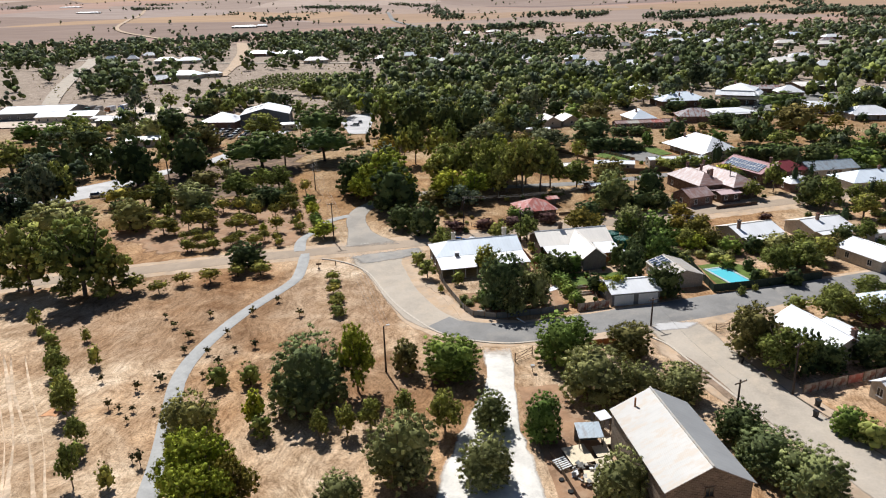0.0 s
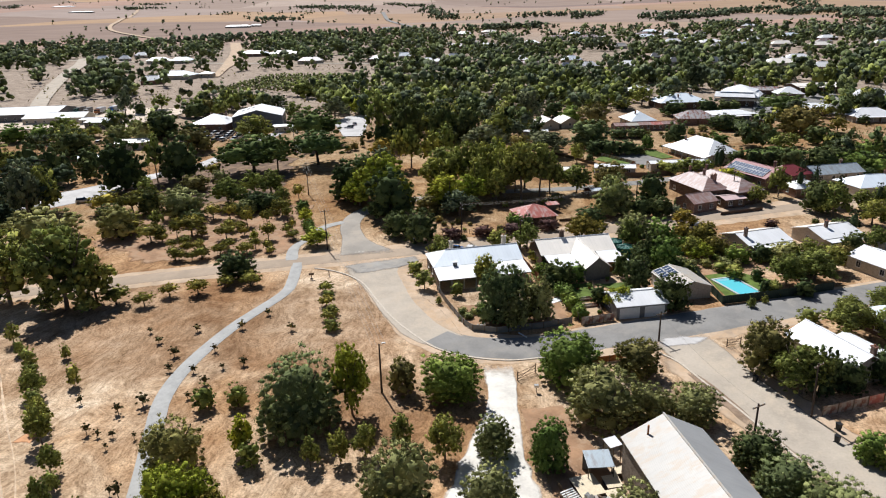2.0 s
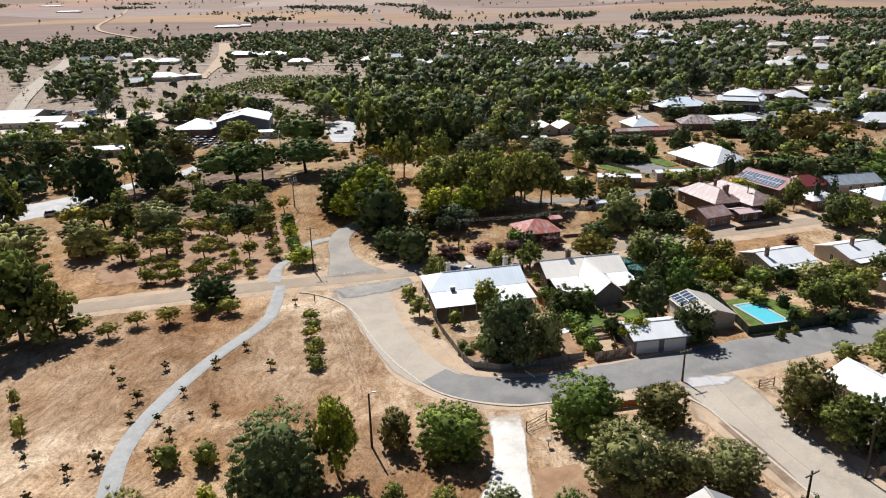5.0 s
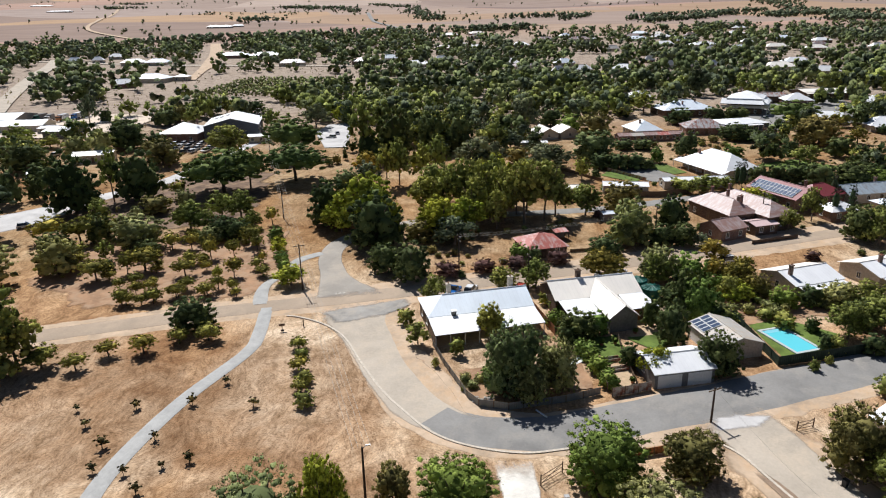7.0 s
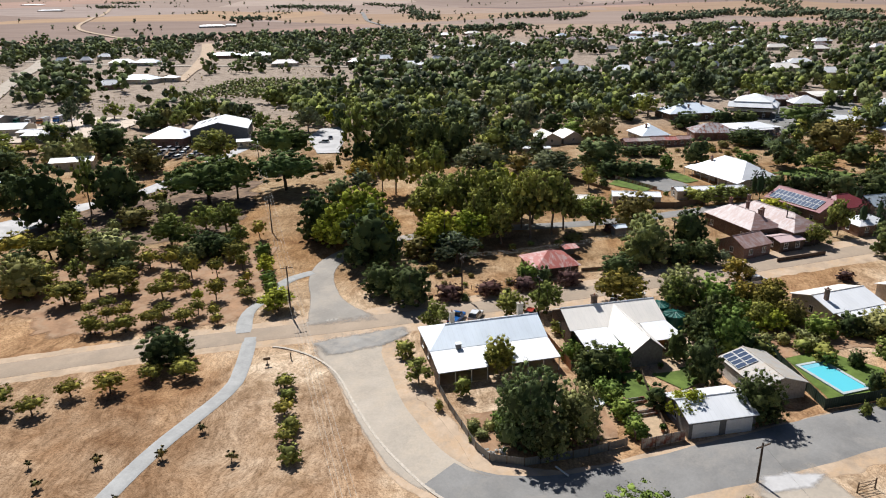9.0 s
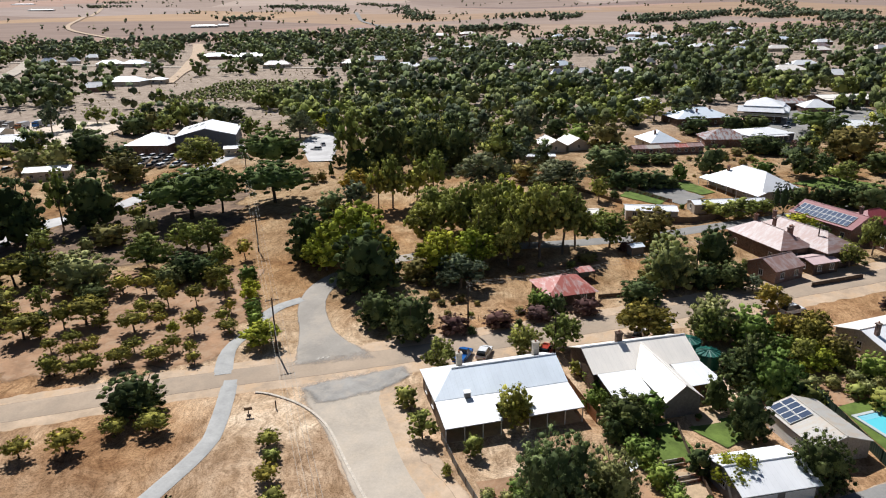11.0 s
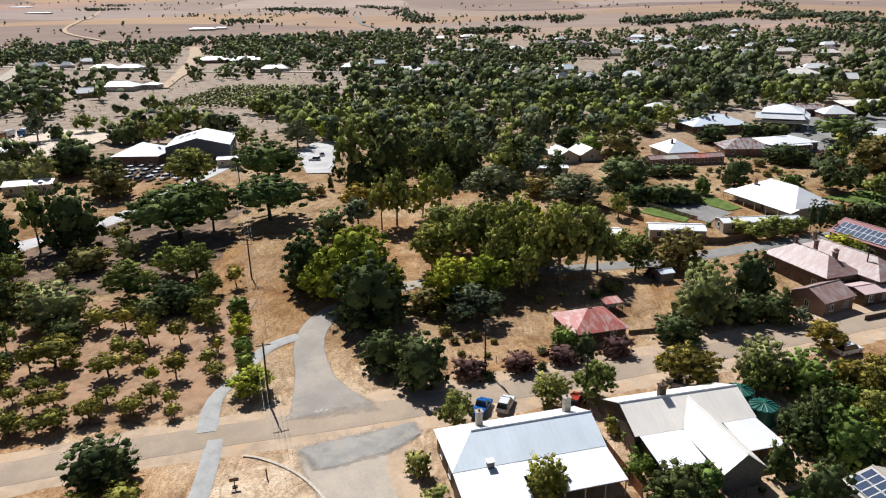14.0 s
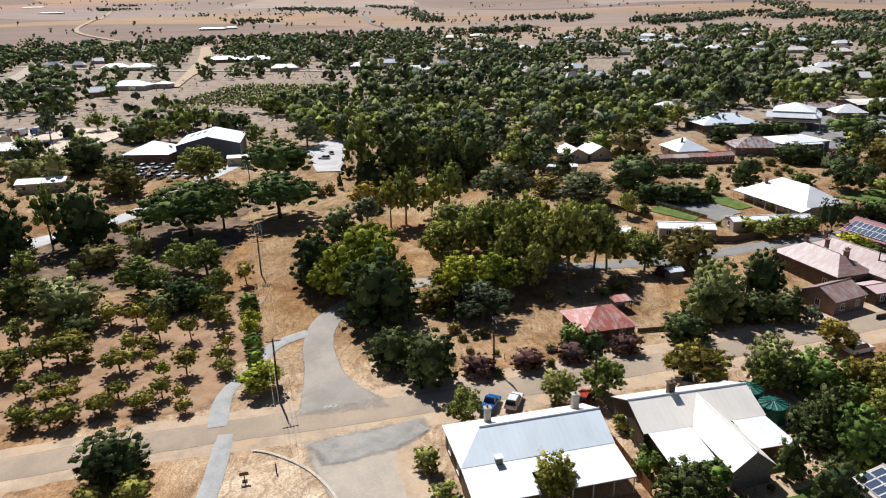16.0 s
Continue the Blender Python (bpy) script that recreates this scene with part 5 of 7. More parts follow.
plant("d", [(14.2, 160, 1.8, 0.9), (22.8, 162.1, 1.6, 0.9)], "cottage shrubs")
plant("f", [(-52.9, 153.4, 2.8, 1.6), (-47.9, 154.8, 2.8, 1.8), (-43.6, 156.2, 3.2, 1.9), (-37.8, 156.2, 3.2, 1.8), (-31.9, 155.1, 2.5, 1.2)], "orchard")
plant("f", [(-49.9, 153.3, 2.4, 1.3)], "orchard")
plant("e", [(1.9, 138.9, 3.4, 1.9), (3.7, 130.7, 4.4, 2.5)], "corner shrubs")
plant("w", [(17.1, 113.8, 11.6, 4.8)], "garden trees")
plant("o", [(23.9, 113.8, 8.8, 3.7), (19.2, 110.9, 7.5, 3.1)], "garden trees")
plant("g", [(30, 142.2, 2.4, 1.6), (30.2, 138.9, 2.4, 1.6), (34.9, 131, 4.5, 2.3), (31.1, 122.9, 3, 2.1), (31.3, 118.2, 3, 2), (31.5, 114, 2.6, 1.6), (54.6, 134.7, 8, 4.1)], "garden trees")
plant("e", [(16.3, 131.3, 7, 3.1), (9.9, 126.2, 3.6, 1.6), (6.2, 122.7, 2, 0.8), (18.7, 112.9, 6, 2.9), (58.9, 132.8, 3, 2.3), (67.7, 129.7, 3, 2.1), (28.6, 144.6, 3, 1.6)], "garden trees")
plant("d", [(30.8, 129.6, 5.5, 3.9), (36.7, 119.7, 4.4, 1.9), (49.1, 115.7, 7.5, 4), (46.3, 126, 8, 3.2), (53.4, 138.7, 9, 3.5), (57, 134.7, 3.4, 2.7), (45.3, 133, 6, 2.3)], "garden trees")
plant("y", [(39.5, 116.5, 5, 2.9), (63.5, 140.6, 3.4, 2.2)], "garden trees")
plant("a", [(67.3, 147.1, 6, 3.9), (68.9, 143.8, 4.4, 3)], "garden trees")
plant("d", [(-131.5, 275.9, 8, 8)], "west trees")
plant("e", [(-155.7, 321.9, 7, 6.7)], "west trees")
plant("e", [(112.1, 167.7, 9, 4.3), (117.5, 159.9, 7, 3.9), (52.8, 151.3, 7, 3.2), (86.8, 135.5, 6, 4.3), (89.1, 130.9, 6, 4.2), (106.4, 142.5, 6, 3.2)], "east gardens")
plant("d", [(110.6, 171.9, 9, 4.5), (137.5, 215.6, 8, 7.1), (52.9, 138.1, 5, 4), (77.9, 138.2, 4.5, 2.7), (81.6, 130, 5, 3.3), (99.7, 139.5, 6, 3.2), (107.3, 157, 3.5, 1.9), (144.3, 203.6, 4, 3.6)], "east gardens")
plant("c", [(114.2, 188.1, 9, 1.5), (114.2, 181.6, 8, 1.4), (106.1, 150.4, 8, 1.6)], "east gardens")
plant("b", [(94.5, 135.5, 5, 2.4)], "east gardens")
plant("g", [(152.6, 209.6, 6, 5.4), (163.2, 231.3, 6, 5.5), (72.8, 138.6, 4, 3.2)], "east gardens")
plant("o", [(58.7, 135.5, 3, 2.4), (82.7, 137.5, 5, 3.7)], "east gardens")
plant("r", [(92, 160.9, 2.6, 1.4)], "east gardens")
plant("g", [(-172.7, 309.2, 7, 6), (-159.4, 307, 7, 5.8)], "reserve edge")
plant("e", [(-146, 302.1, 8, 5.9)], "reserve edge")
plant("g", [(27.9, 135.2, 3, 1.6), (30.1, 124, 3, 1.7), (31, 121.4, 2.6, 1.6), (31.6, 118.5, 2.4, 1.6), (32, 115.6, 2.2, 1.4), (32, 113, 2, 1.2), (30.4, 136, 2.6, 1.5)], "cottage hedge")
plant("d", [(28.6, 127, 4, 2.1)], "cottage hedge")
plant("e", [(53.3, 137.2, 4, 2.9), (64.1, 143.2, 5, 2.8), (69.3, 132.1, 2.4, 1.8), (64.2, 115, 2.4, 1), (67.7, 116.6, 2, 0.8)], "pool garden")
plant("d", [(52, 140.7, 5, 2.9), (60.9, 133, 2, 1.5), (71.9, 128.1, 3, 1.6), (69.8, 120.9, 3.4, 1.5)], "pool garden")
plant("y", [(66.3, 141.2, 4, 2.4)], "pool garden")
plant("b", [(70.4, 143.4, 5, 3.4)], "pool garden")
plant("o", [(59.7, 138.3, 2.4, 1.8), (61.9, 137.1, 2, 1.6), (65, 136.8, 2, 1.6), (69.3, 137.8, 1.8, 1.6)], "pool garden")
plant("d", [(141.5, 220, 7, 6)], "old house garden")
plant("g", [(151, 215.2, 6, 6)], "old house garden")
plant("e", [(76.1, 124.6, 7, 4.3), (82.7, 126.1, 7, 4.7), (71.4, 120.3, 3.4, 1.7)], "road edge trees")
plant("d", [(76.6, 119.1, 4, 2.4)], "road edge trees")


plant("f", [(-53.9, 153.8, 3.7, 1.9), (-52.8, 158.6, 3.1, 1.3), (-47.7, 153.5, 3.6, 1.7), (-57.0, 161.5, 2.9, 1.4), (-50.5, 160.2, 2.7, 1.5), (-43.9, 156.0, 3.1, 1.9), (-38.6, 156.9, 2.8, 1.7), (-54.7, 164.2, 2.7, 1.7), (-50.8, 163.7, 2.0, 1.0), (-42.8, 159.8, 3.1, 1.5), (-36.5, 159.5, 3.4, 1.5), (-33.3, 158.0, 3.1, 1.2), (-34.7, 166.2, 4.7, 1.9), (-28.5, 165.8, 2.7, 1.8), (-45.5, 167.9, 4.3, 2.6), (-52.3, 170.1, 2.4, 1.4), (-58.6, 170.4, 5.3, 1.8), (-55.4, 172.0, 5.7, 3.5), (-52.8, 173.6, 2.1, 1.0), (-41.5, 170.3, 2.6, 1.4)], "orchard")
plant("f", [(-43.4, 174.9, 2.5, 1.5), (-45.9, 174.4, 3.6, 1.7), (-30.4, 170.1, 3.0, 1.6), (-29.8, 173.9, 3.2, 1.1), (-37.1, 178.0, 4.9, 1.7), (-42.5, 178.3, 5.7, 1.9), (-53.3, 185.1, 4.9, 2.4), (-48.7, 185.2, 4.5, 2.0), (-61.0, 166.7, 2.7, 1.5), (-32.3, 181.1, 4.9, 1.6), (-34.6, 186.6, 5.4, 2.8), (-32.2, 202.2, 5.1, 1.9), (-49.7, 191.6, 3.8, 2.1)], "orchard")
plant("y", [(-37.9, 165.3, 3.2, 1.2)], "orchard")
plant("d", [(-57.7, 181.1, 4.4, 3.1), (-63.8, 172.6, 3.3, 2.0)], "orchard")
plant("e", [(-66.5, 179.1, 5.6, 1.9)], "orchard")
plant("o", [(-45.2, 189.0, 3.9, 3.2)], "orchard")
plant("g", [(-29.2, 189.0, 3.8, 2.1), (-25.6, 173.4, 3.0, 1.8), (-24.1, 167.2, 3.4, 1.7)], "path hedge")
plant("y", [(-27.4, 181.9, 3.7, 2.0), (-27.2, 178.6, 3.5, 2.0)], "path hedge")
plant("o", [(-62.1, 188.1, 8.9, 5.5), (-70.5, 211.3, 4.2, 1.7), (-60.3, 222.4, 5.8, 2.7)], "orchard edge trees")
plant("e", [(-51.9, 197.3, 8.8, 4.8), (-47.3, 210.6, 7.5, 3.7), (-41.1, 206.5, 8.7, 4.5), (-36.7, 198.8, 5.3, 2.6), (-79.7, 209.3, 7.3, 3.3)], "orchard edge trees")
plant("d", [(-43.2, 193.4, 5.7, 3.3), (-38.9, 191.6, 5.6, 3.2), (-73.2, 193.3, 7.6, 2.9)], "orchard edge trees")
plant("b", [(-66.7, 215.6, 5.8, 3.6)], "orchard edge trees")
plant("u", [(-52.3, 235.4, 14.4, 9.7), (-45.0, 239.4, 14.1, 5.0), (-31.8, 247.4, 12.9, 8.4), (-37.5, 283.0, 15.5, 8.5)], "reserve pines")
plant("d", [(-76.2, 230.8, 17.0, 7.4), (-90.2, 219.6, 18.6, 7.6)], "reserve pines", "broad dense dark green pine tree")
plant("e", [(-83.4, 229.8, 17.0, 3.9), (-62.9, 289.0, 12.4, 8.6)], "reserve pines")
plant("o", [(-111.3, 294.0, 11.2, 4.8), (-122.7, 298.0, 8.9, 5.3)], "reserve pines")
plant("d", [(-107.0, 308.9, 12.8, 6.4), (-93.3, 301.2, 9.1, 5.7)], "reserve pines")
plant("b", [(-84.2, 278.3, 10.1, 7.2)], "reserve pines")
plant("h", [(-148.4, 373.6, 15.2, 4.9), (-34.9, 342.9, 12.0, 6.1)], "depot trees")
plant("d", [(-141.5, 376.3, 8.1, 3.5), (-108.4, 362.0, 8.8, 5.3), (-71.7, 392.1, 7.8, 6.5), (-20.5, 349.8, 9.4, 2.8)], "depot trees")
plant("e", [(-94.7, 362.2, 9.5, 5.3), (-95.9, 386.1, 12.7, 5.2), (-135.9, 393.0, 9.5, 5.0), (-85.5, 390.0, 8.5, 5.1), (-55.8, 346.3, 9.8, 5.2), (-33.0, 385.3, 9.1, 5.2)], "depot trees")
plant("y", [(-25.3, 354.3, 9.2, 3.3)], "depot trees")
plant("b", [(-103.4, 369.9, 9.7, 3.5)], "depot trees")
plant("e", [(-10.2, 272.0, 22.7, 5.0), (-1.9, 235.3, 14.0, 3.2), (2.0, 237.7, 15.5, 4.1), (9.1, 243.7, 11.6, 3.5), (14.5, 250.6, 13.7, 4.8), (38.5, 281.1, 12.5, 4.9), (60.7, 236.4, 7.6, 2.8)], "reserve trees")
plant("d", [(1.1, 276.5, 19.9, 6.0), (-8.5, 271.8, 11.9, 4.5), (14.8, 282.5, 17.2, 5.7), (25.3, 280.9, 16.7, 6.1), (71.5, 329.9, 9.3, 5.5), (65.8, 237.8, 3.0, 1.6), (-17.5, 276.5, 5.5, 0.9)], "reserve trees")
plant("a", [(-9.3, 254.0, 8.1, 4.6)], "reserve trees")
plant("h", [(-7.9, 239.1, 8.0, 3.9), (29.4, 251.9, 12.4, 7.4), (45.7, 284.7, 7.9, 4.4), (52.7, 250.3, 9.5, 7.7), (58.4, 323.2, 15.7, 6.2)], "reserve trees")
plant("w", [(-14.8, 232.5, 7.5, 4.0), (72.4, 264.5, 10.7, 7.2)], "reserve trees")
plant("b", [(44.2, 260.7, 6.5, 4.3), (83.3, 301.2, 11.3, 6.5), (-20.2, 270.2, 3.9, 1.7), (-22.5, 267.3, 3.5, 1.5)], "reserve trees")
plant("g", [(76.1, 314.0, 8.2, 5.5)], "reserve trees")
plant("e", [(34.0, 194.5, 17.4, 4.5), (39.6, 196.3, 16.7, 3.8), (26.3, 191.3, 10.5, 2.9), (23.4, 201.7, 16.5, 4.4), (18.1, 203.7, 16.1, 3.7), (12.5, 215.3, 12.4, 5.6), (33.2, 201.7, 11.7, 2.8), (29.5, 197.5, 15.0, 4.0), (21.0, 196.5, 13.0, 3.6), (36.5, 204.5, 15.0, 3.9), (27.8, 207.0, 15.5, 4.1), (15.5, 209.0, 13.0, 4.0), (8.8, 206.5, 11.0, 3.8), (43.5, 199.5, 13.0, 3.4), (22.5, 211.0, 14.0, 4.2)], "reserve gums")
plant("y", [(30.6, 212.9, 15.0, 4.4), (11.7, 187.5, 10.2, 4.6), (18.9, 190.5, 9.0, 3.9), (20.6, 203.4, 5.9, 3.1)], "reserve gums")
plant("b", [(6.7, 186.6, 5.0, 3.6)], "reserve gums")
plant("h", [(14.4, 180.5, 7.1, 4.3)], "reserve gums")
plant("y", [(-7.6, 191.6, 16.1, 6.6), (-13.3, 193.5, 8.8, 3.6), (-1.9, 185.6, 11.0, 3.2)], "lane clump")
plant("d", [(-16.5, 200.1, 12.7, 5.1), (-4.4, 181.8, 14.3, 6.2), (-2.0, 165.8, 6.8, 3.1), (3.6, 159.9, 8.7, 3.5)], "lane clump")
plant("b", [(61.8, 200.0, 9.1, 5.5), (43.6, 190.8, 2.8, 2.4)], "old house garden")
plant("e", [(51.6, 199.3, 8.8, 4.1), (101.2, 189.5, 3.9, 3.2), (98.0, 180.9, 5.5, 3.0), (86.6, 221.2, 3.9, 3.5), (92.9, 217.6, 5.3, 4.7), (99.7, 218.5, 4.5, 3.3), (87.3, 215.3, 4.4, 2.9), (50.3, 213.4, 3.8, 2.1), (53.9, 213.7, 5.0, 2.4)], "old house garden")
plant("w", [(55.8, 175.7, 11.5, 5.4)], "old house garden")
plant("d", [(69.9, 185.1, 9.7, 4.4), (62.8, 174.3, 5.7, 3.3), (68.0, 173.6, 5.7, 3.3), (47.8, 169.6, 4.9, 4.0), (101.3, 197.5, 4.2, 3.4), (30.4, 164.3, 5.2, 2.1)], "old house garden")
plant("h", [(71.6, 171.7, 3.7, 2.3)], "old house garden")
plant("y", [(99.7, 202.8, 5.1, 4.3)], "old house garden")
plant("r", [(54.3, 196.3, 3.0, 1.4)], "old house garden")
plant("c", [(102.6, 214.5, 10.4, 1.5), (158.5, 306.8, 4.3, 0.8), (156.9, 307.1, 3.9, 0.8)], "back gardens")
plant("d", [(112.1, 222.3, 7.1, 3.4), (117.5, 222.5, 6.8, 3.3), (122.3, 221.8, 6.7, 3.6), (126.7, 220.2, 7.1, 3.6), (106.0, 262.2, 10.0, 5.0), (71.0, 249.4, 5.7, 4.2), (76.1, 247.5, 6.5, 4.7), (81.7, 246.7, 6.0, 4.2), (86.2, 247.2, 3.7, 3.4), (88.1, 278.2, 4.2, 4.5), (95.5, 277.1, 4.4, 4.5), (138.2, 261.6, 3.3, 1.9), (146.0, 263.4, 4.4, 3.5), (128.7, 324.9, 8.2, 6.1), (147.9, 328.8, 7.9, 5.6), (157.6, 329.6, 7.0, 6.4), (177.0, 310.2, 8.3, 4.9), (137.5, 288.1, 7.0, 6.7), (141.6, 284.8, 6.0, 4.2), (135.5, 351.6, 9.4, 6.4)], "back gardens")
plant("g", [(92.4, 254.9, 6.1, 2.5), (121.3, 257.2, 5.0, 4.2)], "back gardens")
plant("e", [(137.9, 243.9, 6.8, 4.0), (111.0, 346.4, 7.2, 5.5), (124.4, 357.8, 11.2, 6.5), (147.2, 252.0, 5.3, 3.7)], "back gardens")
plant("b", [(162.5, 273.1, 12.0, 8.4), (160.3, 280.1, 7.9, 4.1), (126.8, 285.4, 3.2, 2.5), (135.9, 285.7, 3.6, 2.7), (120.2, 281.3, 3.1, 2.0)], "back gardens")
plant("r", [(145.6, 279.0, 7.0, 3.3)], "back gardens")
plant("u", [(177.4, 316.8, 11.2, 8.8)], "back gardens")
plant("p", [(172.7, 407.5, 17.2, 5.8)], "back gardens")
plant("h", [(-103.0, 185.6, 18.0, 4.8)], "west road trees")
plant("e", [(-101.2, 191.4, 16.0, 4.8), (-123.3, 275.2, 5.0, 3.1), (-149.2, 302.9, 6.4, 5.3), (-140.9, 315.8, 5.4, 4.8)], "west road trees")
plant("d", [(-120.7, 236.3, 13.1, 4.6), (-113.6, 231.2, 12.5, 4.0), (-128.7, 238.8, 14.1, 4.5), (-108.2, 236.1, 8.5, 3.2), (-158.0, 297.6, 6.5, 4.5)], "west road trees")
plant("o", [(-74.0, 172.3, 9.1, 5.2)], "west road trees")
plant("f", [(-86.5, 196.2, 6.4, 4.4), (-77.5, 192.2, 7.3, 3.9), (-64.0, 167.2, 5.2, 3.1), (-71.5, 176.1, 4.0, 2.7)], "west road trees")
plant("e", [(-115.3, 304.7, 9.0, 6.2), (-123.1, 301.1, 7.4, 5.6), (-134.6, 289.6, 10.1, 4.8), (-149.5, 311.1, 6.5, 5.9), (-127.9, 307.7, 5.5, 4.7)], "west road trees")
plant("d", [(-112.5, 322.8, 10.7, 7.7), (-108.7, 310.7, 12.1, 7.1), (-117.0, 253.9, 8.0, 4.2), (-82.6, 189.4, 4.7, 4.4)], "west road trees")
plant("f", [(-67.3, 219.4, 3.9, 3.6), (-64.8, 230.9, 6.1, 2.3), (-84.0, 219.2, 4.6, 2.9), (-72.1, 195.5, 6.4, 3.0), (-75.0, 179.5, 5.2, 3.5)], "orchard edge trees")
plant("a", [(167.8, 278.6, 8.6, 4.7), (178.8, 274.0, 7.1, 4.1)], "back gardens", "tree with rusty autumn leaves")
plant("d", [(158.4, 253.7, 8.4, 5.2), (137.9, 218.5, 7.4, 3.9), (145.2, 217.5, 7.4, 3.9), (127.6, 215.9, 8.7, 4.5), (152.7, 212.3, 7.1, 4.3), (155.5, 208.0, 7.1, 3.8), (200.9, 290.6, 4.2, 2.8)], "back gardens")
plant("e", [(107.5, 186.9, 9.4, 2.9), (117.3, 176.7, 7.1, 3.9), (123.2, 173.1, 5.7, 2.7), (129.1, 172.3, 6.8, 3.5)], "back gardens")
plant("c", [(123.7, 203.5, 8.1, 1.5), (121.0, 191.5, 8.4, 1.4), (103.5, 219.4, 8.7, 1.2)], "back gardens")
plant("y", [(-21.7, 160, 4.4, 3.6)], "path hedge")

# ---------------------------------------------------------------- woods and houses of the town behind
def woods(name, label, spots, mat, seed, per=9, blades=16, core=0.8):
    """Far trees, joined: each a few leafy clumps. spots: (x, y, height, radius)."""
    rnd = np.random.RandomState(seed)
    vs, fs, ns, n = [], [], [], 0
    for x, y, H, r in spots:
        z = gz(x, y)
        a = rnd.uniform(0, 2 * np.pi, per)
        q = np.sqrt(rnd.uniform(0, 1, per)) * 0.66 * r
        cs = np.stack([x + q * np.cos(a), y + q * np.sin(a), z + H * (1 - 0.35 * (q / r) ** 2) * rnd.uniform(0.14, 0.86, per)], axis=1)
        v, f, nrm = clumps(rnd, cs, r * rnd.uniform(0.26, 0.46, per), blades, 0.078 * r, 1, core)
        vs.append(v)
        ns.append(nrm * 0.45 + 1.3 * (v - np.array([x, y, z + H * 0.5])) / np.array([r, r, H * 0.5]))
        fs += [[k + n for k in q2] for q2 in f]
        n += len(v)
    ob = link(name, leaf_mesh(name, np.concatenate(vs), fs, np.concatenate(ns), mat))
    return tagged(ob, label, "woods", kind="stuff")


def scatter(n, seed, x0, x1, y0, y1, keep, hmin=5, hmax=11):
    r = random.Random(seed)
    out = []
    while len(out) < n:
        y = y0 + (y1 - y0) * r.random()
        x = r.uniform(x0, x1) * (y / y1)
        if keep(x, y):
            H = r.uniform(hmin, hmax)
            out.append((x, y, H, H * r.uniform(0.36, 0.5)))
    return out


OPEN = [(-83, 340, 34), (-180, 365, 60), (-26, 328, 26), (104, 238, 26), (144, 340, 34), (180, 350, 42), (105, 300, 24), (140, 312, 26), (67, 304, 14), (88, 190, 26), (109, 203, 18),
        (-85, 505, 62), (95, 222, 20), (-20, 250, 12), (5, 260, 14), (-8, 300, 12), (-112, 210, 18), (135, 394, 12), (224, 388, 18), (243, 402, 16), (268, 390, 22), (246, 346, 20), (214, 292, 18)]


def clear(x, y):
    return all((x - a) ** 2 + (y - b) ** 2 > r * r for a, b, r in OPEN)


def on_road(x, y):
    return abs(y - (205.7 + 0.13 * (x - 32))) < 6 and -30 < x < 140 or (-50 < x < -14 and 180 < y < 300 and abs(x + 22 + (y - 200) * 0.3) < 9)


def mid_keep(x, y):
    if not clear(x, y) or on_road(x, y):
        return False
    if x < -45:
        return noise.noise((x / 45, y / 45, 1.0)) > 0.1
    if x > 55 and y < 300:
        return noise.noise((x / 40, y / 40, 5.0)) > 0.15
    return noise.noise((x / 50, y / 50, 2.0)) > (-0.12 if y < 300 else -0.45)


# houses of the town: x, y, length of the roof
TOWN_WEST = [(-177, 558, 26), (-186, 524, 15), (-247, 721, 22), (-222, 715, 22), (-296, 810, 14), (-297, 915, 11), (-320, 764, 13), (-297, 764, 11), (-166, 788, 31), (-131, 777, 33), (-89, 669, 23), (-22, 668, 24), (-1, 696, 16), (22, 621, 23), (-371, 1613, 54), (-338, 1644, 24), (-1235, 2815, 87), (-1492, 3237, 90)]
TOWN_EAST = [(97, 819, 22), (107, 581, 20), (124, 537, 9), (143, 541, 15), (247, 938, 28), (206, 953, 21), (360, 948, 26), (337, 985, 22), (411, 971, 17), (233, 752, 13), (310, 806, 19), (341, 777, 29), (322, 717, 9), (351, 715, 17), (410, 811, 17), (480, 864, 26), (396, 725, 22), (492, 803, 21), (419, 694, 20), (320, 559, 21), (233, 550, 8), (220, 609, 8), (248, 551, 9), (217, 558, 8), (484, 697, 14), (18, 958, 14), (46, 666, 12), (-35, 1378, 21)]
TOWN = TOWN_WEST + TOWN_EAST


rt = random.Random(77)
FAR_HOMES = []
while len(FAR_HOMES) < 18:
    hy = rt.uniform(470, 1180)
    hx = rt.uniform(0.05, 0.64) * hy
    if all((hx - a) ** 2 + (hy - b) ** 2 > 900 for a, b, c in TOWN + FAR_HOMES):
        FAR_HOMES.append((hx, hy, rt.uniform(15, 26)))


def before_house(x, y, near=55):
    """True where a tall tree would stand on a house or between it and the street before it."""
    for hx, hy, hl in TOWN + FAR_HOMES:
        d = hy - y
        if -hl * 0.35 < d < near and abs(x - hx * (1 - d / hy)) < hl * 0.45:
            return True
    return False


def beside(line, x, y, w):
    for (ax, ay), (bx, by) in zip(line, line[1:]):
        t = max(0, min(1, ((x - ax) * (bx - ax) + (y - ay) * (by - ay)) / ((bx - ax) ** 2 + (by - ay) ** 2)))
        if math.hypot(x - ax - t * (bx - ax), y - ay - t * (by - ay)) < w:
            return True
    return False


STREETS = [[(-900, 1000), (-359, 790), (-200, 703), (7, 625), (60, 600)], [(-215, 415), (-243, 485), (-292, 620), (-362, 815)], [(-150, 560), (-171, 700), (-254, 1075)], [(100, 900), (60, 1250)]]


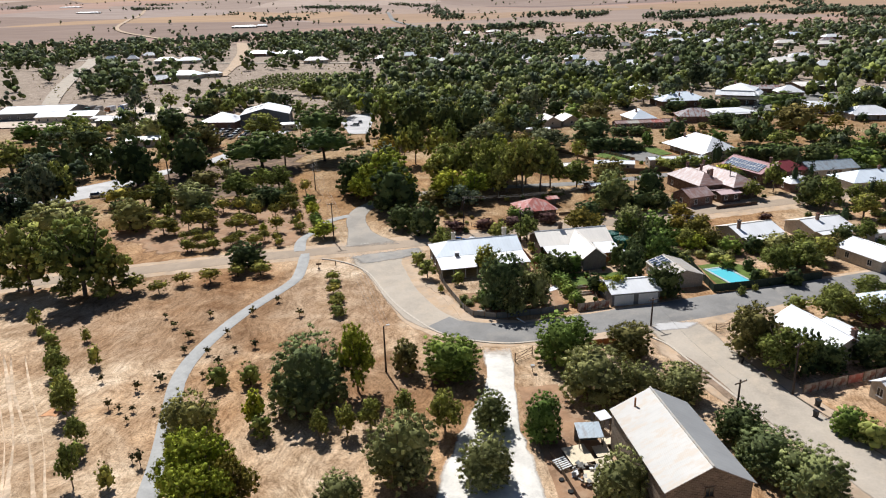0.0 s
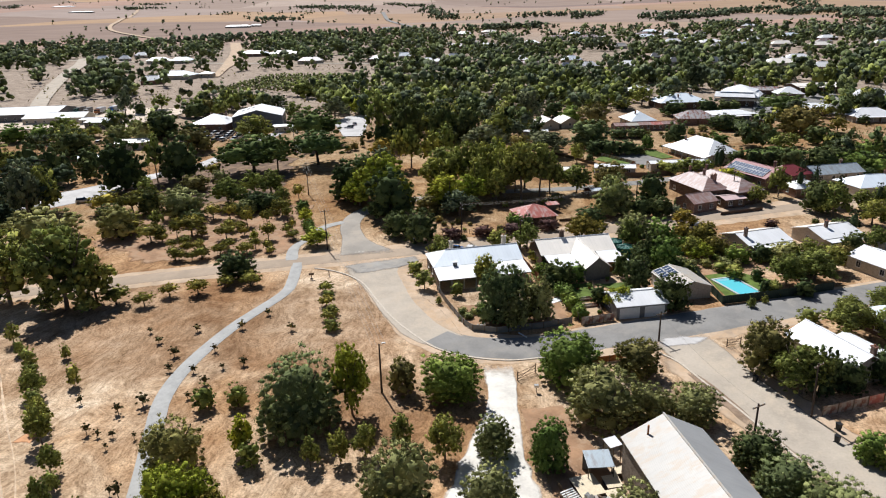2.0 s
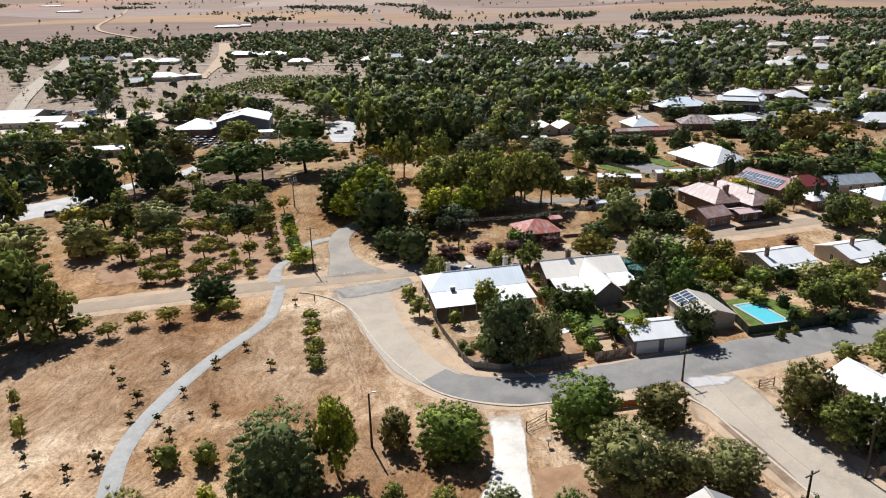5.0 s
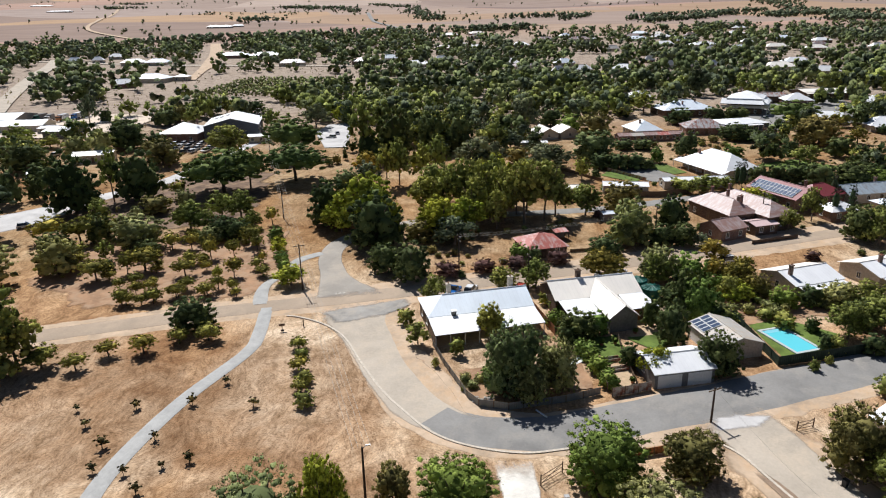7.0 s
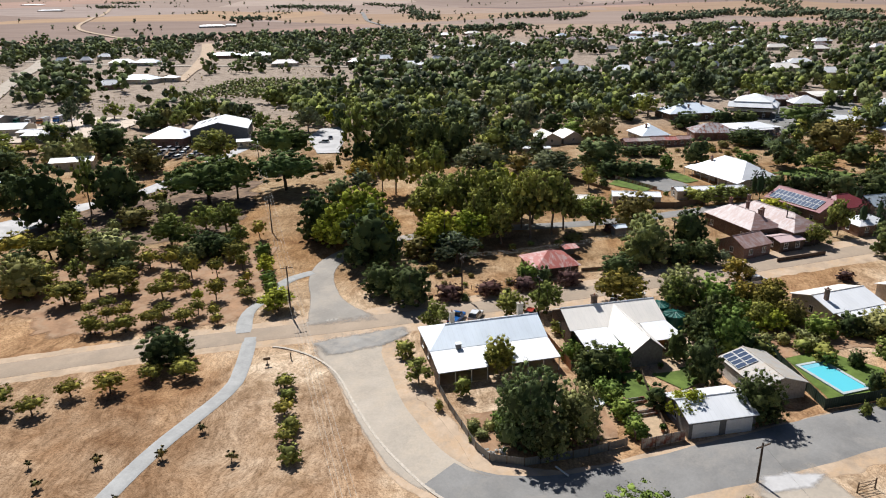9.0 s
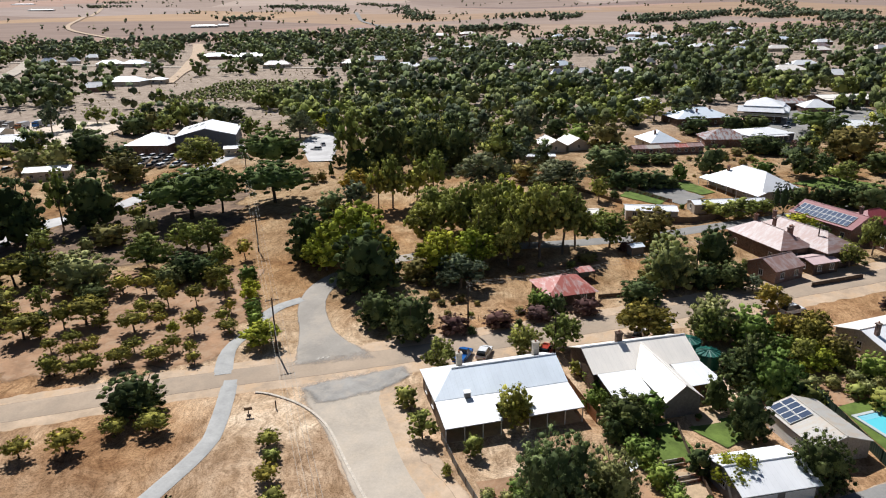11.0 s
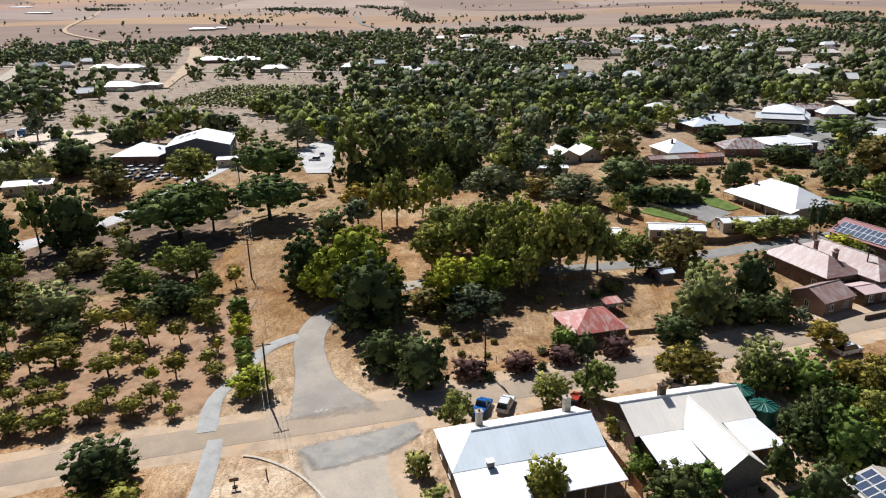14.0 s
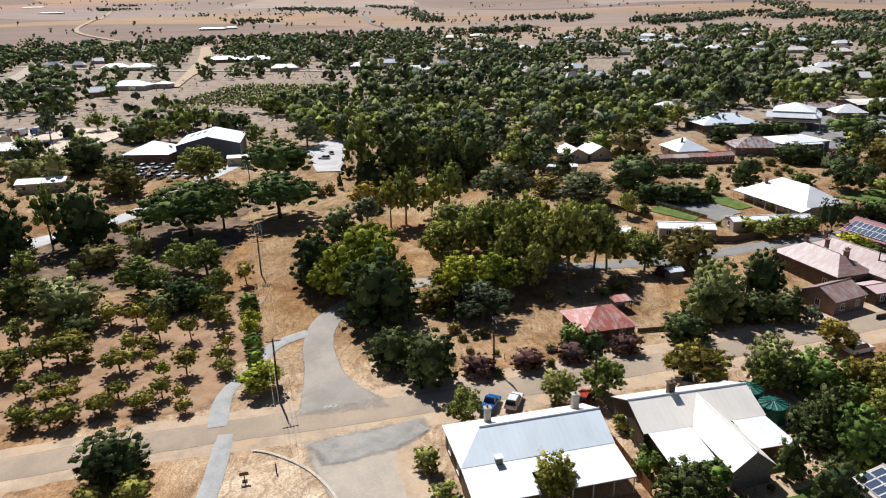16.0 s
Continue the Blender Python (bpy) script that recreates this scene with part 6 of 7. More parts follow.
def town_keep(x, y):
    if not clear(x, y) or before_house(x, y) or any(beside(q, x, y, 12) for q in STREETS):
        return False
    if x < -130 and y < 720:
        return noise.noise((x / 60, y / 30, 4.0)) > 0.12
    if x < -150 - (y - 1000) * 0.6 and y > 1020:
        return noise.noise((x / 120, y / 60, 4.0)) > 0.45
    if x < -20 and 480 < y < 640:
        return noise.noise((x / 40, y / 30, 4.0)) > 0.1
    if x > 140 and y > 560:
        return noise.noise((x / 70, y / 40, 6.0)) > (-0.02 if y < 1080 else 0.15)
    return noise.noise((x / 90, y / 60, 6.0)) > -0.3


def hill_keep(x, y):
    belt = abs(noise.noise((x / 700, y / 900, 9.0))) < 0.035 or abs(noise.noise((x / 900 + 4, y / 500, 2.0))) < 0.02
    grove = noise.noise((x / 260, y / 420, 19.0)) > 0.36
    return belt or grove or noise.noise((x * 3.1, y * 3.1, 1.0)) > 0.62


def charted(x, y):
    """The reserve and the near gardens, where each tree is a thing of its own."""
    return -0.36 * (y - 60) < x < 0.66 * (y - 60) and (y < 274 or x < -18 or x > 62)


# far woods lean on the bluish h leaves, whose colour carries the haze
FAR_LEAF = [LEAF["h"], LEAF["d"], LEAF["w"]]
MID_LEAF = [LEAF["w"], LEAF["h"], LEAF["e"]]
mid = [q for q in scatter(1120, 21, -330, 420, 225, 470, mid_keep, 6, 13) if not before_house(q[0], q[1], 40)]
mid_near = [q for q in mid if q[1] < 335 and not charted(q[0], q[1])]
mid_far = [q for q in mid if q[1] >= 335]
for k in range(3):
    woods("reserve_woods", ("olive-green gum woods", "yellow-green woods", "green woods")[k] + " across the reserve and gardens", mid_near[k::4], LEAF["ewh"[k]], 31 + k, 16, 24, 0.62)
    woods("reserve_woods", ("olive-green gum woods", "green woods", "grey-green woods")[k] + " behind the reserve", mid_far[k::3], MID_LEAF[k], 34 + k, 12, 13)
town = scatter(3300, 22, -900, 1000, 440, 1230, town_keep, 8, 17)
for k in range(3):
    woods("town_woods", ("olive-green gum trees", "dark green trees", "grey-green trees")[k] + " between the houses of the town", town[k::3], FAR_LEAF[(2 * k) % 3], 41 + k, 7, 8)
brush = scatter(1100, 29, -330, 480, 215, 620, lambda x, y: clear(x, y) and not on_road(x, y) and (y > 300 or not charted(x, y)) and noise.noise((x / 30, y / 30, 12.0)) > -0.15, 1.0, 3.4)
woods("undergrowth", "low olive-green scrub between the trees", brush, LEAF["b"], 37, 4, 9)
BELTS_WEST = [((-1150, 2980), (-1000, 3020), 50, 60), ((-1223, 3420), (-1130, 3400), 60, 40), ((-378, 2867), (-250, 2600), 80, 130), ((-225, 2806), (-104, 2308), 40, 60), ((-732, 2462), (-563, 2480), 20, 14), ((-345, 1956), (-330, 1900), 60, 50), ((-1661, 3086), (-1791, 3430), 40, 40), ((-62, 3040), (87, 2774), 30, 60), ((87, 2774), (96, 1725), 30, 80), ((865, 1595), (983, 1695), 50, 120), ((892, 1430), (991, 1440), 40, 90)]
BELTS_EAST = [((983, 1695), (1209, 1742), 60, 120), ((497, 1513), (670, 1715), 14, 40), ((670, 1715), (785, 1731), 12, 30), ((785, 1731), (1015, 1890), 16, 60), ((1301, 2450), (1300, 2248), 90, 60), ((375, 1578), (485, 1740), 20, 40), ((560, 1165), (547, 1248), 40, 40), ((556, 827), (611, 871), 60, 60), ((-860, 1010), (-420, 1080), 70, 130), ((-420, 1080), (-240, 1180), 60, 90), ((-240, 1180), (120, 1330), 80, 120)]
BELTS_FAR = [((971, 1346), (1065, 1686), 40, 110), ((1065, 1686), (1214, 2256), 60, 120), ((521, 1462), (656, 1555), 20, 70), ((656, 1555), (827, 1720), 25, 80), ((271, 1699), (456, 1743), 30, 60), ((50, 2345), (130, 1751), 20, 50), ((134, 1293), (276, 1349), 30, 100), ((-206, 2679), (-137, 2945), 20, 20)]
rg = random.Random(12)
grove = []
for (ax, ay), (bx, by), wide, n in BELTS_WEST + BELTS_EAST + BELTS_FAR:
    for k in range(n):
        t, H = rg.random(), rg.uniform(8, 15)
        grove.append((ax + (bx - ax) * t + rg.gauss(0, wide * 0.5), ay + (by - ay) * t + rg.gauss(0, wide * 0.5), H, H * rg.uniform(0.4, 0.55)))
# belts and hill trees get their haze from the leaf colour as well
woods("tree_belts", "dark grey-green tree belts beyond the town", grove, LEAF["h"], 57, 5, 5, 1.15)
hills = scatter(330, 23, -2600, 2900, 1250, 4200, hill_keep, 7, 14)
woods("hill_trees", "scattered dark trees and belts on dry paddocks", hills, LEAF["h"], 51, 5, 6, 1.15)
rows = [(-122 + 5.0 * i + 1.2 * j, 466 + 5.4 * j - 1.0 * i, 4.0, 2.7) for i in range(16) for j in range(16)]
woods("grove", "olive grove planted in close rows", rows, LEAF["o"], 61, 5, 8)


woods("reserve_woods", "dark green woods across the reserve and gardens", mid_near[3::4], LEAF["d"], 39, 16, 24, 0.62)


def far_house(label, x, y, turn, L, W, roof_mat, wall_mat, ridge=5.4):
    h = thing("house", label, "house", x, y, turn, "houses of the town")
    walls(h, L, W, 3.2, ridge, "hip", wall_mat)
    roof(h, L, W, 3.3, ridge, "hip", roof_mat, 0.5)
    for s in (-0.28, 0.28):
        window(h, s * L, -W / 2 - 0.02, 1.6, 1.4, 1.3, 0)


for fx, fy, fl in TOWN:
    if fy > 1350:
        far_house("long white-roofed farm shed beyond the town", fx, fy, 4, fl, fl * 0.3, "white_iron", "cream_wall", 6.0)
        continue
    wing = fl * rt.uniform(0.42, 0.55)
    far_house(rt.choice(["white-roofed house among the town's trees", "pale-roofed house on a town street"]), fx, fy, rt.uniform(-14, 14), fl, wing, rt.choice(["white_iron", "white_iron", "white_iron", "blue_iron", "cream_iron", "grey_iron"]), rt.choice(["cream_wall", "brick", "cream_wall"]), 6.2)
    if fl > 24:
        far_house("white-roofed outbuilding beside a town house", fx + fl * 0.78, fy + rt.uniform(-4, 10), rt.uniform(-10, 10), fl * 0.4, fl * 0.3, "white_iron", "cream_wall", 4.6)
for fx, fy, fl in FAR_HOMES:
    far_house("pale-roofed house in the far part of the town", fx, fy, rt.uniform(-25, 25), fl, fl * rt.uniform(0.5, 0.62), rt.choice(["white_iron", "white_iron", "blue_iron", "cream_iron", "grey_iron"]), rt.choice(["cream_wall", "brick"]), 6.4)


# ---------------------------------------------------------------- yards, fences, poles, vehicles
def ribbed(x0, x1, z0, z1, n=12, depth=0.03, thick=0.02):
    """One folded sheet standing upright."""
    v, f = [], []
    for i in range(n + 1):
        x, y = x0 + (x1 - x0) * i / n, depth * (i % 2)
        v += [(x, y, z0), (x, y, z1), (x, y + thick, z1), (x, y + thick, z0)]
    for i in range(n):
        a, b = 4 * i, 4 * i + 4
        f += [(a + k, b + k, b + (k + 1) % 4, a + (k + 1) % 4) for k in range(4)]
    f += [(0, 1, 2, 3), (4 * n + 3, 4 * n + 2, 4 * n + 1, 4 * n)]
    return v, f


def panel_fence(label, pts, h, mat, step=2.4, group="", post="timber"):
    """A sheet fence along a line: posts, rails and sheet panels, each a part."""
    f = thing("fence", label, "fence", pts[0][0], pts[0][1], 0, group, z=0)
    ox, oy = pts[0]
    for (ax, ay), (bx, by) in zip(pts, pts[1:]):
        n = max(1, round(math.hypot(bx - ax, by - ay) / step))
        ang = math.degrees(math.atan2(by - ay, bx - ax))
        w = math.hypot(bx - ax, by - ay) / n
        for k in range(n):
            x, y = ax + (bx - ax) * k / n, ay + (by - ay) * k / n
            m = pose(x - ox, y - oy, gz(x, y), 0, 0, ang)
            part("panel", ribbed(0.06, w - 0.06, 0.02, h), M[mat], f, "", m)
            part("post", box(-0.05, 0.05, -0.05, 0.05, -0.2, h + 0.06), M[post], f, "", m)
    return f


def wire_fence(label, pts, h=1.1, step=3.0):
    f = thing("fence", label, "fence", pts[0][0], pts[0][1], 0, z=0)
    ox, oy = pts[0]
    for (ax, ay), (bx, by) in zip(pts, pts[1:]):
        n = max(1, round(math.hypot(bx - ax, by - ay) / step))
        for k in range(n + 1):
            x, y = ax + (bx - ax) * k / n, ay + (by - ay) * k / n
            part("post", tube((x - ox, y - oy, gz(x, y) - 0.2), (x - ox, y - oy, gz(x, y) + h), 0.06, 0.05, 6), M["timber"], f)
        for z in (0.4, 0.75, h - 0.08):
            part("wire", tube((ax - ox, ay - oy, gz(ax, ay) + z), (bx - ox, by - oy, gz(bx, by) + z), 0.012, 0.012, 4), M["steel"], f)
    return f


def power_pole(x, y, h, turn, label, arms=1, lamp=False, lean=0.0, mat="pole"):
    p = thing("power_pole", label, "power pole", x, y, turn, "power poles")
    part("shaft", tube((0, 0, -0.4), (lean, 0, h), 0.17, 0.11, 8), M[mat], p)
    for k in range(arms):
        z = h - 0.35 - 0.9 * k
        a = part("crossarm", box(lean - 1.1, lean + 1.1, -0.14, -0.02, z - 0.07, z + 0.07), M["timber"], p)
        for sx in (-1.0, -0.4, 0.4, 1.0):
            part("insulator", tube((lean + sx, -0.08, z + 0.07), (lean + sx, -0.08, z + 0.25), 0.05, 0.035, 6), M["white_paint"], a)
    if lamp:
        arm = part("lamp_arm", tube((lean, 0, h - 0.25), (lean + 0.5, 0.15, h + 0.05), 0.04, 0.035, 6), M["steel"], p)
        part("lamp_head", box(lean + 0.42, lean + 0.95, 0.06, 0.26, h + 0.0, h + 0.12), M["steel"], arm)
    return p


def wire(a, b, sag, name="power_line"):
    a, b = Vector(a), Vector(b)
    n = 14
    pts = [a.lerp(b, k / n) - Vector((0, 0, sag * 4 * (k / n) * (1 - k / n))) for k in range(n + 1)]
    w = (b - a).normalized()
    u = w.orthogonal().normalized()
    q = w.cross(u)
    v, f = [], []
    for p in pts:
        v += [tuple(p + 0.014 * (math.cos(2.1 * k) * u + math.sin(2.1 * k) * q)) for k in range(3)]
    for k in range(n):
        f += [(3 * k + i, 3 * k + (i + 1) % 3, 3 * k + 3 + (i + 1) % 3, 3 * k + 3 + i) for i in range(3)]
    return v, f


def span(p, q, sag=1.0, label="pale aluminium power lines between poles", sides=(-1.0, -0.4, 0.4, 1.0)):
    """Wires between two poles; p, q: (x, y, height, turn)."""
    e = thing("power_line", label, "power line", (p[0] + q[0]) / 2, (p[1] + q[1]) / 2, 0, "power lines", z=0)
    cx, cy = (p[0] + q[0]) / 2, (p[1] + q[1]) / 2
    for s in sides:
        ends = []
        for x, y, h, t in (p, q):
            ends.append((x + s * math.cos(radians(t)) - cx, y + s * math.sin(radians(t)) - cy, gz(x, y) + h - 0.1))
        part("wire", wire(ends[0], ends[1], sag), M["cable"], e)


def car(label, x, y, turn, paint, kind="hatch", size=(4.3, 1.78, 1.48), group="parked cars"):
    """A parked car: body, glazed cabin, wheels, lights."""
    L, W, H = size
    c = thing("car" if kind != "truck" else "truck", label, "car" if kind != "truck" else "truck", x, y, turn, group)
    c.location.z += 0.13
    hw = W / 2
    waist = 0.56 * H
    def prism(profile, w0, w1):
        n = len(profile)
        zmin, zmax = min(p[1] for p in profile), max(p[1] for p in profile)
        v = []
        for s in (-1, 1):
            for px, pz in profile:
                w = w0 + (w1 - w0) * (pz - zmin) / max(0.01, zmax - zmin)
                v.append((px, s * w, pz))
        f = [tuple(range(n - 1, -1, -1)), tuple(range(n, 2 * n))]
        f += [(i, (i + 1) % n, (i + 1) % n + n, i + n) for i in range(n)]
        return v, f
    b = L / 2
    body = prism([(-b, 0.28), (b, 0.28), (b, waist * 0.8), (b - 0.25, waist * 0.95), (b - 1.1, waist), (-b + 0.1, waist), (-b, waist * 0.8)], hw, hw * 0.96)
    part("body", body, M[paint], c)
    cab = [(-b + 0.15, waist), (b - 1.15, waist), (b - 1.75, H - 0.05), (b - 2.1, H), (-b + 0.6, H), (-b + 0.35, H - 0.1)]
    if kind == "ute":
        cab = [(-0.3, waist), (b - 1.15, waist), (b - 1.75, H - 0.05), (b - 2.0, H), (0.0, H), (-0.2, H - 0.1)]
    part("glasshouse", prism([(px, pz) for px, pz in cab], hw * 0.93, hw * 0.74), M["glass"], c)
    rx0, rx1 = (-b + 0.6, b - 2.05) if kind != "ute" else (0.0, b - 1.95)
    part("car_roof", box(rx0, rx1, -hw * 0.74, hw * 0.74, H - 0.005, H + 0.04), M[paint], c)
    for sx in (-1, 1):
        for sy in (-1, 1):
            wx, wy = sx * (b - 0.8), sy * (hw - 0.1)
            w = part("wheel", tube((wx, wy - 0.1, 0.31), (wx, wy + 0.1, 0.31), 0.31, 0.31, 14), M["tyre"], c)
            part("rim", tube((wx, wy + sy * 0.09, 0.31), (wx, wy + sy * 0.112, 0.31), 0.19, 0.17, 10), M["steel"], w)
    for sy in (-1, 1):
        part("headlight", box(b - 0.06, b + 0.015, sy * hw * 0.7 - 0.18, sy * hw * 0.7 + 0.18, waist * 0.62, waist * 0.78), M["glass"], c)
        part("tail_light", box(-b - 0.015, -b + 0.05, sy * hw * 0.75 - 0.14, sy * hw * 0.75 + 0.14, waist * 0.62, waist * 0.82), M["paint_red"], c)
        part("mirror", box(b - 1.5, b - 1.3, sy * (hw + 0.1) - 0.09, sy * (hw + 0.1) + 0.09, waist, waist + 0.14), M[paint], c)
    return c


def truck(label, x, y, turn, paint, load):
    """A parked lorry: chassis, cab with glass, box body, six wheels."""
    c = thing("truck", label, "truck", x, y, turn, "depot vehicles")
    c.location.z += 0.5
    part("chassis", box(-4.0, 4.0, -0.5, 0.5, 0.55, 0.85), M["tyre"], c)
    cab = part("cab", join(box(2.1, 4.1, -1.15, 1.15, 0.6, 1.75), box(2.1, 3.9, -1.1, 1.1, 1.75, 2.7)), M[paint], c)
    part("windscreen", box(3.9, 3.93, -1.0, 1.0, 1.8, 2.55), M["glass"], cab)
    for sy in (-1, 1):
        part("side_window", box(2.7, 3.7, sy * 1.115 - 0.012, sy * 1.115 + 0.012, 1.85, 2.5), M["glass"], cab)
        part("headlight", box(4.1, 4.13, sy * 0.85 - 0.16, sy * 0.85 + 0.16, 0.8, 1.0), M["white_paint"], cab)
        for wx in (-3.0, -1.9, 3.0):
            part("wheel", tube((wx, sy * 1.05 - 0.14, 0.48), (wx, sy * 1.05 + 0.14, 0.48), 0.48, 0.48, 14), M["tyre"], c)
    part("box_body", box(-4.1, 1.9, -1.2, 1.2, 0.88, 3.2), M[load], c)


def water_tank(x, y, r, h, label):
    t = thing("water_tank", label, "water tank", x, y, 0, "water tanks")
    n = 28
    v, f = [], []
    rows = [(r, 0), (r, h * 0.92), (r * 0.96, h * 0.96)]
    for rr, z in rows:
        v += [(rr * math.cos(2 * math.pi * k / n), rr * math.sin(2 * math.pi * k / n), z) for k in range(n)]
    for j in range(len(rows) - 1):
        f += [(j * n + k, j * n + (k + 1) % n, (j + 1) * n + (k + 1) % n, (j + 1) * n + k) for k in range(n)]
    part("tank_body", (v, f), M["tank"], t)
    cv = [(0, 0, h + 0.38)] + [(r * 0.98 * math.cos(2 * math.pi * k / n), r * 0.98 * math.sin(2 * math.pi * k / n), h * 0.96) for k in range(n)]
    part("tank_lid", (cv, [(0, k + 1, (k + 1) % n + 1) for k in range(n)]), M["tank"], t)
    for k in range(14):
        a = 2 * math.pi * k / 14
        part("rib", tube((0.25 * math.cos(a), 0.25 * math.sin(a), h + 0.34), (r * math.cos(a), r * math.sin(a), h * 0.97), 0.09, 0.12, 5), M["tank"], t)
    part("hatch", tube((0, 0, h + 0.34), (0, 0, h + 0.46), 0.28, 0.28, 12), M["tank"], t)
    part("downpipe", tube((r + 0.08, -r * 0.3, 0), (r + 0.08, -r * 0.3, h), 0.06, 0.06, 6), M["white_paint"], t)


def wheelie_bin(x, y, turn, lid="bin"):
    b = thing("wheelie_bin", "black plastic wheelie bin on the verge", "bin", x, y, turn, "bins", z=gz(x, y) + 0.08)
    v = [(sx * w, sy * w, z) for z, w in ((0.08, 0.22), (1.0, 0.3)) for sx, sy in ((-1, -1), (1, -1), (1, 1), (-1, 1))]
    part("bin_body", (v, [(3, 2, 1, 0), (4, 5, 6, 7), (0, 1, 5, 4), (1, 2, 6, 5), (2, 3, 7, 6), (3, 0, 4, 7)]), M["bin"], b)
    part("lid", slab([(-0.33, -0.34, 1.03), (0.33, -0.34, 1.03), (0.33, 0.34, 1.1), (-0.33, 0.34, 1.1)], 0.05), M[lid], b)
    for s in (-1, 1):
        part("wheel", tube((s * 0.24, 0.26, 0.1), (s * 0.3, 0.26, 0.1), 0.1, 0.1, 10), M["tyre"], b)
    part("handle", tube((-0.25, 0.38, 0.98), (0.25, 0.38, 0.98), 0.02, 0.02, 6), M["bin"], b)


def kerb(label, pts, w=0.42, h=0.08, lift=0.1):
    c = smooth_line([(x, y, w) for x, y in pts], 1.2)
    d = np.gradient(c[:, :2], axis=0)
    d /= np.linalg.norm(d, axis=1)[:, None]
    v, f = [], []
    for (x, y, _), (dx, dy) in zip(c, d):
        for s, z in ((-w / 2, -0.1), (-w / 2 + 0.03, h), (w / 2 - 0.03, h), (w / 2, -0.1)):
            v.append((x - dy * s, y + dx * s, gz(x, y) + lift + z))
    for i in range(len(c) - 1):
        f += [(i * 4 + k + 1, i * 4 + k, i * 4 + 4 + k, i * 4 + 5 + k) for k in range(3)]
    tagged(link("kerb", mesh("kerb", v, f, M["kerb"])), label, "kerb", kind="structure")


def pool():
    p = thing("swimming_pool", "rectangular swimming pool with clear turquoise water", "swimming pool", 66.1, 125.1, 12, z=0.14)
    L, W = 8.2, 4.3
    c = part("coping", join(box(-W / 2 - 0.5, W / 2 + 0.5, L / 2, L / 2 + 0.5, 0, 0.16), box(-W / 2 - 0.5, W / 2 + 0.5, -L / 2 - 0.5, -L / 2, 0, 0.16),
                            box(-W / 2 - 0.5, -W / 2, -L / 2, L / 2, 0, 0.16), box(W / 2, W / 2 + 0.5, -L / 2, L / 2, 0, 0.16)), M["coping"], p)
    part("water", box(-W / 2 + 0.004, W / 2 - 0.004, -L / 2 + 0.004, L / 2 - 0.004, -0.1, 0.08), M["water"], p)
    for k in range(3):
        part("step", box(-W / 2 + 0.3, W / 2 - 0.3, L / 2 - 0.35 * (k + 1), L / 2 - 0.35 * k - 0.006, 0.06, 0.095 - 0.004 * k), M["pool_step"], p)


def gate(label, x, y, turn, w, h=1.3):
    g = thing("gate", label, "gate", x, y, turn)
    for px in (0, w):
        part("gate_post", tube((px, 0, -0.2), (px, 0, h + 0.25), 0.09, 0.08, 8), M["timber"], g)
    for z in (0.25, h * 0.6, h):
        part("rail", tube((0.1, 0, z), (w - 0.1, 0, z), 0.04, 0.04, 6), M["timber"], g)
    part("brace", tube((0.1, 0, 0.25), (w - 0.1, 0, h), 0.035, 0.035, 6), M["timber"], g)


def info_sign():
    s = thing("information_sign", "dark timber information sign on a post", "sign", -20.4, 139.0, 10)
    part("post", tube((0, 0, -0.2), (0, 0, 1.3), 0.07, 0.07, 8), M["pole"], s)
    part("board", box(-0.55, 0.55, -0.14, -0.06, 0.95, 1.4), M["timber"], s)
    part("footing", box(-0.3, 0.3, -0.22, 0.22, -0.1, 0.14), M["pole"], s)


def street_sign(x, y, turn, label):
    s = thing("street_sign", label, "sign", x, y, turn)
    part("post", tube((0, 0, -0.2), (0, 0, 2.6), 0.035, 0.035, 6), M["steel"], s)
    part("blade", box(-0.3, 0.3, -0.03, -0.012, 1.9, 2.55), M["white_paint"], s)


M["coping"] = plain("pale_pool_coping", (0.52, 0.56, 0.55), 0.8, 0, 0.1)
M["pool_step"] = plain("pool_step_tile", (0.25, 0.62, 0.72), 0.4, 0, 0.05)
M["straw"] = plain("dry_straw", (0.62, 0.50, 0.33), 0.9, 0, 0.3, 0.3)
M["straw_dark"] = plain("brown_grass_blades", (0.34, 0.25, 0.14), 0.9, 0, 0.3, 0.3)
M["sheet"] = plain("cream_tarpaulin", (0.80, 0.68, 0.48), 0.8, 0, 0.15)
M["rubble"] = plain("pale_rubble", (0.55, 0.52, 0.47), 0.9, 0, 0.3)
M["tyre_red"] = plain("old_red_brick", (0.36, 0.13, 0.08), 0.9)

# power line down the reserve
P1, P2, P3, P4 = (-3.8, 91.0, 8.0, 5), (-18.9, 157.0, 10.0, 15), (-30.0, 207.0, 8.8, 14), (-43.0, 267, 10.0, 14)
power_pole(*P1, "dark timber street-light pole in dry grass", 0, True)
power_pole(*P2, "dark timber power pole beside the orchard", 1)
power_pole(*P3, "timber power pole with a crossarm and transformer", 2)
power_pole(*P4, "timber power pole on bare earth", 1)
power_pole(-62, 350, 9, 14, "timber power pole beside the steel shed", 1)
for a_end, b_end in ((P1, P2), (P2, P3), (P3, P4), (P4, (-62, 350, 9, 14))):
    span(a_end, b_end)
Q1, Q2, Q3 = (13.8, 162.4, 8.7, 100), (26.8, 151.9, 7.6, 100), (63, 178.6, 8.4, 100)
power_pole(*Q1, "timber power pole behind the street verge", 2)
power_pole(*Q2, "dark timber pole among the street trees", 1)
power_pole(*Q3, "timber power pole before the old brick house", 1)
power_pole(93.5, 186, 8.4, 100, "timber power pole beside the old house", 1)
power_pole(42.4, 103.1, 5.5, 20, "dark timber power pole at the road junction", 1)
power_pole(43.6, 73.0, 6.6, 25, "dark timber pole with a crossarm beside the side road", 1)
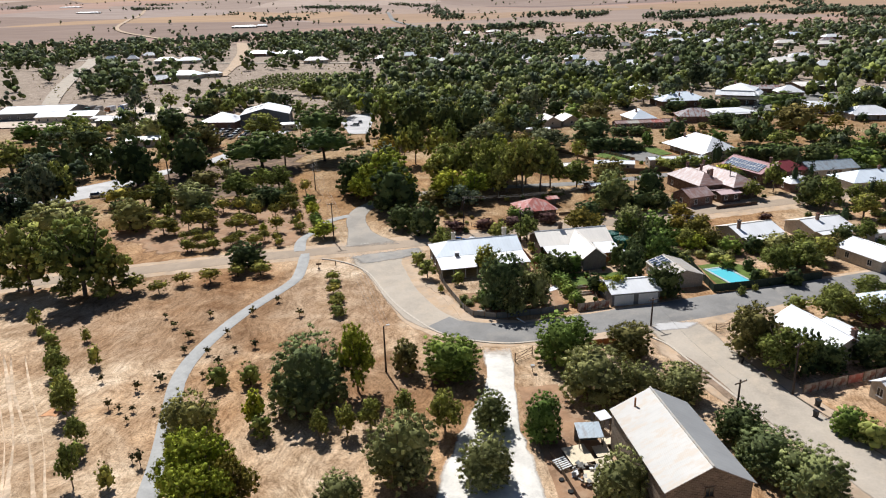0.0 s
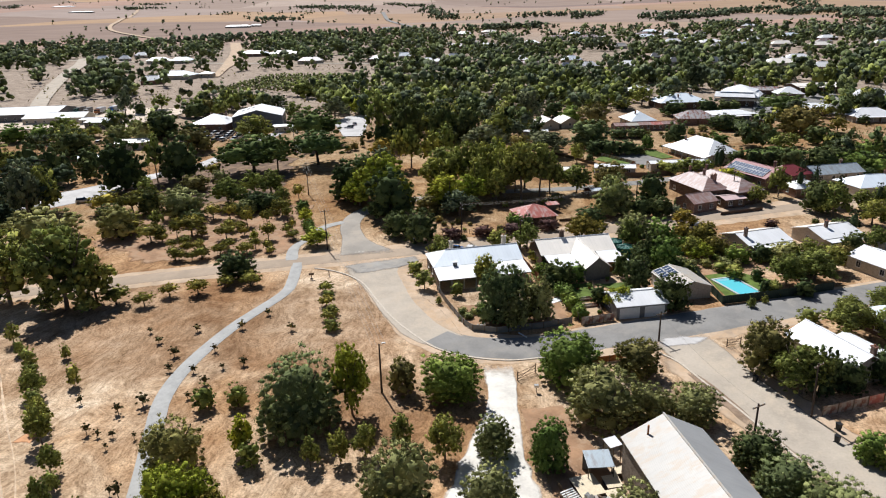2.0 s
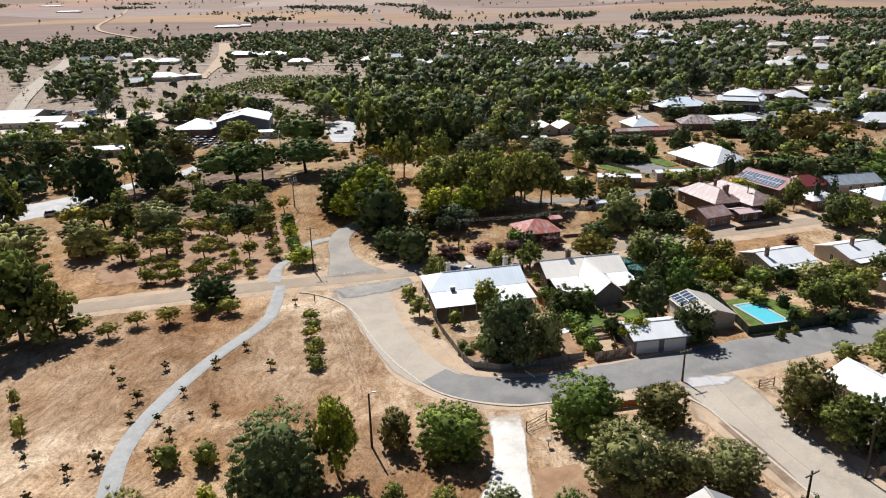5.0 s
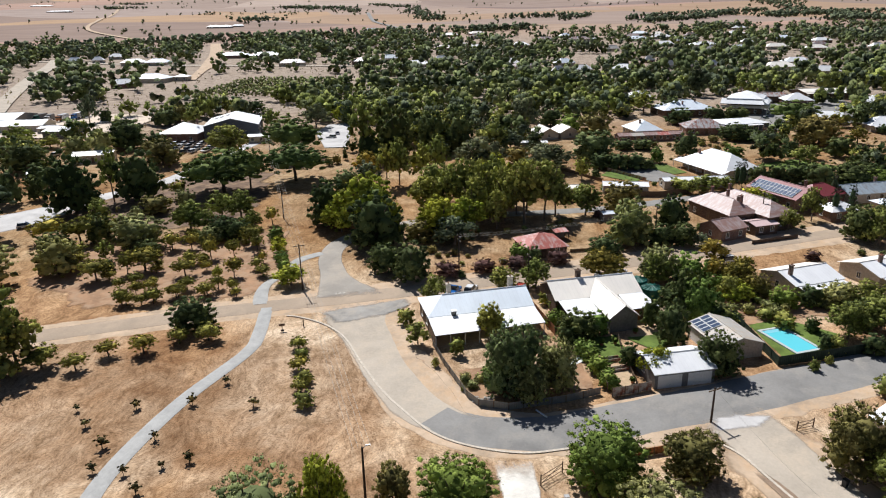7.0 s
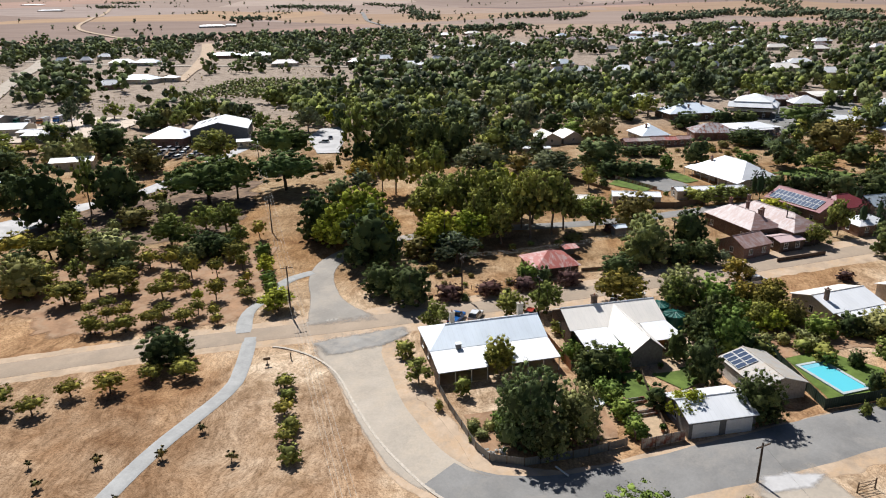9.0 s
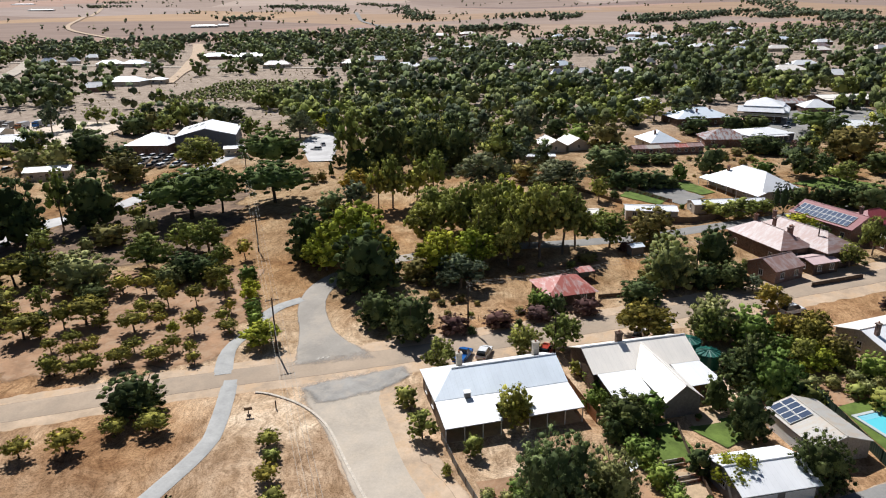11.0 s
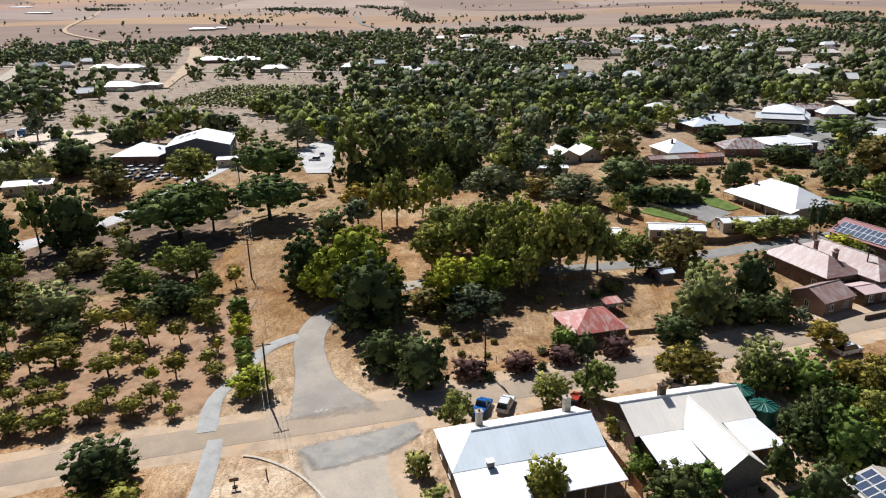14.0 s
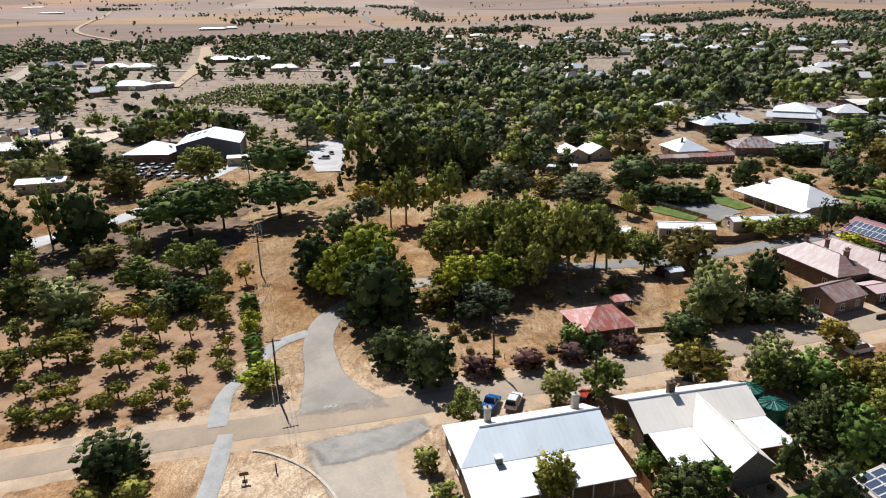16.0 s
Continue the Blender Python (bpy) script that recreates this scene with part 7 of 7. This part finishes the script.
power_pole(54.9, 79.2, 8.4, 30, "leaning timber pole with wires and a lamp", 1, lean=-0.5)
span((42.4, 103.1, 5.5, 20), (43.6, 73.0, 6.6, 25), sides=(0.0,))
span(Q1, Q3, 1.4)
street_sign(1.9, 157.2, 20, "small white street sign on a steel post")
info_sign()
bl = thing("bollard", "short dark timber bollard in dry grass", "bollard", -16.8, 140.4)
part("post", tube((0, 0, -0.2), (0, 0, 1.3), 0.1, 0.09, 8), M["pole"], bl)

# kerbs
kerb("pale concrete kerb round the bend", [(-20.5, 145.0), (-18.5, 144.4), (-14.7, 142.0), (-11.7, 139.0), (-8.8, 134.2), (-6.0, 126), (-2.6, 117), (0.6, 110.8), (4.6, 104.6), (9.5, 101.0), (15.9, 98.9), (22, 99.2)])
kerb("pale concrete kerb along the side road", [(41.0, 99), (43.0, 95.6), (44.2, 90), (46.4, 80), (48.6, 68)], lift=0.1)

# corner cottage yard
panel_fence("dark grey iron fence round the cottage yard", [(6.2, 130), (7.6, 123), (10.2, 113), (11.6, 110.4), (15.7, 109.0), (24.2, 110.2), (29.8, 111.8)], 1.2, "fence_iron", group="yard fences")
panel_fence("tall timber fence beside the cottage", [(27.6, 131.5), (25.9, 143)], 1.7, "orange_timber", group="yard fences")
panel_fence("timber side fence beside the bushes", [(31.0, 112.5), (32.2, 128)], 1.5, "timber", group="yard fences")
panel_fence("white and timber fence along the road", [(31.2, 110.9), (33.2, 111.2), (37.6, 112.2)], 1.5, "fence_light", group="yard fences")
panel_fence("timber fence between garages", [(47.6, 114.4), (50.6, 115.2)], 1.9, "orange_timber", group="yard fences")
panel_fence("low timber retaining fence round the paved yard", [(35.8, 113.2), (37.0, 123.6), (38.2, 130)], 0.9, "timber", group="yard fences")
area("garden_bed", [(9.5, 121), (16.2, 122), (15.2, 112), (11.5, 112.5)], M["soil"], 0.12, "bare garden bed in the cottage yard", "garden bed")
area("dry_bed", [(20.4, 121), (29.5, 122), (29.2, 113.4), (18.5, 112)], M["soil"], 0.13, "bare reddish bed under the pepper tree", "garden bed")
area("lawn", [(32.6, 129.6), (38.0, 130.4), (38.0, 123), (33.6, 120.4)], M["lawn"], 0.13, "small green lawn behind the cottage", "lawn")
area("lawn", [(39.4, 129), (47.6, 131.4), (47.2, 126.6), (42.4, 124)], M["lawn"], 0.14, "green lawn behind the garage", "lawn")
area("paved_yard", [(33.6, 120), (36.2, 120), (36.0, 112.8), (32.6, 112.2)], M["paving"], 0.14, "sandstone paved yard", "paving")
area("paved_yard", [(40.2, 131.8), (44.4, 132.6), (44.4, 129.6), (40.4, 129.2)], M["paving"], 0.16, "sandstone paved terrace", "paving")
rp = random.Random(5)
pile = thing("rubble_pile", "heap of pale stones inside the fence", "rubble", 12.4, 111.9)
for k in range(26):
    x, y, r = rp.uniform(-1.6, 1.6), rp.uniform(-0.9, 0.9), rp.uniform(0.14, 0.32)
    bv, bf = BALLS[1]
    part("stone", ([tuple(Vector(q) * r * rp.uniform(0.8, 1.2) + Vector((x, y, r * 0.5))) for q in bv], bf), M["rubble"], pile)
for x, y in ((10.5, 118.2), (12.6, 117.4), (11.4, 115.6), (14.2, 114.4)):
    plant("o", [(x, y, 1.3, 1.1)], "garden shrubs", "low grey-green garden shrub")
sheets = thing("roof_sheets", "loose pale roofing sheets on the ground", "sheet", 29.0, 121.5, 30)
part("sheet", slab([(-1.4, -0.4, 0.16), (1.4, -0.4, 0.2), (1.4, 0.4, 0.2), (-1.4, 0.4, 0.16)], 0.03), M["white_iron"], sheets)
part("sheet", slab([(-1.0, 0.5, 0.2), (1.4, 0.3, 0.26), (1.6, 1.0, 0.24), (-0.9, 1.2, 0.2)], 0.03), M["white_iron"], sheets)
log = thing("fallen_pipe", "pale pipe lying on the shaded road edge", "pipe", 20.0, 107.2, -60, z=0.24)
part("pipe", tube((-1.1, 0, 0.1), (1.1, 0, 0.1), 0.12, 0.12, 8), M["white_paint"], log)
water_tank(48.2, 149.0, 1.9, 2.6, "green ribbed plastic water tank")
water_tank(49.6, 145.0, 1.9, 2.5, "green ribbed plastic water tank with a white downpipe")

# pool and its garden
area("lawn", [(62.4, 131.4), (68.2, 133.2), (71.0, 131.8), (75.4, 126.6), (70.6, 121.0), (61.8, 118.6)], M["lawn"], 0.1, "green lawn round the swimming pool", "lawn")
pool()
panel_fence("dark green sheet fence round the pool", [(60.8, 134.5), (59.6, 117), (66.5, 118.0), (76, 119.6), (84, 121.4)], 1.7, "green_fence", group="pool fence", post="green_fence")
area("garden_soil", [(50, 131), (58, 131), (76, 134), (92, 130), (90, 142), (72, 142), (52, 146)], M["soil"], 0.08, "bare pinkish garden soil under shrubs", "soil")
solar_array("dark blue solar panels in a pale frame", pose(54.4, 124.6, 0, 0, 0, -83) @ pose(-4.5, -3.7, 2.72, 17.5), 4, 2)
solar_array("long row of blue solar panels on a maroon roof", pose(109.0, 203.5, gz(109, 203.5), 0, 0, -74) @ pose(-7.8, -4.5, 3.72, 28), 12, 2, 1.2, 1.8)

# parked cars
car("bright blue utility parked beside the street", 11.6, 151.6, 62, "paint_blue", "ute", (4.8, 1.85, 1.65))
car("white hatchback parked beside the street", 15.2, 152.2, 64, "paint_white")
car("red sedan half hidden by a tree", 25.4, 151.9, 60, "paint_red")
car("white car parked under a street tree", 42.5, 155.6, 60, "paint_white")
car("white sedan parked under a street tree", 47.6, 156.8, 60, "paint_white")
car("white four-wheel drive parked under a yellowing tree", 73.4, 161.2, 15, "paint_white", "hatch", (4.7, 1.9, 1.8))
car("white sedan with a dark bonnet parked on the pale road", -98.3, 207.6, 20, "paint_white")
cv = thing("caravan", "white caravan parked in a back yard", "caravan", 110, 142.6, 15)
part("caravan_body", box(-2.8, 2.8, -1.15, 1.15, 0.5, 2.5), M["white_paint"], cv)
window(cv, -1.2, -1.17, 1.7, 1.2, 0.7, 0)
window(cv, 1.2, -1.17, 1.7, 1.2, 0.7, 0)
for s in (-1, 1):
    part("wheel", tube((0, s * 1.0, 0.3), (0, s * 1.18, 0.3), 0.32, 0.32, 12), M["tyre"], cv)
rc = random.Random(9)
for k in range(26):
    x, y = -95 + (k % 7) * 4.2 + rc.uniform(-0.6, 0.6), 298 + (k // 7) * 5.2 + rc.uniform(-0.6, 0.6)
    car("pale car parked in the rows behind the pines", x, y, rc.choice([70, 80, 250]), rc.choice(["paint_white", "paint_white", "steel", "grey_wall"]), group="yard cars")
for x, y, paint, load in ((-172.4, 384.6, "paint_white", "grey_wall"), (-166.0, 384.0, "orange_timber", "paint_white"), (-160.4, 388.6, "paint_blue", "steel"), (-186.0, 386.0, "paint_white", "white_paint"), (-178.2, 387.6, "tank", "grey_wall")):
    truck("lorry with a box body parked along the depot yard", x, y, rc.uniform(255, 280), paint, load)
for x, y, pnt in ((-156.6, 391.2, "paint_white"), (-180.4, 385.6, "paint_white"), (-142.2, 375.0, "paint_white"), (-143.8, 381.0, "paint_white"), (-146.4, 387.6, "paint_white"), (-149.2, 394.0, "steel"), (-151.8, 400.0, "paint_white")):
    car("pale utility parked along the depot yard", x, y, rc.uniform(250, 285), pnt, "ute", (5.2, 2.0, 1.9), "depot vehicles")
for k in range(6):
    car("dark car parked beside the low buildings", -150 + k * 6, 296 + k * 1.5, 80, rc.choice(["grey_wall", "steel", "paint_white"]), group="street cars")
for x, y in ((-26, 318), (-24, 326), (172, 330), (178, 338)):
    car("pale car parked on the sealed yard", x, y, rc.uniform(0, 180), "paint_white", group="yard cars")

# side road and stone shed yard
wheelie_bin(51.8, 88.7, 20)
wheelie_bin(54.8, 73.3, 30)
wheelie_bin(56.6, 75.9, 10)
panel_fence("light grey iron fence before the house", [(56.4, 79.2), (64.2, 81.3)], 1.5, "fence_light", group="road fences")
panel_fence("light grey iron fence before the house", [(67.0, 82.0), (76, 84.4)], 1.5, "fence_light", group="road fences")
panel_fence("dark red sheet gate in the light fence", [(64.25, 81.35), (66.95, 82.0)], 1.4, "red_iron", group="road fences")
house("shed", "small cream weatherboard shed beside the road", "shed", 67.8, 77.0, 14, 4.4, 3.2, 2.5, 3.3, "gable", "white_iron", "cream_wall", 0.25)
gate("rusty pipe gate beside the driveway", 16.8, 92.6, 35, 3.8)
gate("weathered timber rail gate on the corner", 52.8, 100.2, 12, 2.6, 1.2)
panel_fence("low orange timber fence behind the bushes", [(27.5, 96.4), (34.6, 97.4)], 1.1, "orange_timber", group="road fences")
box_m = thing("letterbox", "grey letterbox on a post", "letterbox", 19.0, 89.0)
part("post", tube((0, 0, -0.1), (0, 0, 0.9), 0.05, 0.05, 6), M["pole"], box_m)
part("box", box(-0.3, 0.3, -0.25, 0.25, 0.9, 1.25), M["steel"], box_m)
area("shed_yard", [(16, 84.5), (22, 85), (24.6, 70), (25, 56), (17.2, 56)], M["soil"], 0.09, "bare brown yard beside the stone shed", "yard")
for x, y, w, l, tn in ((20.9, 66.9, 3.0, 3.6, 12), (24.0, 67.4, 1.9, 2.2, 5), (23.7, 64.9, 2.0, 2.2, 8), (21.4, 62.6, 1.6, 2.2, -10), (22.2, 60.2, 1.8, 1.6, 14), (25.4, 69.4, 1.7, 1.4, 4)):
    tp = thing("tarpaulin_stack", "low stack under a cream tarpaulin", "stack", x, y, tn, "yard stacks")
    part("stack_body", box(-w / 2 + 0.1, w / 2 - 0.1, -l / 2 + 0.1, l / 2 - 0.1, 0, 0.7), M["timber"], tp)
    part("tarpaulin", slab([(-w / 2, -l / 2, 0.72), (w / 2, -l / 2, 0.78), (w / 2, l / 2, 0.82), (-w / 2, l / 2, 0.74)], 0.05), M["sheet"], tp)
pal = thing("pallet", "grey timber pallet leaning on rubbish", "pallet", 18.6, 65.4, 25)
for k in range(6):
    part("slat", box(-0.9, 0.9, -0.8 + k * 0.3, -0.62 + k * 0.3, 0.5 + k * 0.06, 0.55 + k * 0.06), M["white_paint"], pal)
part("bearer", box(-0.85, -0.7, -0.85, 0.9, 0.1, 0.49), M["timber"], pal)
part("bearer", box(0.7, 0.85, -0.85, 0.9, 0.1, 0.49), M["timber"], pal)
for x, y in ((18.0, 63.0), (18.6, 60.8)):
    ty = thing("tyre", "old black tyre lying on bare earth", "tyre", x, y, 0, "old tyres")
    part("tread", tube((0, 0, 0.02), (0, 0, 0.26), 0.34, 0.34, 14), M["tyre"], ty)
panel_fence("rusty low fence along the driveway", [(17.6, 68), (19.4, 58)], 0.8, "timber", group="yard fences")
scrap = thing("scrap_heap", "heap of pale scrap and sheeting", "scrap", 21.2, 63.8)
for k in range(44):
    x, y, z = rp.uniform(-1.7, 1.7), rp.uniform(-2.4, 1.6), rp.uniform(0.2, 0.9)
    part("scrap_piece", box(-rp.uniform(0.1, 0.5), rp.uniform(0.1, 0.5), -0.2, 0.25, 0, 0.12), M[rp.choice(["rubble", "white_paint", "timber", "fence_light"])], scrap, "", pose(x, y, z, rp.uniform(-50, 50), rp.uniform(-50, 50), rp.uniform(0, 360)))

# across the street
wire_fence("old post and wire fence along the verge", [(9, 163.2), (16, 165.2), (25, 166.6), (30, 167.2)])
panel_fence("low dark stone-coloured boundary wall", [(40.5, 172), (50, 172.6), (63, 176), (76, 177.2)], 0.8, "timber", group="boundary fences")
panel_fence("low brown wall before the old brick house", [(84, 172), (97, 175)], 1.0, "brown_wall", group="boundary fences")
panel_fence("dark fence along the back lane", [(62, 216), (78, 213.5), (88, 217)], 1.7, "timber", 3.0, group="boundary fences")
panel_fence("grey fence in the paddock", [(46, 262), (60, 244), (66, 232)], 1.0, "timber", 3.0, group="boundary fences")
panel_fence("pale fence before the parking court", [(72, 246), (80, 231)], 1.2, "fence_light", 3.0, group="boundary fences")
area("parking_court", [(74, 246), (86, 250), (92, 236), (82, 229)], M["asphalt"], 0.15, "grey sealed parking court", "parking")
area("lawn", [(68, 240), (73, 246), (80, 234), (76, 230)], M["lawn"], 0.2, "small green lawn beside the parking court", "lawn")
area("lawn", [(86, 250), (94, 253), (97, 240), (92, 238)], M["lawn"], 0.2, "green lawn before the white house", "lawn")
area("lawn", [(124, 246), (140, 252), (150, 240), (134, 234)], M["lawn"], 0.25, "dry green lawn beside the white house", "lawn")
hut = thing("hut", "small grey iron hut under trees", "hut", 56, 194.5, 10)
walls(hut, 3, 2.4, 2.0, 2.4, "gable", "grey_wall")
roof(hut, 3, 2.4, 2.1, 2.5, "gable", "blue_iron", 0.2)
plant("c", [(119.5, 178, 9, 1.3), (127, 172, 8, 1.2)], "cypresses")
plant("g", [(144, 214, 6, 7)], "garden trees")
house("shed", "long depot shed with a white iron roof", "shed", -177, 361.5, 1, 30, 14, 3.2, 5.0, "gable", "white_iron", "cream_wall", 0.3)
house("shed", "low depot store with a white iron roof", "shed", -148.2, 345.5, -8, 11, 15, 3.0, 4.2, "gable", "white_iron", "grey_wall", 0.3)
house("shed", "open white-roofed bay between the depot sheds", "shed", -158.5, 354.5, 1, 7, 10, 2.6, 3.0, "gable", "white_iron", "cream_wall", 0.2)
house("shed", "depot workshop with a white iron roof", "shed", -199, 378, 3, 36, 28, 3.8, 6.0, "gable", "white_iron", "grey_wall", 0.3)
house("shed", "low building with a pale green roof under the pines", "shed", -116, 258, 20, 10, 7, 3.0, 4.0, "gable", "blue_iron", "cream_wall", 0.3)
house("shed", "low building with a cream roof under the pines", "shed", -112, 288, 10, 14, 7, 3.0, 4.0, "gable", "cream_iron", "cream_wall", 0.3)

# skylights of the steel shed, its annexe
sl = thing("skylight_row", "row of dull grey skylight strips on the shed roof", "skylight", -69.6, 334.2, 96)
for k in range(3):
    y0 = 8.6 - 2.5 * k
    part("skylight", slab([(1.0, y0 - 1.5, 6.12 + 0.249 * (11.25 - y0 + 1.5)), (6.5, y0 - 1.5, 6.12 + 0.249 * (11.25 - y0 + 1.5)), (6.5, y0, 6.12 + 0.249 * (11.25 - y0)), (1.0, y0, 6.12 + 0.249 * (11.25 - y0))], 0.04), M["old_iron"], sl)
house("shed", "small white annexe before the steel shed", "shed", -56.6, 315.5, 6, 7, 5, 2.8, 3.4, "gable", "white_iron", "cream_wall", 0.2)

# low shrubs in gardens and the reserve
rs = random.Random(31)
BEDS = [(51, 58, 132, 145, 8, "edo"), (63, 92, 133, 141, 16, "eodgb"), (88, 110, 134, 141, 8, "edg"), (104, 126, 150, 164, 10, "edg"), (118, 150, 206, 232, 16, "dge"), (62, 84, 222, 228, 6, "dg"),
        (96, 140, 258, 284, 16, "debr"), (-4, 26, 164, 176, 8, "eb"), (44, 78, 180, 186, 10, "deb"), (100, 104, 178, 196, 5, "dg"), (122, 140, 168, 178, 8, "edg"), (128, 160, 256, 282, 12, "deb"), (0, 40, 182, 192, 9, "eb"),
        (-50, -34, 176, 196, 8, "eb"), (9.5, 16, 112.5, 121, 6, "og"), (30.5, 32, 113, 126, 4, "g")]
for x0, x1, y0, y1, n, kinds in BEDS:
    for k in range(n):
        x, y, h = rs.uniform(x0, x1), rs.uniform(y0, y1), rs.uniform(0.9, 2.4)
        plant(rs.choice(kinds), [(x, y, h, h * rs.uniform(0.5, 0.8))], "low shrubs")


# terraces, garden steps and yard things beside the cottages
def pot(x, y, r, h):
    p = thing("plant_pot", "terracotta plant pot with a small plant", "plant pot", x, y, 0, "plant pots", z=0.16)
    part("pot", tube((0, 0, 0), (0, 0, h), r * 0.75, r, 12), M["terracotta"], p)
    cv, cf, cn = crown(int(x * 7) % 90 + 3, "g", 6, 14, 0.22)
    link("leaves", leaf_mesh("leaves", cv, cf, cn, LEAF["g"]), p, Matrix.Translation((0, 0, h * 0.8)) @ Matrix.Diagonal((r * 1.4, r * 1.4, h * 1.4, 1)))


for x, y in ((34.4, 126.8), (36.8, 127.0), (41.4, 130.4), (16.6, 124.2), (18.4, 124.4), (33.0, 114.0), (35.4, 114.2)):
    pot(x, y, 0.34, 0.5)
for x, y, tn in ((34.3, 121.6, 8), (34.6, 118.4, 8), (17.4, 122.6, 12)):
    b = thing("raised_bed", "long raised garden bed edged with pale timber", "garden bed", x, y, tn, "raised beds", z=0.14)
    for nm, q in (("side_board", (-1.5, 1.5, -0.5, -0.42)), ("side_board", (-1.5, 1.5, 0.42, 0.5)), ("end_board", (-1.5, -1.42, -0.42, 0.42)), ("end_board", (1.42, 1.5, -0.42, 0.42))):
        part(nm, box(q[0], q[1], q[2], q[3], 0, 0.42), M["fence_light"], b)
    part("soil", box(-1.41, 1.41, -0.41, 0.41, 0.02, 0.34), M["soil"], b)
for x, y, tn in ((20.8, 123.6, 30), (21.9, 124.2, -40)):
    c = thing("garden_chair", "white plastic garden chair beside the verandah", "chair", x, y, tn, "garden chairs", z=0.14)
    part("seat", box(-0.25, 0.25, -0.25, 0.25, 0.4, 0.45), M["white_paint"], c)
    part("backrest", box(-0.25, 0.25, 0.2, 0.25, 0.46, 0.9), M["white_paint"], c)
    for lx in (-0.22, 0.22):
        for ly in (-0.22, 0.22):
            part("leg", tube((lx, ly, 0), (lx, ly, 0.4), 0.025, 0.025, 6), M["white_paint"], c)
